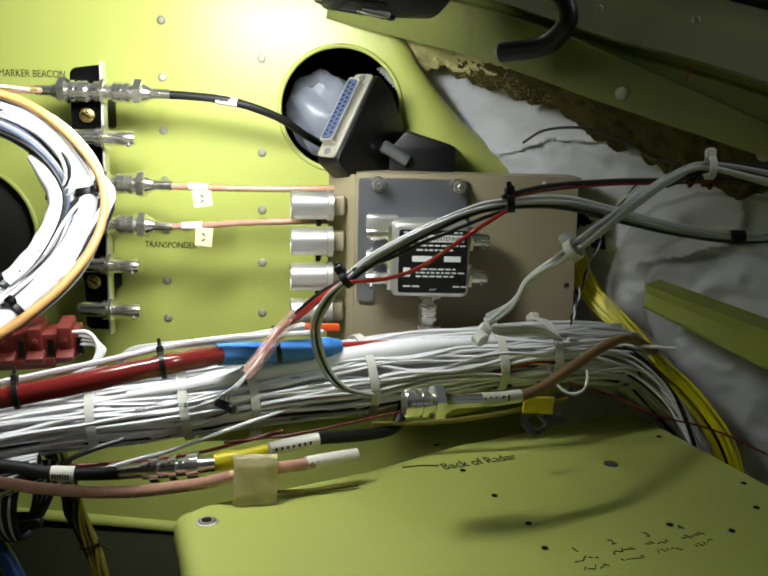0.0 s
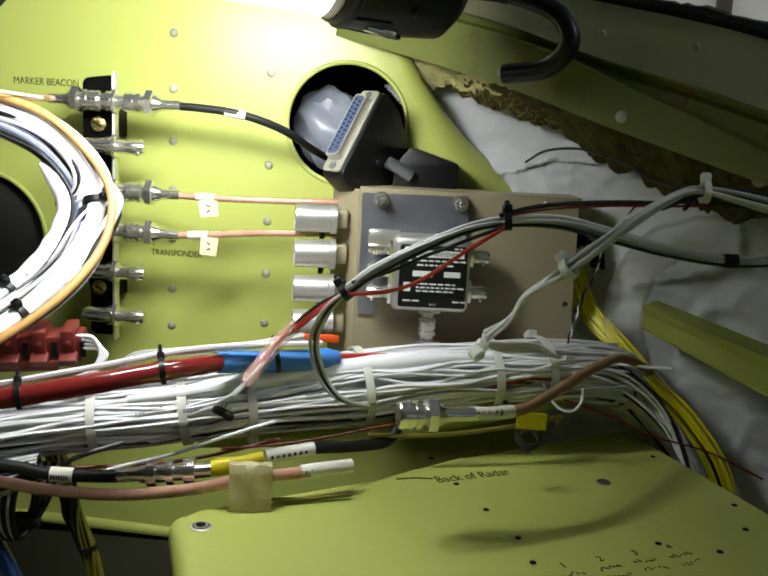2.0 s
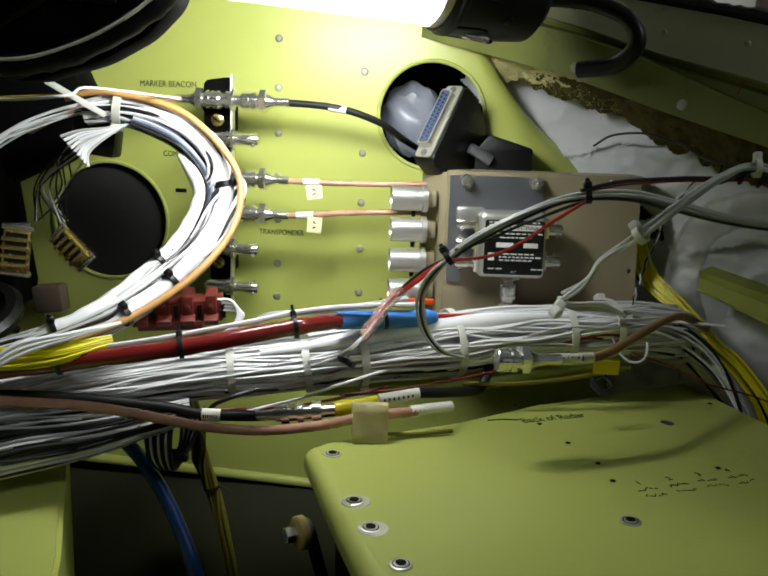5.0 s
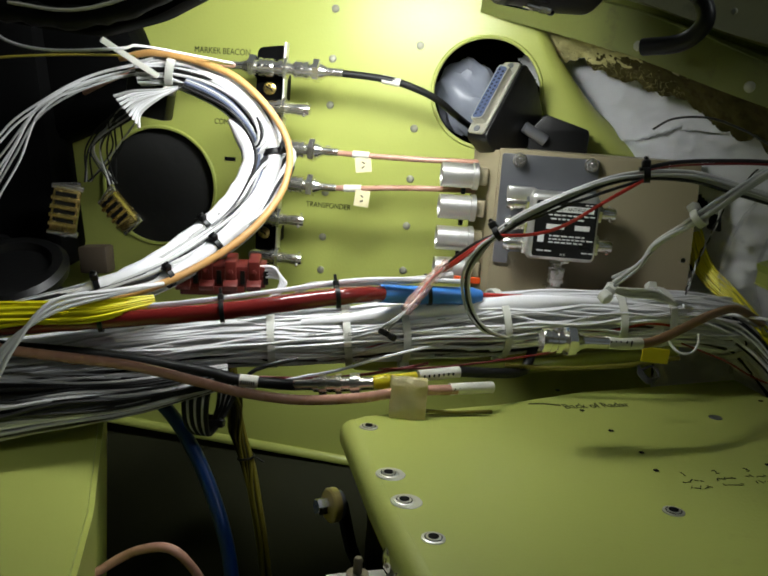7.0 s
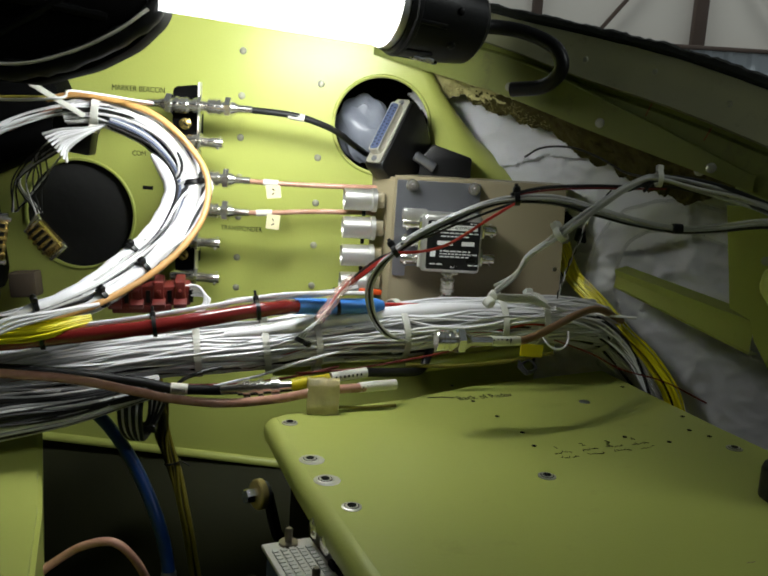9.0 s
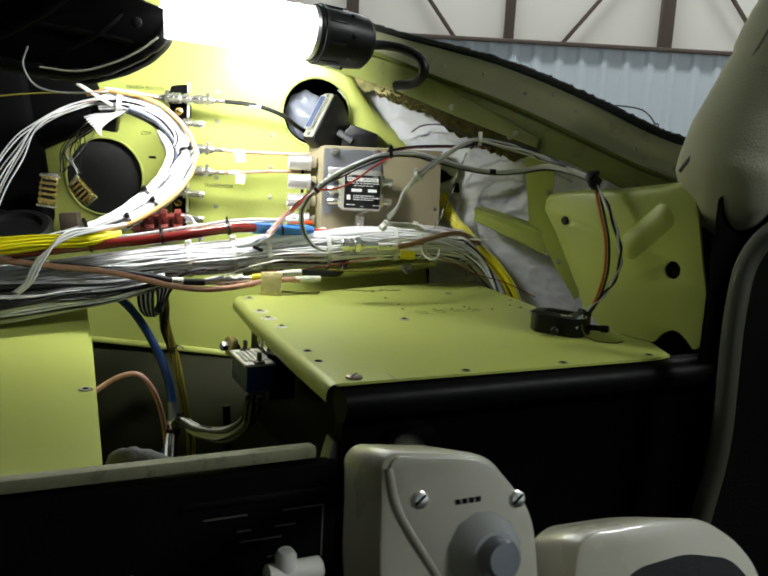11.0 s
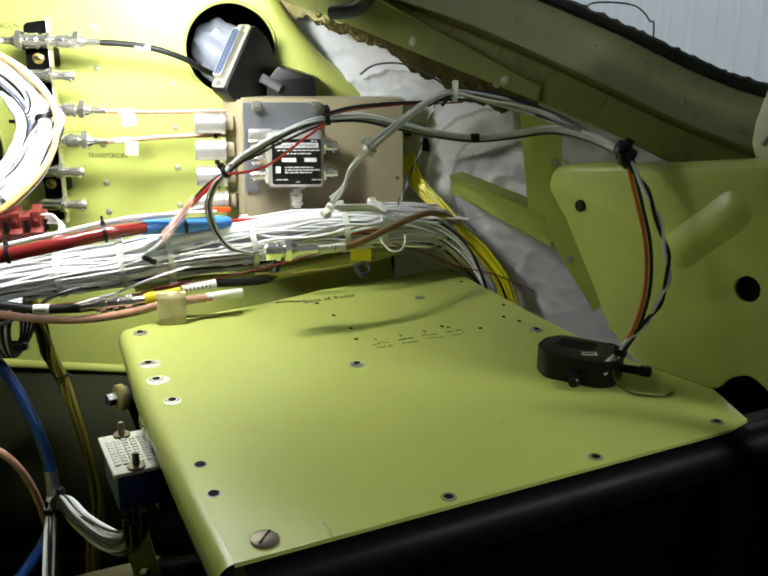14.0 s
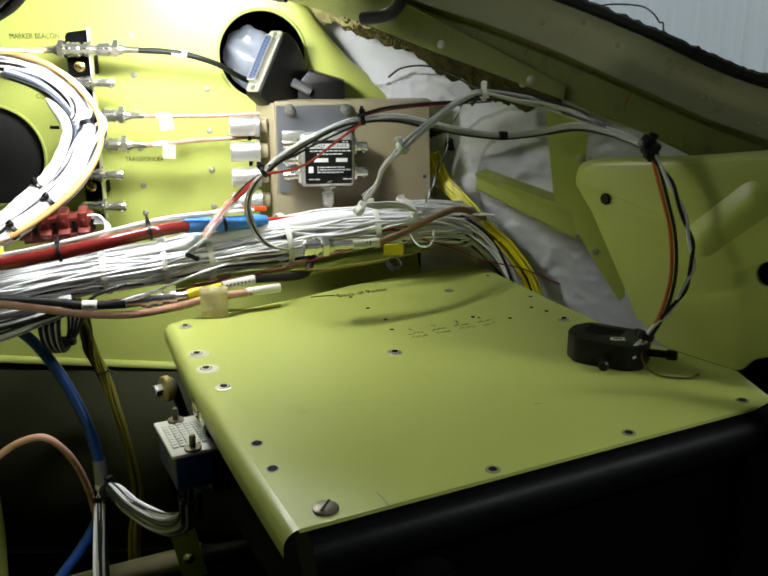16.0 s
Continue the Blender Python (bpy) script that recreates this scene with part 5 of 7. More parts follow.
strand(bundle, [(0.11, 0.50, 1.193), (0.135, 0.52, 1.187), (0.155, 0.515, 1.1865), (0.176, 0.51, 1.187)], 0.0011, WIREWHITE)
strand(bundle, [(0.098, 0.495, 1.178), (0.103, 0.490, 1.169), (0.109, 0.487, 1.1645), (0.116, 0.487, 1.165), (0.120, 0.489, 1.170), (0.1205, 0.492, 1.177)], 0.0009, WIREWHITE)
strand(bundle, [(0.11, 0.49, 1.17), (0.14, 0.495, 1.160), (0.165, 0.50, 1.148), (0.20, 0.50, 1.140), (0.235, 0.50, 1.125)], 0.0006, WIREDARKRED)
for m_, ph in ((WIREWHITE, 0.0), (WIREBLACK, math.pi)):
    tw = crom([(0.112, 0.520, 1.190), (0.118, 0.530, 1.200), (0.124, 0.548, 1.208), (0.131, 0.560, 1.222), (0.137, 0.560, 1.240), (0.140, 0.545, 1.262), (0.146, 0.51, 1.284)], 9)
    part("wire", tube([p + Vector((math.cos(k * 0.7 + ph), 0, math.sin(k * 0.7 + ph))) * 0.0008 for k, p in enumerate(tw)], 0.0006, 6), m_, bundle)
strand(bundle, [(-0.19, 0.41, 1.139), (-0.13, 0.428, 1.138), (-0.09, 0.437, 1.142), (-0.05, 0.45, 1.150)], 0.0010, WIREDARKRED)
strand(bundle, [(-0.165, 0.42, 1.128), (-0.126, 0.425, 1.140), (-0.104, 0.428, 1.146), (-0.081, 0.430, 1.155), (-0.063, 0.441, 1.159), (-0.04, 0.460, 1.162), (-0.02, 0.478, 1.166)], 0.0010, WIREWHITE)
strand(bundle, [(-0.165, 0.42, 1.125), (-0.157, 0.42, 1.140), (-0.145, 0.42, 1.147), (-0.13, 0.43, 1.15)], 0.0014, WIREBLACK)
strand(bundle, [(-0.002, 0.465, 1.150), (0.03, 0.47, 1.150), (0.07, 0.48, 1.153), (0.11, 0.49, 1.160)], 0.0015, WIREOLIVE)
strand(bundle, [(-0.08, 0.44, 1.146), (-0.04, 0.45, 1.149), (0.01, 0.465, 1.157), (0.05, 0.478, 1.165)], 0.0007, WIREDARKRED)

random.seed(52)
for k in range(16):
    a = random.uniform(0, 6.28)
    ox, oz = 0.007 * math.cos(a), 0.009 * math.sin(a)
    strand(bundle, [(0.125, 0.520 + ox, 1.182 + oz), (0.150, 0.522 + ox, 1.176 + oz), (0.172, 0.522 + ox * 0.8, 1.160 + oz * 0.9), (0.188 + ox * 0.4, 0.516, 1.140 + oz * 0.7), (0.203 + ox, 0.51, 1.110), (0.212 + ox, 0.51, 1.06)], 0.0008, (WIREWHITE, WIREGREY, WIREBLACK)[k % 3])

# lower left part of the loom; its black and grey jackets also hold shade
def grey_black(rnd):
    k = rnd.random()
    return WIREGREY if k < 0.34 else WIREWHITE if k < 0.42 else WIREBLACK


harness("lower_wire_bundle", "loose grey and black wires under the main loom", [(-0.56, 0.335, 1.102), (-0.42, 0.345, 1.108), (-0.325, 0.362, 1.116), (-0.27, 0.382, 1.122), (-0.22, 0.402, 1.127), (-0.17, 0.42, 1.138)], [0.022, 0.022, 0.020, 0.016, 0.011, 0.006], 74, grey_black, 0.0011, True, WIREBLACK, 1.5, 8)
loop = thing("wire_loop", "loop of white and black wires tied below the loom", "wires", (-0.185, 0.425, 1.11))
for k in range(7):
    d = k * 0.0026
    part("wire", tube(crom([(-0.200 + d, 0.432, 1.135), (-0.197 + d, 0.416 - d * 0.2, 1.120), (-0.193 + d * 0.8, 0.412, 1.105), (-0.187 + d * 0.4, 0.420, 1.098), (-0.183 + d * 0.4, 0.438, 1.106), (-0.184 + d, 0.446, 1.13)], 6), 0.0010 if k % 2 else 0.0016, 6), WIREWHITE if k % 2 else WIREBLACK, loop)
cable_tie(loop, (-0.186, 0.428, 1.1035), (0.1, 0.2, 1), 0.007, 0.009, BLACK, 0.004, 200)

# ---- red and blue sleeved cable ----
redc = thing("power_cable", "thick red heat-shrunk power cable with blue sleeve end", "cable", (-0.105, 0.41, 1.197))
part("red_sleeve", tube(crom([(-0.42, 0.36, 1.150), (-0.32, 0.372, 1.163), (-0.25, 0.38, 1.173), (-0.171, 0.392, 1.1845), (-0.105, 0.413, 1.1955), (-0.080, 0.440, 1.1945)], 9), 0.0053, 14, wob=0.10), REDSLEEVE, redc)
part("blue_sleeve", tube(crom([(-0.083, 0.438, 1.1945), (-0.06, 0.452, 1.193), (-0.035, 0.466, 1.192), (-0.022, 0.474, 1.1915)], 6), [0.0058] * 16 + [0.005, 0.0045, 0.004], 14), BLUESLEEVE, redc)
strand(redc, [(-0.024, 0.474, 1.192), (0.0, 0.485, 1.191), (0.03, 0.495, 1.190)], 0.0016, WIRERED)
strand(redc, [(-0.024, 0.4735, 1.190), (0.0, 0.484, 1.189), (0.03, 0.493, 1.188)], 0.0012, WIREWHITE)
for x, y, z in ((-0.167, 0.393, 1.1852), (-0.104, 0.4135, 1.1956), (-0.054, 0.456, 1.193), (-0.235, 0.382, 1.175)):
    cable_tie(redc, (x, y, z), (0.95, 0.3, 0.12), 0.0057, 0.0057, BLACK, 0.0026, 60, 0.006)
strand(redc, [(-0.30, 0.378, 1.172), (-0.20, 0.392, 1.186), (-0.14, 0.405, 1.197), (-0.09, 0.43, 1.204), (-0.03, 0.46, 1.203)], 0.0015, WIREWHITE)
strand(redc, [(-0.142, 0.455, 1.176), (-0.136, 0.45, 1.187), (-0.131, 0.45, 1.1915), (-0.121, 0.45, 1.194), (-0.092, 0.45, 1.198), (-0.065, 0.452, 1.202), (-0.04, 0.46, 1.206)], 0.0023, WIREGREY)
redtape = thing("tape_scrap", "bright orange-red tape on the wires beside the tray", "tape", (-0.03, 0.49, 1.197))
part("strip", box((0.026, 0.004, 0.0042), pose(-0.036, 0.488, 1.1985, 0, 2, 12), 0.001), REDTAPE, redtape)

# red terminal block
blk = thing("terminal_block", "dark red plastic terminal block with white jumper wires", "terminal block", (-0.188, 0.445, 1.185))
mb = pose(-0.186, 0.445, 1.196, 8, -2, 12)
part("body", box((0.058, 0.016, 0.014), mb, 0.001), REDBLOCK, blk)
for i in range(4):
    part("barrier", box((0.007, 0.019, 0.0195), mb @ pose(-0.0215 + i * 0.0145, 0, 0.001), 0.001), REDBLOCK, blk)
for i in range(4):
    part("terminal_screw", lathe([(0, 0.0017), (0.0010, 0.0017), (0.0013, 0.0010)], 10, mb @ Vector((-0.0285 + 0.007 + i * 0.0145, -0.0098, 0.004)), (0.1, -1, 0.1)), REDBLOCK, blk)
    part("marker_notch", box((0.0030, 0.0006, 0.009), mb @ pose(-0.0142 + i * 0.0145, -0.0083, 0.0)), BLACK, blk)
    part("side_lug", box((0.009, 0.008, 0.004), mb @ pose(-0.0215 + i * 0.0145, -0.011, -0.004, 18, 0, 0), 0.0008), REDBLOCK, blk)
part("foot", box((0.040, 0.010, 0.006), mb @ pose(-0.004, -0.004, -0.009), 0.001), REDBLOCK, blk)
for k in range(4):
    strand(blk, [(-0.163, 0.445, 1.202 - k * 0.002), (-0.150 + k * 0.001, 0.442, 1.203 - k * 0.002), (-0.1455 + k * 0.001, 0.440, 1.193), (-0.155, 0.435, 1.183 - k * 0.001), (-0.185, 0.425, 1.178 - k * 0.0012)], 0.0011, WIREWHITE)

# ---- thin harness with pink sleeve ----
th = thing("sensor_harness", "thin grey, black and red wires arching over the tray", "wire harness", (0.04, 0.405, 1.27))
P1 = [(-0.015, 0.415, 1.241), (-0.003, 0.41, 1.252), (0.017, 0.405, 1.265), (0.041, 0.402, 1.277), (0.059, 0.402, 1.281), (0.083, 0.402, 1.282), (0.105, 0.402, 1.278), (0.134, 0.402, 1.272), (0.163, 0.402, 1.2685), (0.188, 0.400, 1.271), (0.213, 0.385, 1.277), (0.230, 0.355, 1.276), (0.244, 0.325, 1.270)]
for k, (m_, dz, dy) in enumerate(((HARNESSGREY, 0.0, 0.0), (WIREGREY, 0.0016, 0.0008), (HARNESSGREY, -0.0014, 0.0012), (WIREBLACK, -0.0026, 0.0010))):
    strand(th, [(x, y + dy, z + dz + 0.0006 * math.sin(i * 1.3 + k)) for i, (x, y, z) in enumerate(P1)], 0.0010, m_)
strand(th, [(-0.012, 0.413, 1.246), (0.006, 0.41, 1.253), (0.022, 0.405, 1.262), (0.03, 0.402, 1.266), (0.045, 0.401, 1.273), (0.059, 0.400, 1.279)], 0.0009, WIREBLACK)
strand(th, [(-0.014, 0.414, 1.240), (0.004, 0.410, 1.243), (0.020, 0.405, 1.250), (0.042, 0.400, 1.267), (0.059, 0.400, 1.279)], 0.0010, WIRERED)
strand(th, [(0.059, 0.402, 1.283), (0.076, 0.405, 1.287), (0.106, 0.41, 1.290), (0.128, 0.41, 1.291), (0.153, 0.405, 1.293)], 0.0006, WIREDARKRED)
strand(th, [(0.055, 0.402, 1.2835), (0.076, 0.4055, 1.2888), (0.106, 0.4105, 1.2915), (0.128, 0.4105, 1.2925), (0.153, 0.4055, 1.2945), (0.19, 0.40, 1.289), (0.225, 0.365, 1.279), (0.244, 0.326, 1.271)], 0.0011, WIREBLACK)
for k, (m_, d) in enumerate(((HARNESSGREY, 0), (WIREBLACK, 0.0022), (WIREGREY, 0.0038))):
    strand(th, [(-0.015 + d * 0.3, 0.415, 1.241), (-0.026 + d, 0.42, 1.230), (-0.033 + d, 0.43, 1.213), (-0.030 + d, 0.44, 1.192), (-0.020 + d, 0.44, 1.179), (-0.006 + d, 0.45, 1.172)], 0.0010, m_)
for m_, d in ((WIRERED, 0), (WIREBLACK, 0.0024), (WIRERED, -0.0018)):
    strand(th, [(-0.015, 0.415, 1.241), (-0.027 + d * 0.3, 0.425, 1.231 + d), (-0.037, 0.435, 1.221 + d), (-0.046, 0.443, 1.212 + d * 0.5)], 0.0010, m_)
for m_, d in ((WIRERED, 0.0009), (WIREWHITE, -0.0009), (WIREGREY, 0.0)):
    strand(th, [(-0.042, 0.4425 + d, 1.2165), (-0.052, 0.437 - d, 1.206 + d), (-0.060, 0.424 + d, 1.195), (-0.0655, 0.418, 1.1885)], 0.0008, m_)
sleeve(th, [(-0.042, 0.442, 1.2165), (-0.0475, 0.440, 1.211), (-0.052, 0.437, 1.206), (-0.058, 0.428, 1.198), (-0.064, 0.420, 1.190)], [0.0038 + 0.0003 * math.sin(k * 1.3) for k in range(25)], PINKSLEEVE, "cloudy pink heat-shrink sleeve")
for d in (0.0, 0.002, -0.002):
    strand(th, [(-0.062, 0.421, 1.192), (-0.068 + d * 0.5, 0.415, 1.186), (-0.0745 + d, 0.416, 1.179), (-0.073, 0.43, 1.172)], 0.0007, WIREGREY)
for x, y, z in ((-0.015, 0.415, 1.241), (0.059, 0.402, 1.281)):
    cable_tie(th, (x, y, z), (0.75, -0.1, 0.6) if x < 0 else (1, 0, 0.1), 0.0034, 0.0034, BLACK, 0.0034, 80, 0.004)
sleeve(th, [(0.159, 0.402, 1.2685), (0.165, 0.402, 1.2685)], 0.0033, BLACK, "black end sleeve")
cable_tie(th, (-0.074, 0.412, 1.177), (0.3, 0.2, 0.8), 0.0034, 0.0034, BLACK, 0.003, 200)

wh = thing("antenna_harness", "grey-white wire harness bowing down to a plug on the shelf", "wire harness", (0.146, 0.405, 1.299))
P2 = [(0.060, 0.474, 1.209), (0.070, 0.45, 1.224), (0.075, 0.43, 1.241), (0.088, 0.398, 1.261), (0.113, 0.398, 1.282), (0.129, 0.40, 1.294), (0.144, 0.403, 1.2995), (0.172, 0.40, 1.295), (0.203, 0.39, 1.288), (0.230, 0.36, 1.275), (0.244, 0.325, 1.270)]
for k, (m_, dz, dy) in enumerate(((HARNESSGREY, 0, 0), (WIREGREY, 0.0016, 0.001), (HARNESSGREY, -0.0016, 0.0005), (WIREGREY, 0.0005, -0.0016), (HARNESSGREY, 0.0020, -0.0010))):
    strand(wh, [(x + 0.0012 * math.sin(2.1 * i + k), y + dy, z + dz + 0.0010 * math.sin(i * 1.7 + k * 2)) for i, (x, y, z) in enumerate(P2)], 0.0011, m_)
for k in range(2):
    strand(wh, [(0.128 + 0.01 * k, 0.402, 1.2905), (0.15, 0.404, 1.2985 + 0.002 * k), (0.18, 0.398, 1.297 + 0.0015 * k), (0.212, 0.383, 1.288), (0.235, 0.35, 1.276), (0.246, 0.324, 1.2705)], 0.0010, WIREBLACK)
cable_tie(wh, (0.088, 0.398, 1.261), (0.6, -0.4, 0.6), 0.0042, 0.0042, NYLON, 0.004, 80)
cable_tie(wh, (0.147, 0.403, 1.2992), (1, 0, 0), 0.0042, 0.0042, NYLON, 0.003, 80)
part("nylon_lug", box((0.007, 0.007, 0.008), pose(0.058, 0.474, 1.203, 10, 25, 0), 0.002), NYLON, wh)
part("nylon_lug", lathe([(0, 0.0042), (0.005, 0.0042), (0.006, 0.003)], 14, (0.054, 0.472, 1.201), (0.5, -0.5, -0.4)), NYLON, wh)
for k in range(3):
    strand(wh, [(0.058, 0.474, 1.205), (0.07, 0.48, 1.200 + 0.002 * k), (0.09, 0.49, 1.198 + 0.002 * k), (0.105, 0.495, 1.194)], 0.0012, NYLON)
cable_tie(wh, (0.244, 0.325, 1.270), (0.6, -0.7, -0.3), 0.0048, 0.0048, BLACK, 0.0036, 80)
cable_tie(wh, (0.2465, 0.3215, 1.2675), (0.6, -0.6, -0.5), 0.0046, 0.0046, BLACK, 0.0030, 200)
part("tie_knot", box((0.010, 0.008, 0.009), pose(0.243, 0.324, 1.272, 20, 30, 40), 0.002), BLACK, wh)
part("tie_knot", box((0.008, 0.007, 0.008), pose(0.2455, 0.321, 1.265, 10, -20, 10), 0.002), BLACK, wh)
D1 = [(0.245, 0.320, 1.266), (0.256, 0.308, 1.246), (0.265, 0.298, 1.22), (0.267, 0.291, 1.198), (0.259, 0.289, 1.176), (0.245, 0.288, 1.158), (0.239, 0.288, 1.148)]
D2 = [(0.245, 0.320, 1.264), (0.250, 0.308, 1.24), (0.254, 0.298, 1.217), (0.254, 0.291, 1.192), (0.249, 0.288, 1.169), (0.243, 0.288, 1.156), (0.238, 0.287, 1.148)]
dl1 = crom(D1, 10)
for m_, ph in ((WIREWHITE, 0), (WIREBLACK, math.pi)):
    ln = [p + Vector((math.cos(i * 0.42 + ph), -0.6, math.sin(i * 0.42 + ph))) * 0.0012 for i, p in enumerate(dl1)]
    part("twisted_wire", tube(ln, 0.0012, 7), m_, wh)
strand(wh, D2, 0.0012, mat("orange_red_wire", (0.55, 0.10, 0.02), 0.4))
strand(wh, [(x + 0.003, y, z) for x, y, z in D2], 0.0011, WIREBLACK)

# ---- plug on the shelf ----
ph = thing("shelf_connector", "black hooded multi-pin connector lying on the shelf", "connector", (0.228, 0.305, SHELF))
mh = pose(0.2225, 0.3055, SHELF + 0.0085, 0, 0, -32) @ Matrix.Diagonal((0.86, 0.92, 1.0, 1.0))
hood = slab(round_poly([(-0.031, 0.010), (-0.022, 0.021), (0.022, 0.021), (0.028, 0.012), (0.028, -0.011), (0.018, -0.0185), (-0.020, -0.0185), (-0.031, -0.006)], 0.004), mh @ Matrix.Translation((0, 0, 0.0075)), 0.015, (), 0.0012)
part("hood", hood, BLACK, ph)
part("seam", slab(round_poly([(-0.0315, 0.010), (-0.022, 0.0215), (0.022, 0.0215), (0.0285, 0.012), (0.0285, -0.011), (0.018, -0.019), (-0.020, -0.019), (-0.0315, -0.006)], 0.004), mh @ Matrix.Translation((0, 0, 0.0004)), 0.0008), RUBBER, ph)
for k in range(4):
    part("rib", box((0.028, 0.0012, 0.001), mh @ pose(-0.006, 0.001 + k * 0.004, 0.0088), 0.0003), BLACK, ph)
part("label", box((0.011, 0.006, 0.0003), mh @ pose(0.008, -0.007, 0.0090, 0, 0, 24)), PAPER, ph, "white printed label")
part("label_bar", box((0.007, 0.001, 0.0003), mh @ pose(0.008, -0.007, 0.0093, 0, 0, 24)), INK, ph)
part("thumb_screw", lathe([(0, 0.0030), (0.006, 0.0030), (0.0065, 0.0034), (0.013, 0.0034), (0.014, 0.0025)], 14, mh @ Vector((0.001, -0.018, -0.003)), mh.to_3x3() @ Vector((0.35, -1, 0))), BLACK, ph)
part("thumb_screw", lathe([(0, 0.0026), (0.014, 0.0026), (0.0145, 0.0034), (0.020, 0.0034), (0.021, 0.0025)], 14, mh @ Vector((0.026, 0.006, -0.001)), mh.to_3x3() @ Vector((1, -0.02, 0.05))), BLACK, ph)
cable_tie(ph, (0.2405, 0.2885, 1.152), (0.3, 0.1, 0.9), 0.0042, 0.0042, BLACK, 0.004, 0, 0.006)
strand(ph, [(0.239, 0.288, 1.150), (0.236, 0.285, 1.143), (0.231, 0.283, 1.139)], 0.0013, WIREWHITE)
strand(ph, [(0.2385, 0.288, 1.150), (0.232, 0.285, 1.146), (0.229, 0.287, 1.143)], 0.0013, WIREWHITE)
strand(ph, [(0.238, 0.287, 1.148), (0.237, 0.281, 1.138), (0.244, 0.272, 1.132), (0.262, 0.268, 1.131), (0.272, 0.274, 1.131)], 0.0007, WIREOLIVE)

# ---- yellow wires down the side ----
# Black core puts shade into the gaps between the yellow wires.
yel, *_ = harness("yellow_wire_bundle", "bundle of bright yellow wires running down behind the shelf", [(0.126, 0.578, 1.231), (0.137, 0.568, 1.208), (0.153, 0.548, 1.191), (0.173, 0.528, 1.170), (0.193, 0.514, 1.152), (0.211, 0.503, 1.121), (0.222, 0.50, 1.06)], [0.0075, 0.0065, 0.0058, 0.0052, 0.0052, 0.006, 0.006], 26, lambda r: WIREYELLOW, 0.00085, True, WIREBLACK, 0.9, 5, core_k=0.4, lo=0.5, hi=1.2)
blackw = thing("black_wire_bundle", "black and grey wires beside the yellow bundle", "wires", (0.12, 0.59, 1.2))
for k in range(6):
    strand(blackw, [(0.124 + k * 0.0014, 0.592, 1.23), (0.132 + k * 0.0016, 0.590, 1.20), (0.150 + k * 0.001, 0.58, 1.17), (0.19, 0.56 + 0.002 * k, 1.135), (0.222 + k * 0.001, 0.545, 1.09)], 0.0012, WIREBLACK if k % 3 else WIREGREY)
part("black_pad", box((0.012, 0.006, 0.012), pose(0.144, 0.585, 1.240, 0, 10, 20), 0.002), BLACK, blackw)
# Thin dark tube added in place of the insulation's tear line.
cw = cable("tear_line", "thin dark line standing in for the tear in the insulation", [(0.083, 0.545, 1.304), (0.095, 0.540, 1.312), (0.115, 0.53, 1.314), (0.135, 0.52, 1.308), (0.150, 0.50, 1.299), (0.158, 0.48, 1.297)], 0.0008, WIREBLACK, "wire", group="")

# ---- big coil of wire ----
def coil_mat(rnd):
    k = rnd.random()
    return WIREWHITE if k < 0.62 else WIREBLACK if k < 0.80 else WIREGREY


C_PTS = [(-0.262, 0.492, 1.316), (-0.236, 0.497, 1.318), (-0.195, 0.503, 1.302), (-0.1725, 0.503, 1.270), (-0.178, 0.485, 1.238), (-0.197, 0.452, 1.212), (-0.224, 0.412, 1.192), (-0.275, 0.388, 1.175), (-0.34, 0.372, 1.158), (-0.45, 0.36, 1.145)]
C_RAD = [0.0080, 0.0105, 0.013, 0.0145, 0.0145, 0.0120, 0.0095, 0.009, 0.009, 0.009]
# The coil's core is black to shade the gaps between its wires.
coil, C_L, C_U, C_R = harness("wire_coil", "large coil of white wires tied beside a round opening", C_PTS, C_RAD, 40, coil_mat, 0.0011, True, WIREBLACK, 1.15, 12, n=8, core_k=0.70, lo=0.66, hi=0.98)
i = int(0.10 * len(C_L))
cable_tie(coil, C_L[i], C_L[i + 1] - C_L[i - 1], C_R[i] * 1.2, C_R[i] * 1.1, NYLON, 0.0055, 250)
part("tie_tail", box((0.042, 0.004, 0.0011), basis((-0.262, 0.478, 1.325), (-0.85, -0.2, 0.5), (0, -1, 0.2)), 0.0004), NYLON, coil, "long loose nylon tie tail")
# cut wire ends hanging inside the coil
for k in range(9):
    d = k * 0.0022
    strand(coil, [(-0.232, 0.490, 1.309), (-0.245, 0.485, 1.306 - d * 0.3), (-0.262 + d * 0.3, 0.483, 1.304 - d * 0.8), (-0.274 + d, 0.480, 1.300 - d * 1.1)], 0.0011, WIREWHITE if k % 4 else WIREGREY)
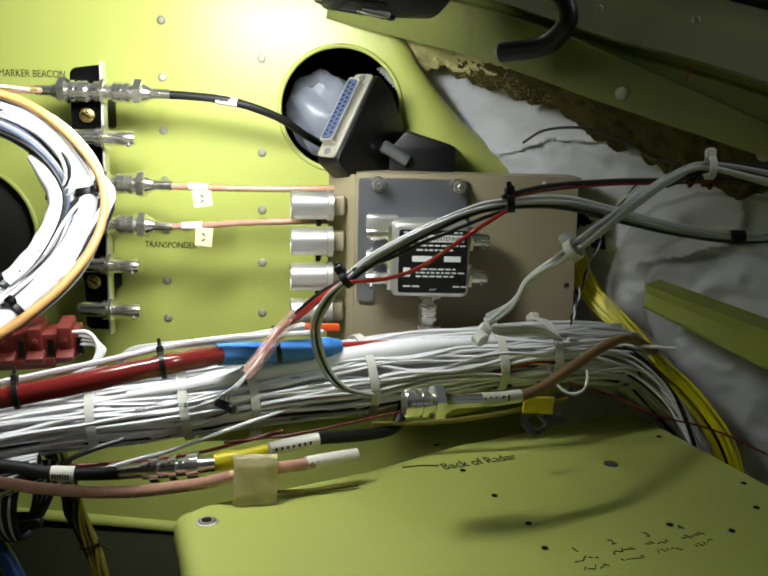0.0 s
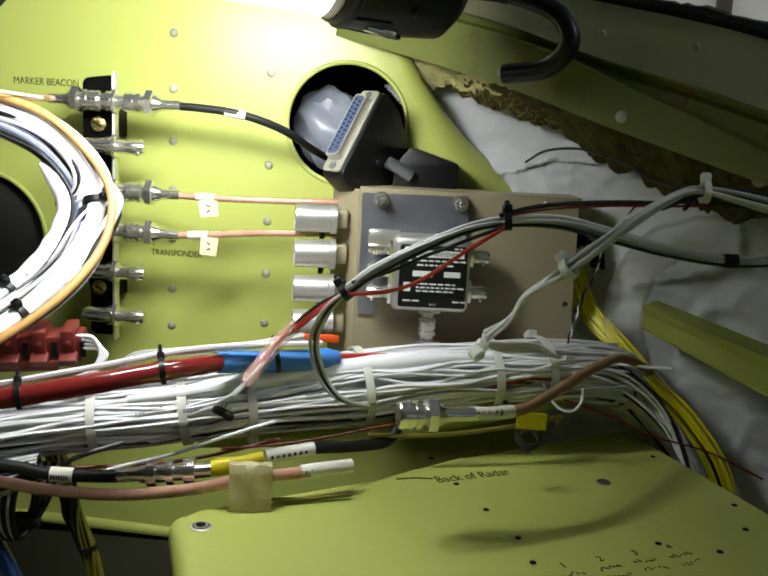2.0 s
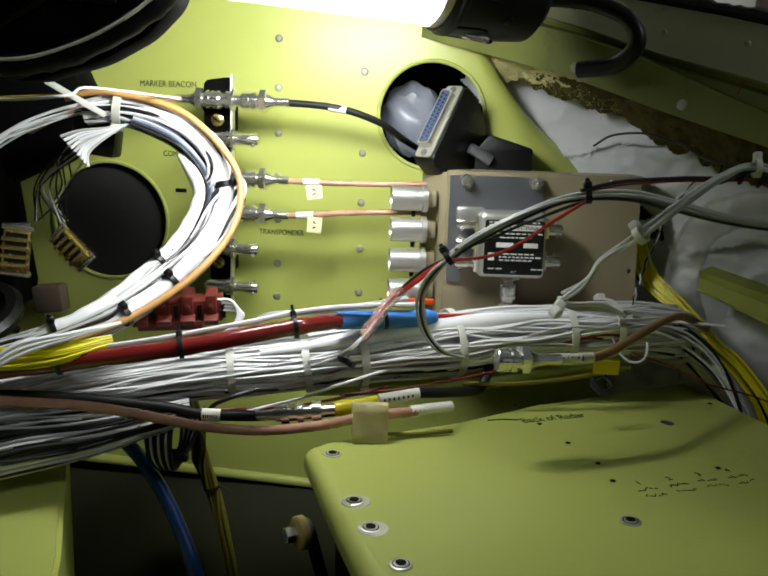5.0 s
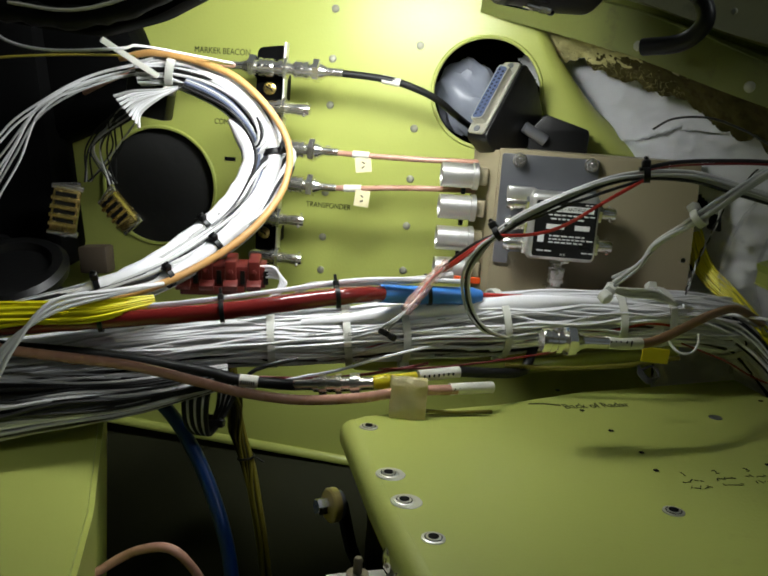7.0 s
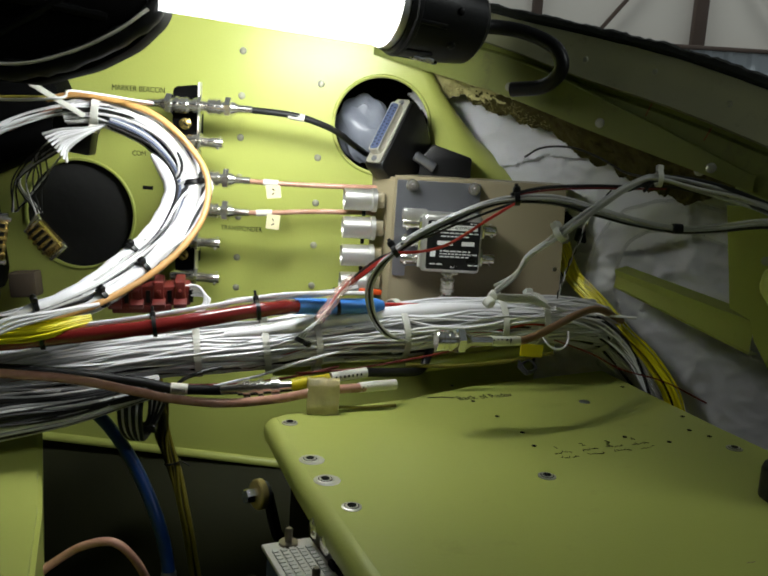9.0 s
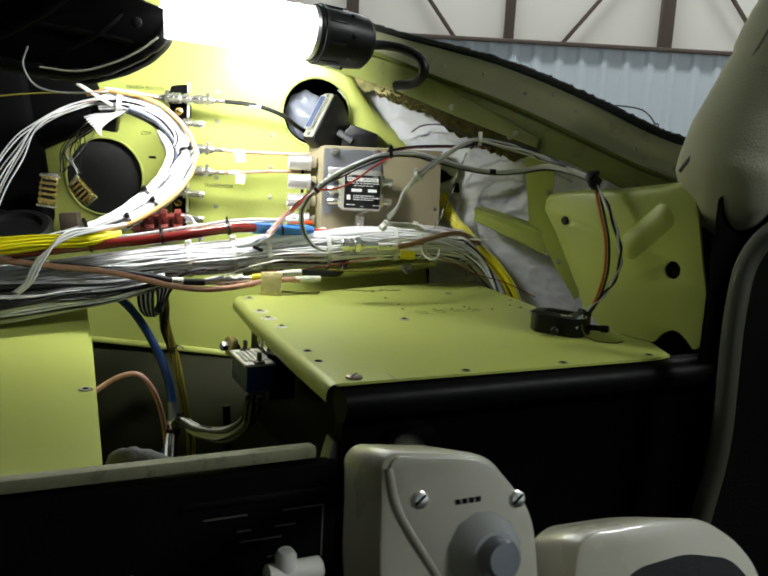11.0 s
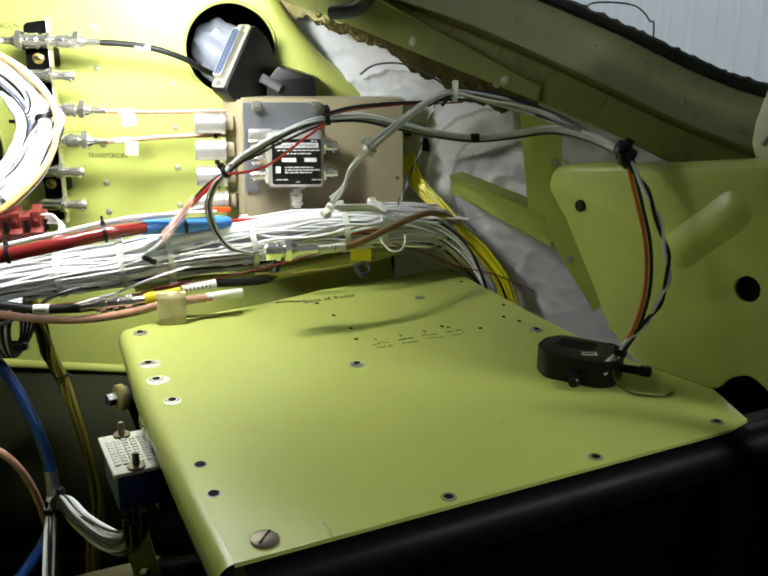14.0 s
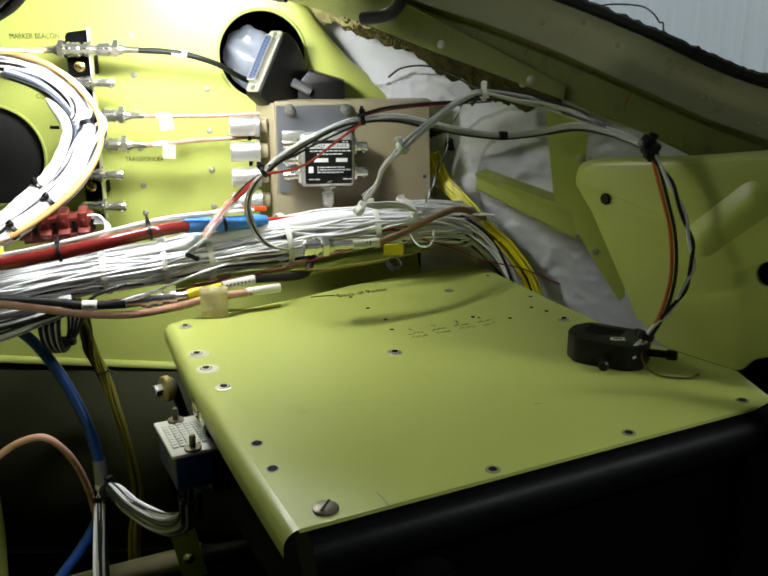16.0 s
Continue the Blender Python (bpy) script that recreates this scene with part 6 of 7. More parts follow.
# two taped runs; dark wires added between them deepen the gap's shade
C_MID = Vector((-0.275, 0.47, 1.245))
for radial, front, r_, f0, f1, ties in ((-0.0115, 0.008, 0.0055, 0.24, 0.76, (0.53, 0.70)), (0.0050, 0.011, 0.0052, 0.16, 0.66, (0.34, 0.535, 0.62))):
    ln, tg = [], []
    for i in range(int(f0 * len(C_L)), int(f1 * len(C_L))):
        t_ = (C_L[i + 1] - C_L[i - 1]).normalized()
        d_ = C_L[i] - C_MID
        d_ = (d_ - t_ * d_.dot(t_)).normalized()
        fall = max(0.0, (i / len(C_L) - 0.55) / 0.25)
        ln.append(C_L[i] + d_ * radial * (1 - 0.5 * min(1, fall)) + Vector((0, -front, 0)))
        tg.append(t_)
    part("taped_run", tube(ln, [r_ * min(1, 0.35 + min(j, len(ln) - 1 - j) / 4) * (1 + 0.06 * math.sin(j * 1.9)) for j in range(len(ln))], 12, wob=0.08), WIREWHITE, coil, "smooth white taped run of wires")
    for f in ties:
        j = min(len(ln) - 2, max(1, int(f * len(C_L)) - int(f0 * len(C_L))))
        cable_tie(coil, ln[j], tg[j], r_ * 1.08, r_ * 1.08, BLACK, 0.0034, 70, 0.004)
random.seed(64)
for k in range(9):
    ro_, fr_ = -0.0036 + random.uniform(-0.0028, 0.0028), 0.0115 + random.uniform(-0.002, 0.002)
    ln = []
    for i in range(int(0.14 * len(C_L)), int(0.80 * len(C_L))):
        t_ = (C_L[i + 1] - C_L[i - 1]).normalized()
        d_ = C_L[i] - C_MID
        d_ = (d_ - t_ * d_.dot(t_)).normalized()
        ln.append(C_L[i] + d_ * (ro_ + 0.002 * noise.noise(Vector((i * 0.12, k * 9.0, 0)))) + Vector((0, -fr_, 0)))
    part("wire", tube(ln, 0.0010, 6, caps=False), (WIREBLACK, SLATEWIRE, WIREBLACK, HARNESSGREY)[k % 4], coil)
random.seed(63)
for k in range(7):
    f = (k // 3) * 0.42 + (k % 3) * 0.09
    j1, j2, j3 = [random.uniform(-0.004, 0.004) for _ in range(3)]
    strand(coil, [(-0.236, 0.497 - 0.006 * f, 1.324 - 0.010 * f), (-0.262, 0.490, 1.322 - 0.010 * f + j1 * 0.4), (-0.296, 0.484, 1.311 - 0.010 * f + j1), (-0.326, 0.48, 1.294 - 0.014 * f + j2), (-0.350 + 0.012 * f, 0.478, 1.270 - 0.024 * f + j3), (-0.372 + 0.016 * f, 0.475, 1.240 - 0.03 * f + j1), (-0.385 + 0.012 * f, 0.470, 1.195 - 0.03 * f + j2)], 0.0008, WIREGREY if k % 3 == 2 else WIREWHITE, 7)
oc = cable("orange_coax", "orange coax cable looped round the wire coil", [(-0.275, 0.492, 1.325), (-0.245, 0.488, 1.3295), (-0.195, 0.490, 1.318), (-0.160, 0.488, 1.285), (-0.1535, 0.475, 1.255), (-0.165, 0.452, 1.228), (-0.19, 0.425, 1.205), (-0.225, 0.395, 1.188), (-0.29, 0.375, 1.172), (-0.40, 0.36, 1.15)], 0.0024, ORANGE)
cable("hanging_wire", "thin pale wire hooking up beside the glareshield", [(-0.281, 0.352, 1.362), (-0.286, 0.352, 1.346), (-0.279, 0.352, 1.331), (-0.267, 0.352, 1.324), (-0.244, 0.352, 1.322), (-0.21, 0.352, 1.325), (-0.235, 0.44, 1.331), (-0.20, 0.50, 1.327)], 0.0008, WIREWHITE, "wire")
cable("brown_wire", "thin brown wire crossing behind the coil", [(-0.55, 0.45, 1.29), (-0.42, 0.46, 1.308), (-0.33, 0.475, 1.322), (-0.26, 0.49, 1.327), (-0.213, 0.54, 1.3277)], 0.0009, WIREOLIVE, "wire")

# yellow and white wires at the left
harness("yellow_wire_strip", "flat bundle of yellow wires joining the main loom", [(-0.56, 0.33, 1.15), (-0.40, 0.345, 1.165), (-0.315, 0.358, 1.173), (-0.272, 0.366, 1.179), (-0.235, 0.376, 1.182), (-0.208, 0.394, 1.187)], [0.009, 0.009, 0.0085, 0.007, 0.006, 0.003], 26, lambda r: WIREYELLOW, 0.0009, True, WIREYELLOW, 0.8, 15, core_k=0.65, lo=0.65, hi=1.1)
wv = thing("loose_white_wires", "white wires curving down over the loom", "wires", (-0.28, 0.36, 1.15))
for k in range(3):
    d = k * 0.003
    strand(wv, [(-0.205, 0.40, 1.196), (-0.225, 0.378, 1.192 + d * 0.4), (-0.252, 0.358, 1.183 + d), (-0.275 + d, 0.348, 1.163), (-0.287 + d, 0.346, 1.140), (-0.31 + d, 0.348, 1.122)], 0.0013, WIREWHITE)

# ---- gold connectors and their wires ----
def gold_connector(name, m):
    t = thing(name, "gold-plated open multi-pin connector frame hanging on wires", "connector", tuple(m.translation), "gold connectors")
    part("body", box((0.020, 0.012, 0.034), m, 0.001), BRASS, t)
    for k in range(4):
        part("rib", box((0.022, 0.002, 0.0035), m @ pose(0, -0.0068, -0.0105 + k * 0.007), 0.0004), BRASS, t)
        part("slot", box((0.016, 0.0008, 0.0032), m @ pose(0, -0.0063, -0.007 + k * 0.007)), INK, t)
    for z in (-0.019, 0.019):
        part("ear", box((0.024, 0.006, 0.004), m @ pose(0, 0, z), 0.0008), STEEL, t)
        part("screw", lathe([(0, 0.002), (0.016, 0.002)], 8, m @ Vector((-0.008, 0, z)), m.to_3x3() @ Vector((1, 0, 0.2))), STEEL, t)
    return t


gold_connector("gold_connector", pose(-0.330, 0.520, 1.215, 5, 8, 20) @ Matrix.Scale(0.92, 4))
gold_connector("gold_connector", pose(-0.299, 0.545, 1.214, 10, -42, -10) @ Matrix.Scale(0.78, 4))
gw = thing("connector_wires", "grey wires dropping to the gold connectors", "wires", (-0.30, 0.53, 1.25))
random.seed(31)
for k in range(14):
    e = (-0.318 if k % 2 else -0.298, 0.525 + 0.001 * k, 1.236)
    strand(gw, [(-0.262 + random.uniform(-0.012, 0.012), 0.52, 1.303), (-0.285 + random.uniform(-0.012, 0.01), 0.525, 1.286), (-0.305 + random.uniform(-0.014, 0.014), 0.53, 1.262), e], 0.0007, WIREBLACK if k % 3 else WIREGREY)
part("black_plug", box((0.030, 0.020, 0.030), pose(-0.262, 0.512, 1.302, 0, 8, 5), 0.002), BLACK, gw)
tb = thing("toggle_bracket", "brown-grey bracket with dark oval cup below the coil", "bracket", (-0.32, 0.50, 1.17))
part("clip", box((0.022, 0.014, 0.020), pose(-0.303, 0.515, 1.182, 0, -6, 0), 0.002), mat("brown_bracket_paint", (0.06, 0.045, 0.03), 0.55, var=0.2), tb)
part("cup", lathe([(0, 0.040), (0.006, 0.041), (0.010, 0.037), (0.010, 0.030), (0.004, 0.028)], 28, (-0.355, 0.49, 1.168), (0.0, -0.45, 1)), BLACK, tb)
left_clutter = thing("dark_loom", "dark bundled cables and plain black blocks beside the coil", "cables", (-0.42, 0.52, 1.25))
random.seed(8)
for k in range(9):
    z = 1.16 + 0.025 * k
    strand(left_clutter, [(-0.62, 0.52, z + random.uniform(-0.02, 0.02)), (-0.5, 0.53, z + random.uniform(-0.02, 0.02)), (-0.42 + random.uniform(-0.03, 0.03), 0.54, z), (-0.375 + random.uniform(-0.02, 0.01), 0.56, z - 0.03), (-0.37, 0.59, z - 0.05)], 0.0035, RUBBER)
# Plain near-black blocks fill the dark area left of the coil.
part("dark_block", box((0.12, 0.04, 0.10), pose(-0.350, 0.575, 1.318, 0, -25, 0), 0.01), FOAM, left_clutter)
part("dark_block", box((0.30, 0.05, 0.26), pose(-0.505, 0.565, 1.27, 0, -8, 0), 0.02), FOAM, left_clutter)

# ---- coax lines along the shelf's back edge ----
bc = cable("bnc_lead", "brown coax lead with silver coax plug and handwritten tag", [(0.040, 0.399, 1.1885), (0.050, 0.402, 1.188), (0.067, 0.41, 1.1865), (0.081, 0.42, 1.188), (0.103, 0.45, 1.191), (0.125, 0.48, 1.194), (0.145, 0.505, 1.193), (0.17, 0.53, 1.18)], 0.0028, BROWN)
bnc_plug(bc, (0.014, 0.3905, 1.1885), (1, 0.25, -0.01), tail=0.016)
sleeve(bc, [(0.048, 0.4015, 1.188), (0.058, 0.405, 1.1872), (0.070, 0.412, 1.1868)], 0.0033, PAPER, "cream handwritten sleeve", "tag_sleeve")
for k in range(5):
    part("ink_bar", box((0.0007, 0.0004, 0.0030), pose(0.052 + k * 0.003, 0.3997 + k * 0.0012, 1.188, 0, 25 - 20 * (k % 3), 20)), INK, bc)
tag_flag(bc, (0.083, 0.432, 1.1755), 0.016, 0.009, YELLOWSLEEVE, 3, "yellow_tag", 0)
kc = thing("black_coax_line", "black coax line with inline coax joint and yellow collar", "cable", (-0.1, 0.417, 1.14))
part("jacket", tube(crom([(-0.30, 0.375, 1.155), (-0.24, 0.395, 1.150), (-0.186, 0.408, 1.143), (-0.161, 0.41, 1.139), (-0.140, 0.413, 1.138), (-0.127, 0.415, 1.138)], 8), 0.0034, 10), RUBBER, kc)
part("printed_sleeve", tube(crom([(-0.160, 0.4098, 1.139), (-0.149, 0.4115, 1.1383)], 4), 0.0039, 12), PAPER, kc, "white printed sleeve")
kb = lathe([(0, 0.0034), (0.012, 0.0034), (0.0122, 0.0045), (0.016, 0.0045), (0.0162, 0.0066), (0.021, 0.0066), (0.0212, 0.0048), (0.026, 0.0048), (0.0262, 0.0064), (0.030, 0.0064), (0.0302, 0.0045), (0.035, 0.0045), (0.0352, 0.0068), (0.041, 0.0068), (0.0412, 0.004), (0.049, 0.0038)], 18, (-0.128, 0.415, 1.138), (1, 0.05, 0.12))
part("coax_joint", kb, STEEL, kc)
part("yellow_collar", tube(crom([(-0.080, 0.4185, 1.144), (-0.070, 0.4215, 1.1455), (-0.055, 0.428, 1.1478)], 5), [0.0040, 0.0044, 0.0046, 0.0046, 0.0044, 0.0040, 0.0036, 0.0034, 0.0033, 0.0033, 0.0032], 12), YELLOWSLEEVE, kc)
part("printed_sleeve", tube(crom([(-0.054, 0.4285, 1.148), (-0.030, 0.44, 1.150)], 5), 0.0036, 12), PAPER, kc, "white printed sleeve")
part("jacket", tube(crom([(-0.031, 0.44, 1.150), (-0.007, 0.455, 1.147), (0.009, 0.47, 1.1455), (0.014, 0.478, 1.153), (0.020, 0.50, 1.17)], 7), 0.0033, 10), RUBBER, kc)
for k in range(7):
    part("ink_bar", box((0.0010, 0.0004, 0.0017), pose(-0.050 + k * 0.0028, 0.4262 + k * 0.0013, 1.1487 + k * 0.0002, 0, 0, 25)), INK, kc)
    part("ink_bar", box((0.0006, 0.0004, 0.0024), pose(-0.158 + k * 0.0013, 0.4060, 1.1390, 0, 0, 5)), INK, kc)
cc = cable("copper_coax_line", "copper-tinted coax line with folded masking tape tag", [(-0.40, 0.355, 1.165), (-0.28, 0.37, 1.155), (-0.22, 0.385, 1.149), (-0.179, 0.395, 1.140), (-0.157, 0.40, 1.135), (-0.123, 0.405, 1.1325), (-0.087, 0.405, 1.138), (-0.066, 0.404, 1.144), (-0.049, 0.41, 1.1455), (-0.030, 0.42, 1.145)], 0.0031, COPPER)
tg = bmesh.new()
rows = []
for i in range(15):
    u = -0.0105 + 0.021 * i / 14
    row = []
    for j in range(27):
        g = j / 26
        # up the front, over the cable and down the back
        if g < 0.42:
            y_, z_ = -0.0042, -0.0165 + 0.0205 * g / 0.42
        elif g < 0.58:
            a_ = math.pi * (g - 0.42) / 0.16
            y_, z_ = -0.0042 * math.cos(a_), 0.0040 + 0.0038 * math.sin(a_)
        else:
            y_, z_ = 0.0042 - 0.005 * (g - 0.58), 0.0040 - 0.0195 * (g - 0.58) / 0.42
        w_ = Vector((u * 200, g * 9, 2.0))
        row.append(tg.verts.new((u + 0.0006 * noise.noise(w_ + Vector((9, 0, 0))), y_ + 0.0011 * noise.noise(w_ * 0.6), z_ + 0.0007 * noise.noise(w_ * 1.1))))
    rows.append(row)
for r1, r2 in zip(rows, rows[1:]):
    for j in range(26):
        tg.faces.new((r1[j], r2[j], r2[j + 1], r1[j + 1]))
bmesh.ops.solidify(tg, geom=tg.faces[:], thickness=0.0004)
bmesh.ops.transform(tg, matrix=pose(-0.0572, 0.4055, 1.1465, -6, 1, 10), verts=tg.verts)
part("tape_tag", tg, TAPE, cc, "folded wrinkled masking tape tag")
sleeve(cc, [(-0.034, 0.4185, 1.1452), (-0.020, 0.426, 1.1452), (-0.009, 0.432, 1.145)], 0.0036, PAPER, "cream handwritten sleeve", "tag_sleeve")
for k in range(6):
    part("ink_bar", box((0.0006, 0.0004, 0.0028), pose(-0.031 + k * 0.0030, 0.4163 + k * 0.0018, 1.1455, 0, 30 - 25 * (k % 3), 30)), INK, cc)
strand(cc, [(-0.048, 0.409, 1.1335), (-0.03, 0.415, 1.1325), (-0.008, 0.424, 1.1325)], 0.0012, WIREOLIVE)
gl2 = cable("green_sleeved_line", "yellow-green painted tube behind the loom", [(-0.10, 0.47, 1.139), (-0.05, 0.475, 1.141), (0.0, 0.487, 1.142), (0.05, 0.51, 1.146), (0.12, 0.55, 1.15)], 0.005, LIME, "tube")
# tied scraps on the shelf's back edge
sc = thing("tie_scrap", "dark tied wire scrap hanging at the shelf's back edge", "wires", (0.085, 0.45, 1.16))
for k in range(4):
    strand(sc, [(0.078, 0.452, 1.158 + k * 0.0015), (0.084, 0.446, 1.154 + k * 0.001), (0.090, 0.447, 1.159), (0.086, 0.452, 1.163), (0.079, 0.45, 1.160)], 0.0008, WIREBLACK)

# ---- open bay below the loom ----
bh = thing("blue_hose", "blue rubber hose curving down with a clear splice", "hose", (-0.16, 0.40, 1.0))
HP = [(-0.27, 0.44, 1.135), (-0.234, 0.432, 1.120), (-0.211, 0.43, 1.104), (-0.188, 0.42, 1.079), (-0.167, 0.405, 1.047), (-0.157, 0.398, 1.015), (-0.1545, 0.393, 0.985), (-0.158, 0.385, 0.965), (-0.175, 0.36, 0.940), (-0.21, 0.32, 0.905)]
part("hose", tube(crom(HP, 8), 0.0046, 12), BLUEHOSE, bh)
part("splice", tube(crom([(-0.1562, 0.397, 1.012), (-0.1542, 0.393, 0.992)], 4), 0.0052, 12), DARKALU, bh, "grey splice sleeve")
part("splice_band", tube(crom([(-0.1543, 0.3932, 0.993), (-0.1542, 0.3925, 0.989)], 3), 0.0055, 12), WIREWHITE, bh, "white band")
harness("olive_wire_bundle", "olive and yellow wires hanging into the bay", [(-0.196, 0.49, 1.125), (-0.193, 0.505, 1.092), (-0.196, 0.522, 1.064), (-0.188, 0.529, 1.032), (-0.178, 0.527, 0.995), (-0.167, 0.518, 0.956), (-0.157, 0.50, 0.915), (-0.161, 0.48, 0.86), (-0.165, 0.46, 0.60)], [0.005, 0.0055, 0.0055, 0.005, 0.004, 0.0042, 0.005, 0.005, 0.005], 12, lambda r: WIREOLIVE if r.random() < 0.7 else WIREBLACK if r.random() < 0.6 else WIREYELLOW, 0.0010, True, WIREBLACK, 1.0, 22, core_k=0.7)
olive_tie = thing("wire_tie", "thin cord tied round the olive wires", "tie", (-0.1885, 0.528, 1.036))
part("knot", band((-0.1885, 0.528, 1.036), (0.2, 0.0, -1), 0.0062, 0.0062, 0.0016, 0.0008, up=(0, 1, 0)), WIREBLACK, olive_tie)
part("tail", tube(crom([(-0.184, 0.523, 1.036), (-0.179, 0.520, 1.040), (-0.172, 0.520, 1.037)], 5), 0.0006, 6), WIREBLACK, olive_tie)
cable("copper_coax_loop", "pink copper coax loop in the open bay", [(-0.25, 0.345, 1.012), (-0.217, 0.36, 1.037), (-0.197, 0.36, 1.049), (-0.179, 0.36, 1.050), (-0.166, 0.37, 1.026), (-0.160, 0.38, 0.991), (-0.158, 0.39, 0.94)], 0.0028, COPPER)
bw, *_ = harness("bay_wire_bundle", "white and grey wires tied to the blue hose", [(-0.048, 0.232, 1.075), (-0.055, 0.25, 1.048), (-0.080, 0.29, 1.020), (-0.115, 0.34, 1.003), (-0.140, 0.375, 0.998), (-0.152, 0.385, 0.985), (-0.150, 0.36, 0.95), (-0.145, 0.33, 0.90)], [0.006, 0.0065, 0.007, 0.006, 0.005, 0.0048, 0.005, 0.006], 22, grey_black, 0.0011, True, WIREGREY, 1.0, 33)
cable_tie(bw, (-0.142, 0.377, 0.9975), (0.7, -0.6, 0.2), 0.0062, 0.0062, BLACK, 0.004, 90)
cable_tie(bw, (-0.155, 0.388, 0.985), (0.1, 0.1, 1), 0.0085, 0.0085, BLACK, 0.004, 180)
# blue connector with white perforated top
mc = basis((-0.0525, 0.248, 1.106), (-0.42, 0.90, 0), (0, 0, 1)) @ Matrix.Scale(0.80, 4)
con = thing("blue_rack_connector", "blue rack connector with white perforated top beside the shelf", "connector", (-0.05, 0.247, 1.06))
part("body", box((0.056, 0.028, 0.028), mc @ pose(0, 0, -0.016), 0.002), BLUEPLASTIC, con)
part("top_plate", box((0.062, 0.033, 0.003), mc, 0.0008), PAPER, con, "white perforated top plate")
cells = bmesh.new()
for i in range(9):
    for j in range(5):
        box((0.0034, 0.0038, 0.0016), mc @ pose(-0.018 + i * 0.0045, -0.011 + j * 0.0055, 0.0020), 0, 1, cells)
o = part("contact_cell", cells, NYLON, con)
o["kind"] = "stuff"
for x in (-0.026, 0.026):
    part("stud", lathe([(0, 0.0050), (0.0015, 0.0050), (0.0017, 0.0020), (0.008, 0.0020), (0.009, 0.0014)], 12, mc @ Vector((x, 0, 0.0015)), (0, 0, 1)), OLDSTEEL, con, "dark steel stud")
part("side_bracket", box((0.044, 0.002, 0.030), mc @ pose(0.008, -0.0190, 0.009, 0, 6, 0), 0.0008), ALU, con, "bare aluminium side bracket")
for x in (-0.002, 0.020):
    part("bracket_screw", lathe([(0, 0.0055), (0.003, 0.0055), (0.0045, 0.003)], 14, mc @ Vector((x, -0.0178, 0.013)), mc.to_3x3() @ Vector((0, 1, 0))), STEEL, con)
part("clamp", box((0.012, 0.030, 0.05), mc @ pose(-0.01, -0.030, -0.02), 0.002), BLACK, con)
bo = thing("hinge_bolt", "gold washer and bolt at the shelf's rear corner", "bolt", (-0.097, 0.385, 1.078))
hx = Vector((-0.80, -0.60, 0.05)).normalized()
hc = Vector((-0.0925, 0.385, 1.079))
part("washer", lathe([(0, 0.0100), (0.004, 0.0100), (0.005, 0.0090), (0.0052, 0.006)], 28, hc, hx), mat("dull_gold_plate", (0.62, 0.50, 0.18), 0.32, 0.5, var=0.15, vscale=120), bo)
part("bolt_head", lathe([(0, 0.0050), (0.006, 0.0050), (0.007, 0.0044)], 6, hc + hx * 0.0053, hx), STEEL, bo)
part("backing_washer", lathe([(0, 0.008), (0.003, 0.008)], 24, hc - hx * 0.0032, hx), DARKALU, bo)
part("arm", tube([hc - hx * 0.004, hc - hx * 0.004 + Vector((0.006, 0.006, -0.03)), hc - hx * 0.004 + Vector((0.02, 0.01, -0.06))], 0.004, 8), BLACK_PAINT, bo)
cl = thing("cable_clamp_rod", "green painted clamp strap on a worn tan cross tube", "rod", (-0.09, 0.407, 0.90))
part("cross_tube", tube([Vector((-0.34, 0.402, 0.853)), Vector((-0.202, 0.404, 0.887)), Vector((-0.095, 0.412, 0.910))], 0.0092, 18), TAN, cl, "worn tan cross tube")
# Same tube, near-black beyond the clamp.
part("cross_tube", tube([Vector((-0.095, 0.412, 0.910)), Vector((-0.023, 0.412, 0.918)), Vector((0.08, 0.415, 0.928))], 0.0092, 18), BLACK_PAINT, cl, "near-black stretch of the cross tube past the clamp")
part("clamp_plate", box((0.021, 0.003, 0.062), pose(-0.0915, 0.4005, 0.926, 8, -8, 5), 0.0012), LIME_DULL, cl)
part("clamp_band", tube([Vector((-0.102, 0.411, 0.9085)), Vector((-0.082, 0.413, 0.9115))], 0.0108, 18), LIME_DULL, cl)
part("rod", tube([Vector((-0.097, 0.404, 0.955)), Vector((-0.100, 0.40, 1.01))], 0.0042, 10), BLACK_PAINT, cl)
part("screw", lathe([(0, 0.0052), (0.003, 0.0050), (0.0042, 0.0032)], 6, (-0.090, 0.3985, 0.919), (0, -1, 0.15)), STEEL, cl)
br = thing("grey_braided_hose", "grey braided hose curling behind the lower panel", "hose", (-0.1, 0.1, 1.07))
part("hose", tube(crom([(-0.135, 0.13, 1.043), (-0.128, 0.115, 1.063), (-0.112, 0.105, 1.071), (-0.092, 0.105, 1.067), (-0.075, 0.115, 1.053), (-0.06, 0.12, 1.028)], 8), 0.0055, 12, wob=0.3), mat("grey_braid", (0.20, 0.20, 0.19), 0.7, var=0.3, vscale=300, bump=0.9, bscale=500), br)

# ---- control column, yokes, knob ----
col = thing("control_column", "dark polished control column tube", "control column", pan(0.062, -0.05, 1.06))
part("tube", lathe([(0, 0.0165), (0.30, 0.0165)], 24, pan(0.066, 0.02, 1.075), (0.38, -0.85, -0.34)), mat("dark_polished_tube", (0.05, 0.05, 0.05), 0.25, 0.8), col)
part("collar", lathe([(0, 0.024), (0.010, 0.024), (0.012, 0.020)], 24, pan(0.064, 0.0, 1.077), (0.38, -0.85, -0.34)), BLACK_PAINT, col)


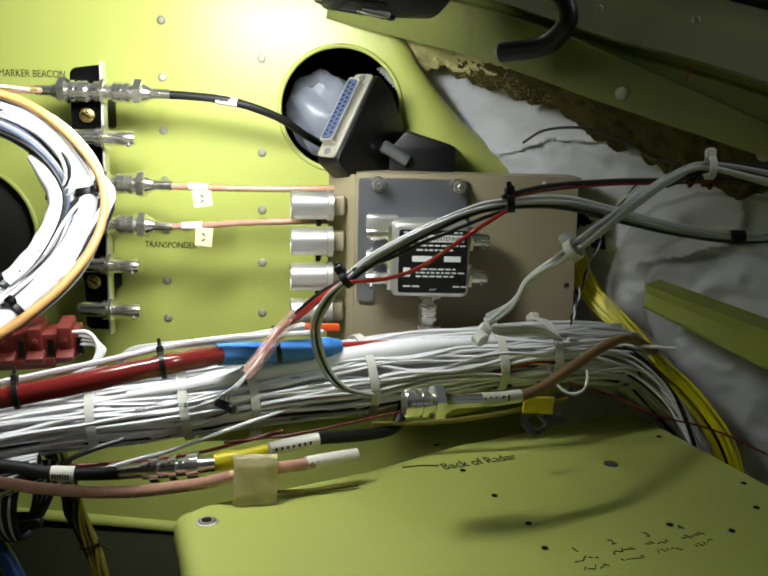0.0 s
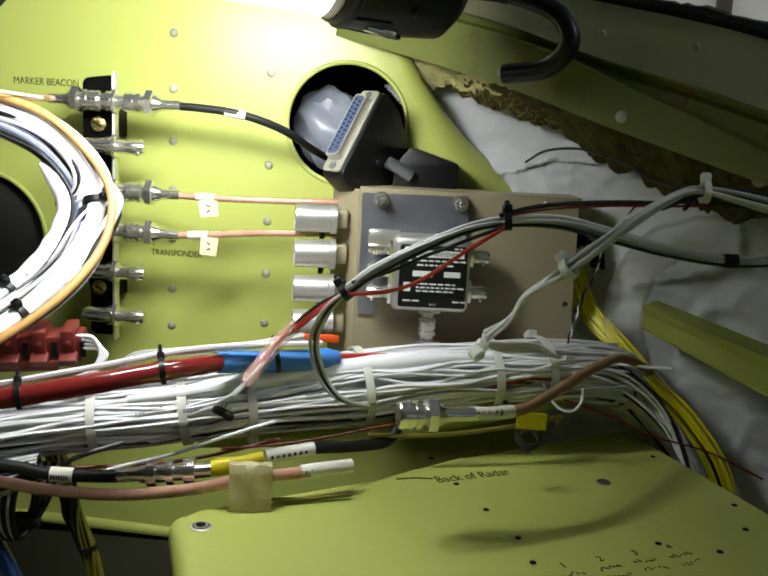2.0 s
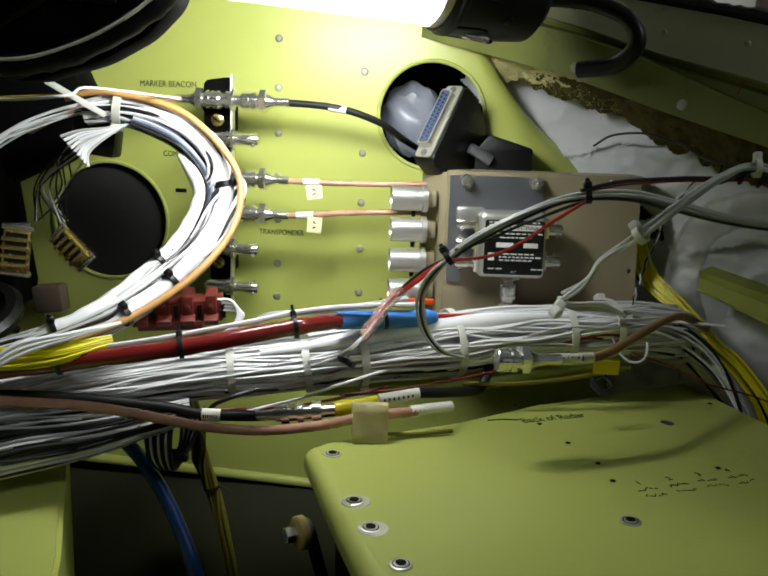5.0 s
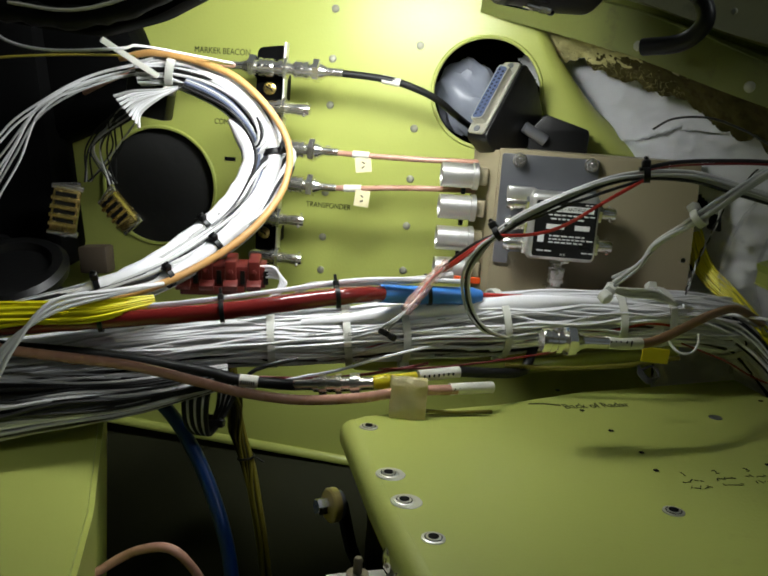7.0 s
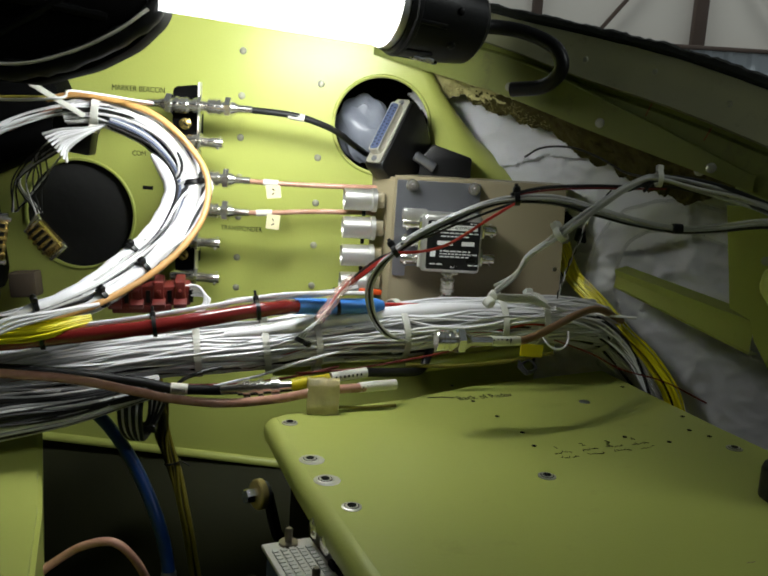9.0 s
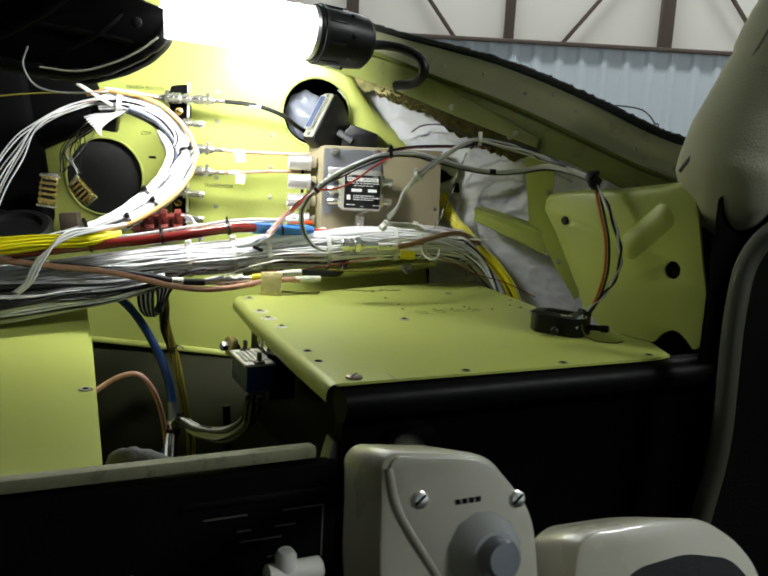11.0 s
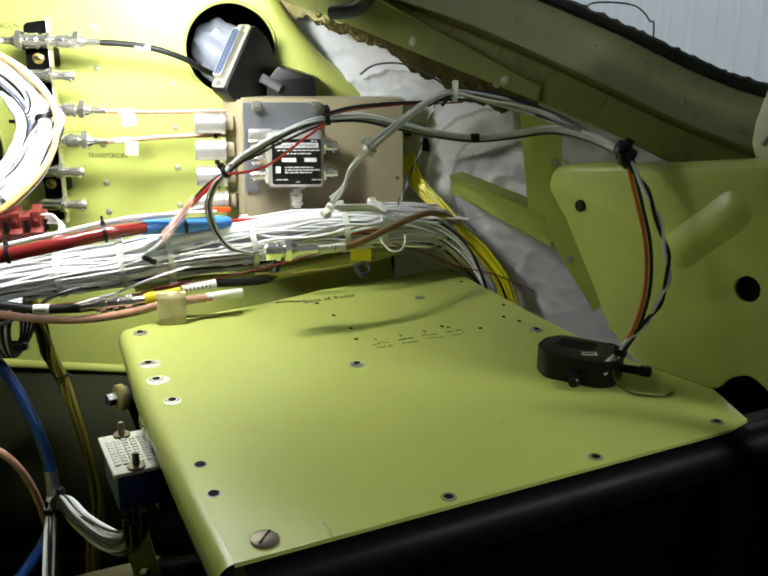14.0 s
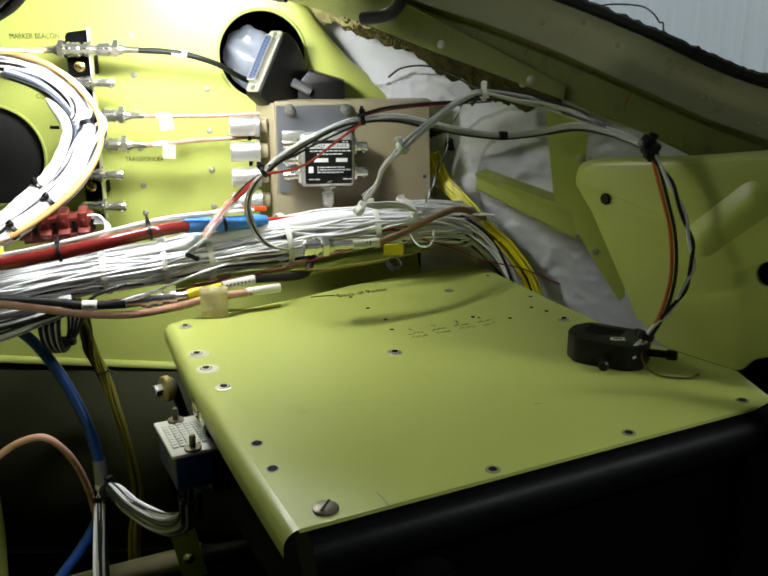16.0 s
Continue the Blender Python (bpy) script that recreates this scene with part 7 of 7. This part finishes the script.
# the yokes stand well aft of the panel
AFT = Matrix.Translation((0.048, -0.454, 1.302)) @ Matrix.Scale(0.48, 4) @ Matrix.Translation((-0.048, 0.454, -1.302))


def yoke(name, label, out, m, depth):
    t = thing(name, label, "yoke", tuple(m.translation))
    part("body", slab(round_poly(out, 0.016, 6), m, depth, (), 0.004), CREAM, t)
    return t


yk = yoke("control_yoke", "cream plastic control yoke hub with clear knob and screws", [(-0.014, -0.115), (-0.0157, -0.0323), (-0.0125, -0.0050), (-0.0105, 0.0240), (-0.0050, 0.0275), (0.0436, 0.0215), (0.0560, 0.0165), (0.0815, -0.0155), (0.081, -0.115)], AFT @ basis(pan(0.0, -0.125, 1.095), (0.910, 0.416, 0), (0.40, -0.87, 0.28)), 0.05)
mk = AFT @ basis(pan(0.0, -0.125, 1.095), (0.910, 0.416, 0), (0.40, -0.87, 0.28))
part("face_plate", slab(round_poly([(0.052, -0.115), (0.040, -0.08), (0.0185, -0.0415), (-0.0035, -0.0026), (-0.0085, 0.0235), (-0.0035, 0.0268), (0.0430, 0.0210), (0.0550, 0.0158), (0.0800, -0.0160), (0.0795, -0.115)], 0.008, 6), mk @ Matrix.Translation((0, 0, 0.0045)), 0.006, (), 0.0018), CREAM, yk, "cream face plate with a raised edge")
part("column_stub", tube([mk @ Vector((0.035, -0.05, -0.03)), Vector(pan(0.064, 0.0, 1.077))], 0.013, 16), BLACK_PAINT, yk, "dark column stub")
for x, z in ((0.0071, 0.0030), (0.0717, -0.0048)):
    part("screw", lathe([(0, 0.0025), (0.0005, 0.0024), (0.0008, 0.0016)], 18, mk @ Vector((x, z, 0.0062)), mk.to_3x3() @ Vector((0, 0, 1))), STEEL, yk)
    part("screw_slot", box((0.008, 0.0012, 0.0006), mk @ pose(x, z, 0.0083, 0, 0, 35)), INK, yk)
for k in range(4):
    part("legend_bar", box((0.0035, 0.003, 0.0003), mk @ pose(0.0315 + k * 0.0045, -0.0015, 0.0065)), INK, yk)
part("knob_skirt", lathe([(0, 0.0118), (0.0015, 0.0113), (0.0048, 0.0087), (0.0062, 0.0072)], 12, mk @ Vector((0.047, -0.033, 0.0062)), mk.to_3x3() @ Vector((0, 0, 1))), FROST, yk, "clear faceted knob skirt")
part("knob", lathe([(0, 0.0065), (0.0077, 0.0055), (0.0086, 0.0046)], 18, mk @ Vector((0.047, -0.033, 0.010)), mk.to_3x3() @ Vector((0, 0, 1))), DARKALU, yk)
part("side_rim", tube(crom([mk @ Vector((x, z, 0.0035)) for x, z in ((0.050, -0.115), (0.0385, -0.08), (0.0170, -0.0415), (-0.0048, -0.0026), (-0.0095, 0.0225))], 5), 0.0015, 10), CREAM, yk)
mg = AFT @ basis(pan(0.006, -0.125, 1.026), (0.910, 0.416, 0), (0.30, -0.87, 0.40))
yg = yoke("yoke_grip", "cream plastic yoke grip with dark underside", [(0.118, -0.075), (0.122, 0.0000), (0.130, 0.0190), (0.142, 0.0245), (0.1963, 0.0235), (0.235, 0.0184), (0.2586, 0.0015), (0.2726, -0.0174), (0.280, -0.075)], mg, 0.05)
part("dark_insert", slab(round_poly([(0.145, -0.075), (0.150, -0.012), (0.1691, -0.0008), (0.2128, 0.0019), (0.2515, -0.0074), (0.267, -0.026), (0.274, -0.075)], 0.010), mg @ Matrix.Translation((0, 0, 0.0050)), 0.004), BLACK, yg)
kn = thing("pull_knob", "white plastic T-shaped pull knob on the lower panel", "knob", pan(-0.03, -0.02, 1.0))
KNOB = mat("white_knob_plastic", (0.80, 0.78, 0.72), 0.3, coat=0.4)
part("crossbar", lathe([(0, 0.006), (0.002, 0.0085), (0.038, 0.0085), (0.040, 0.006)], 18, pan(-0.050, -0.03, 1.009), (0.91, 0.416, 0.0)), KNOB, kn)
part("boss", lathe([(0, 0.0075), (0.012, 0.0075), (0.016, 0.005)], 16, pan(-0.036, -0.03, 1.011), (0, -0.1, 1)), KNOB, kn)
part("shaft", lathe([(0, 0.004), (0.03, 0.004)], 12, pan(-0.031, 0.0, 1.009), (0.4, -0.9, 0)), STEEL, kn)

# thin hoop standing outside the windscreen
hp = thing("outside_hoop", "thin dark metal hoop standing outside the windscreen", "hoop", (0.80, 2.0, 0.9))
part("hoop", tube(crom([(0.655, 2.0, 1.38), (0.668, 2.0, 1.405), (0.70, 2.0, 1.412), (0.76, 2.0, 1.410), (0.795, 2.0, 1.400), (0.825, 2.0, 1.37), (0.84, 2.0, 1.32), (0.84, 2.0, 0.9), (0.84, 2.0, -1.0)], 6), 0.0022, 8), BLACK, hp)
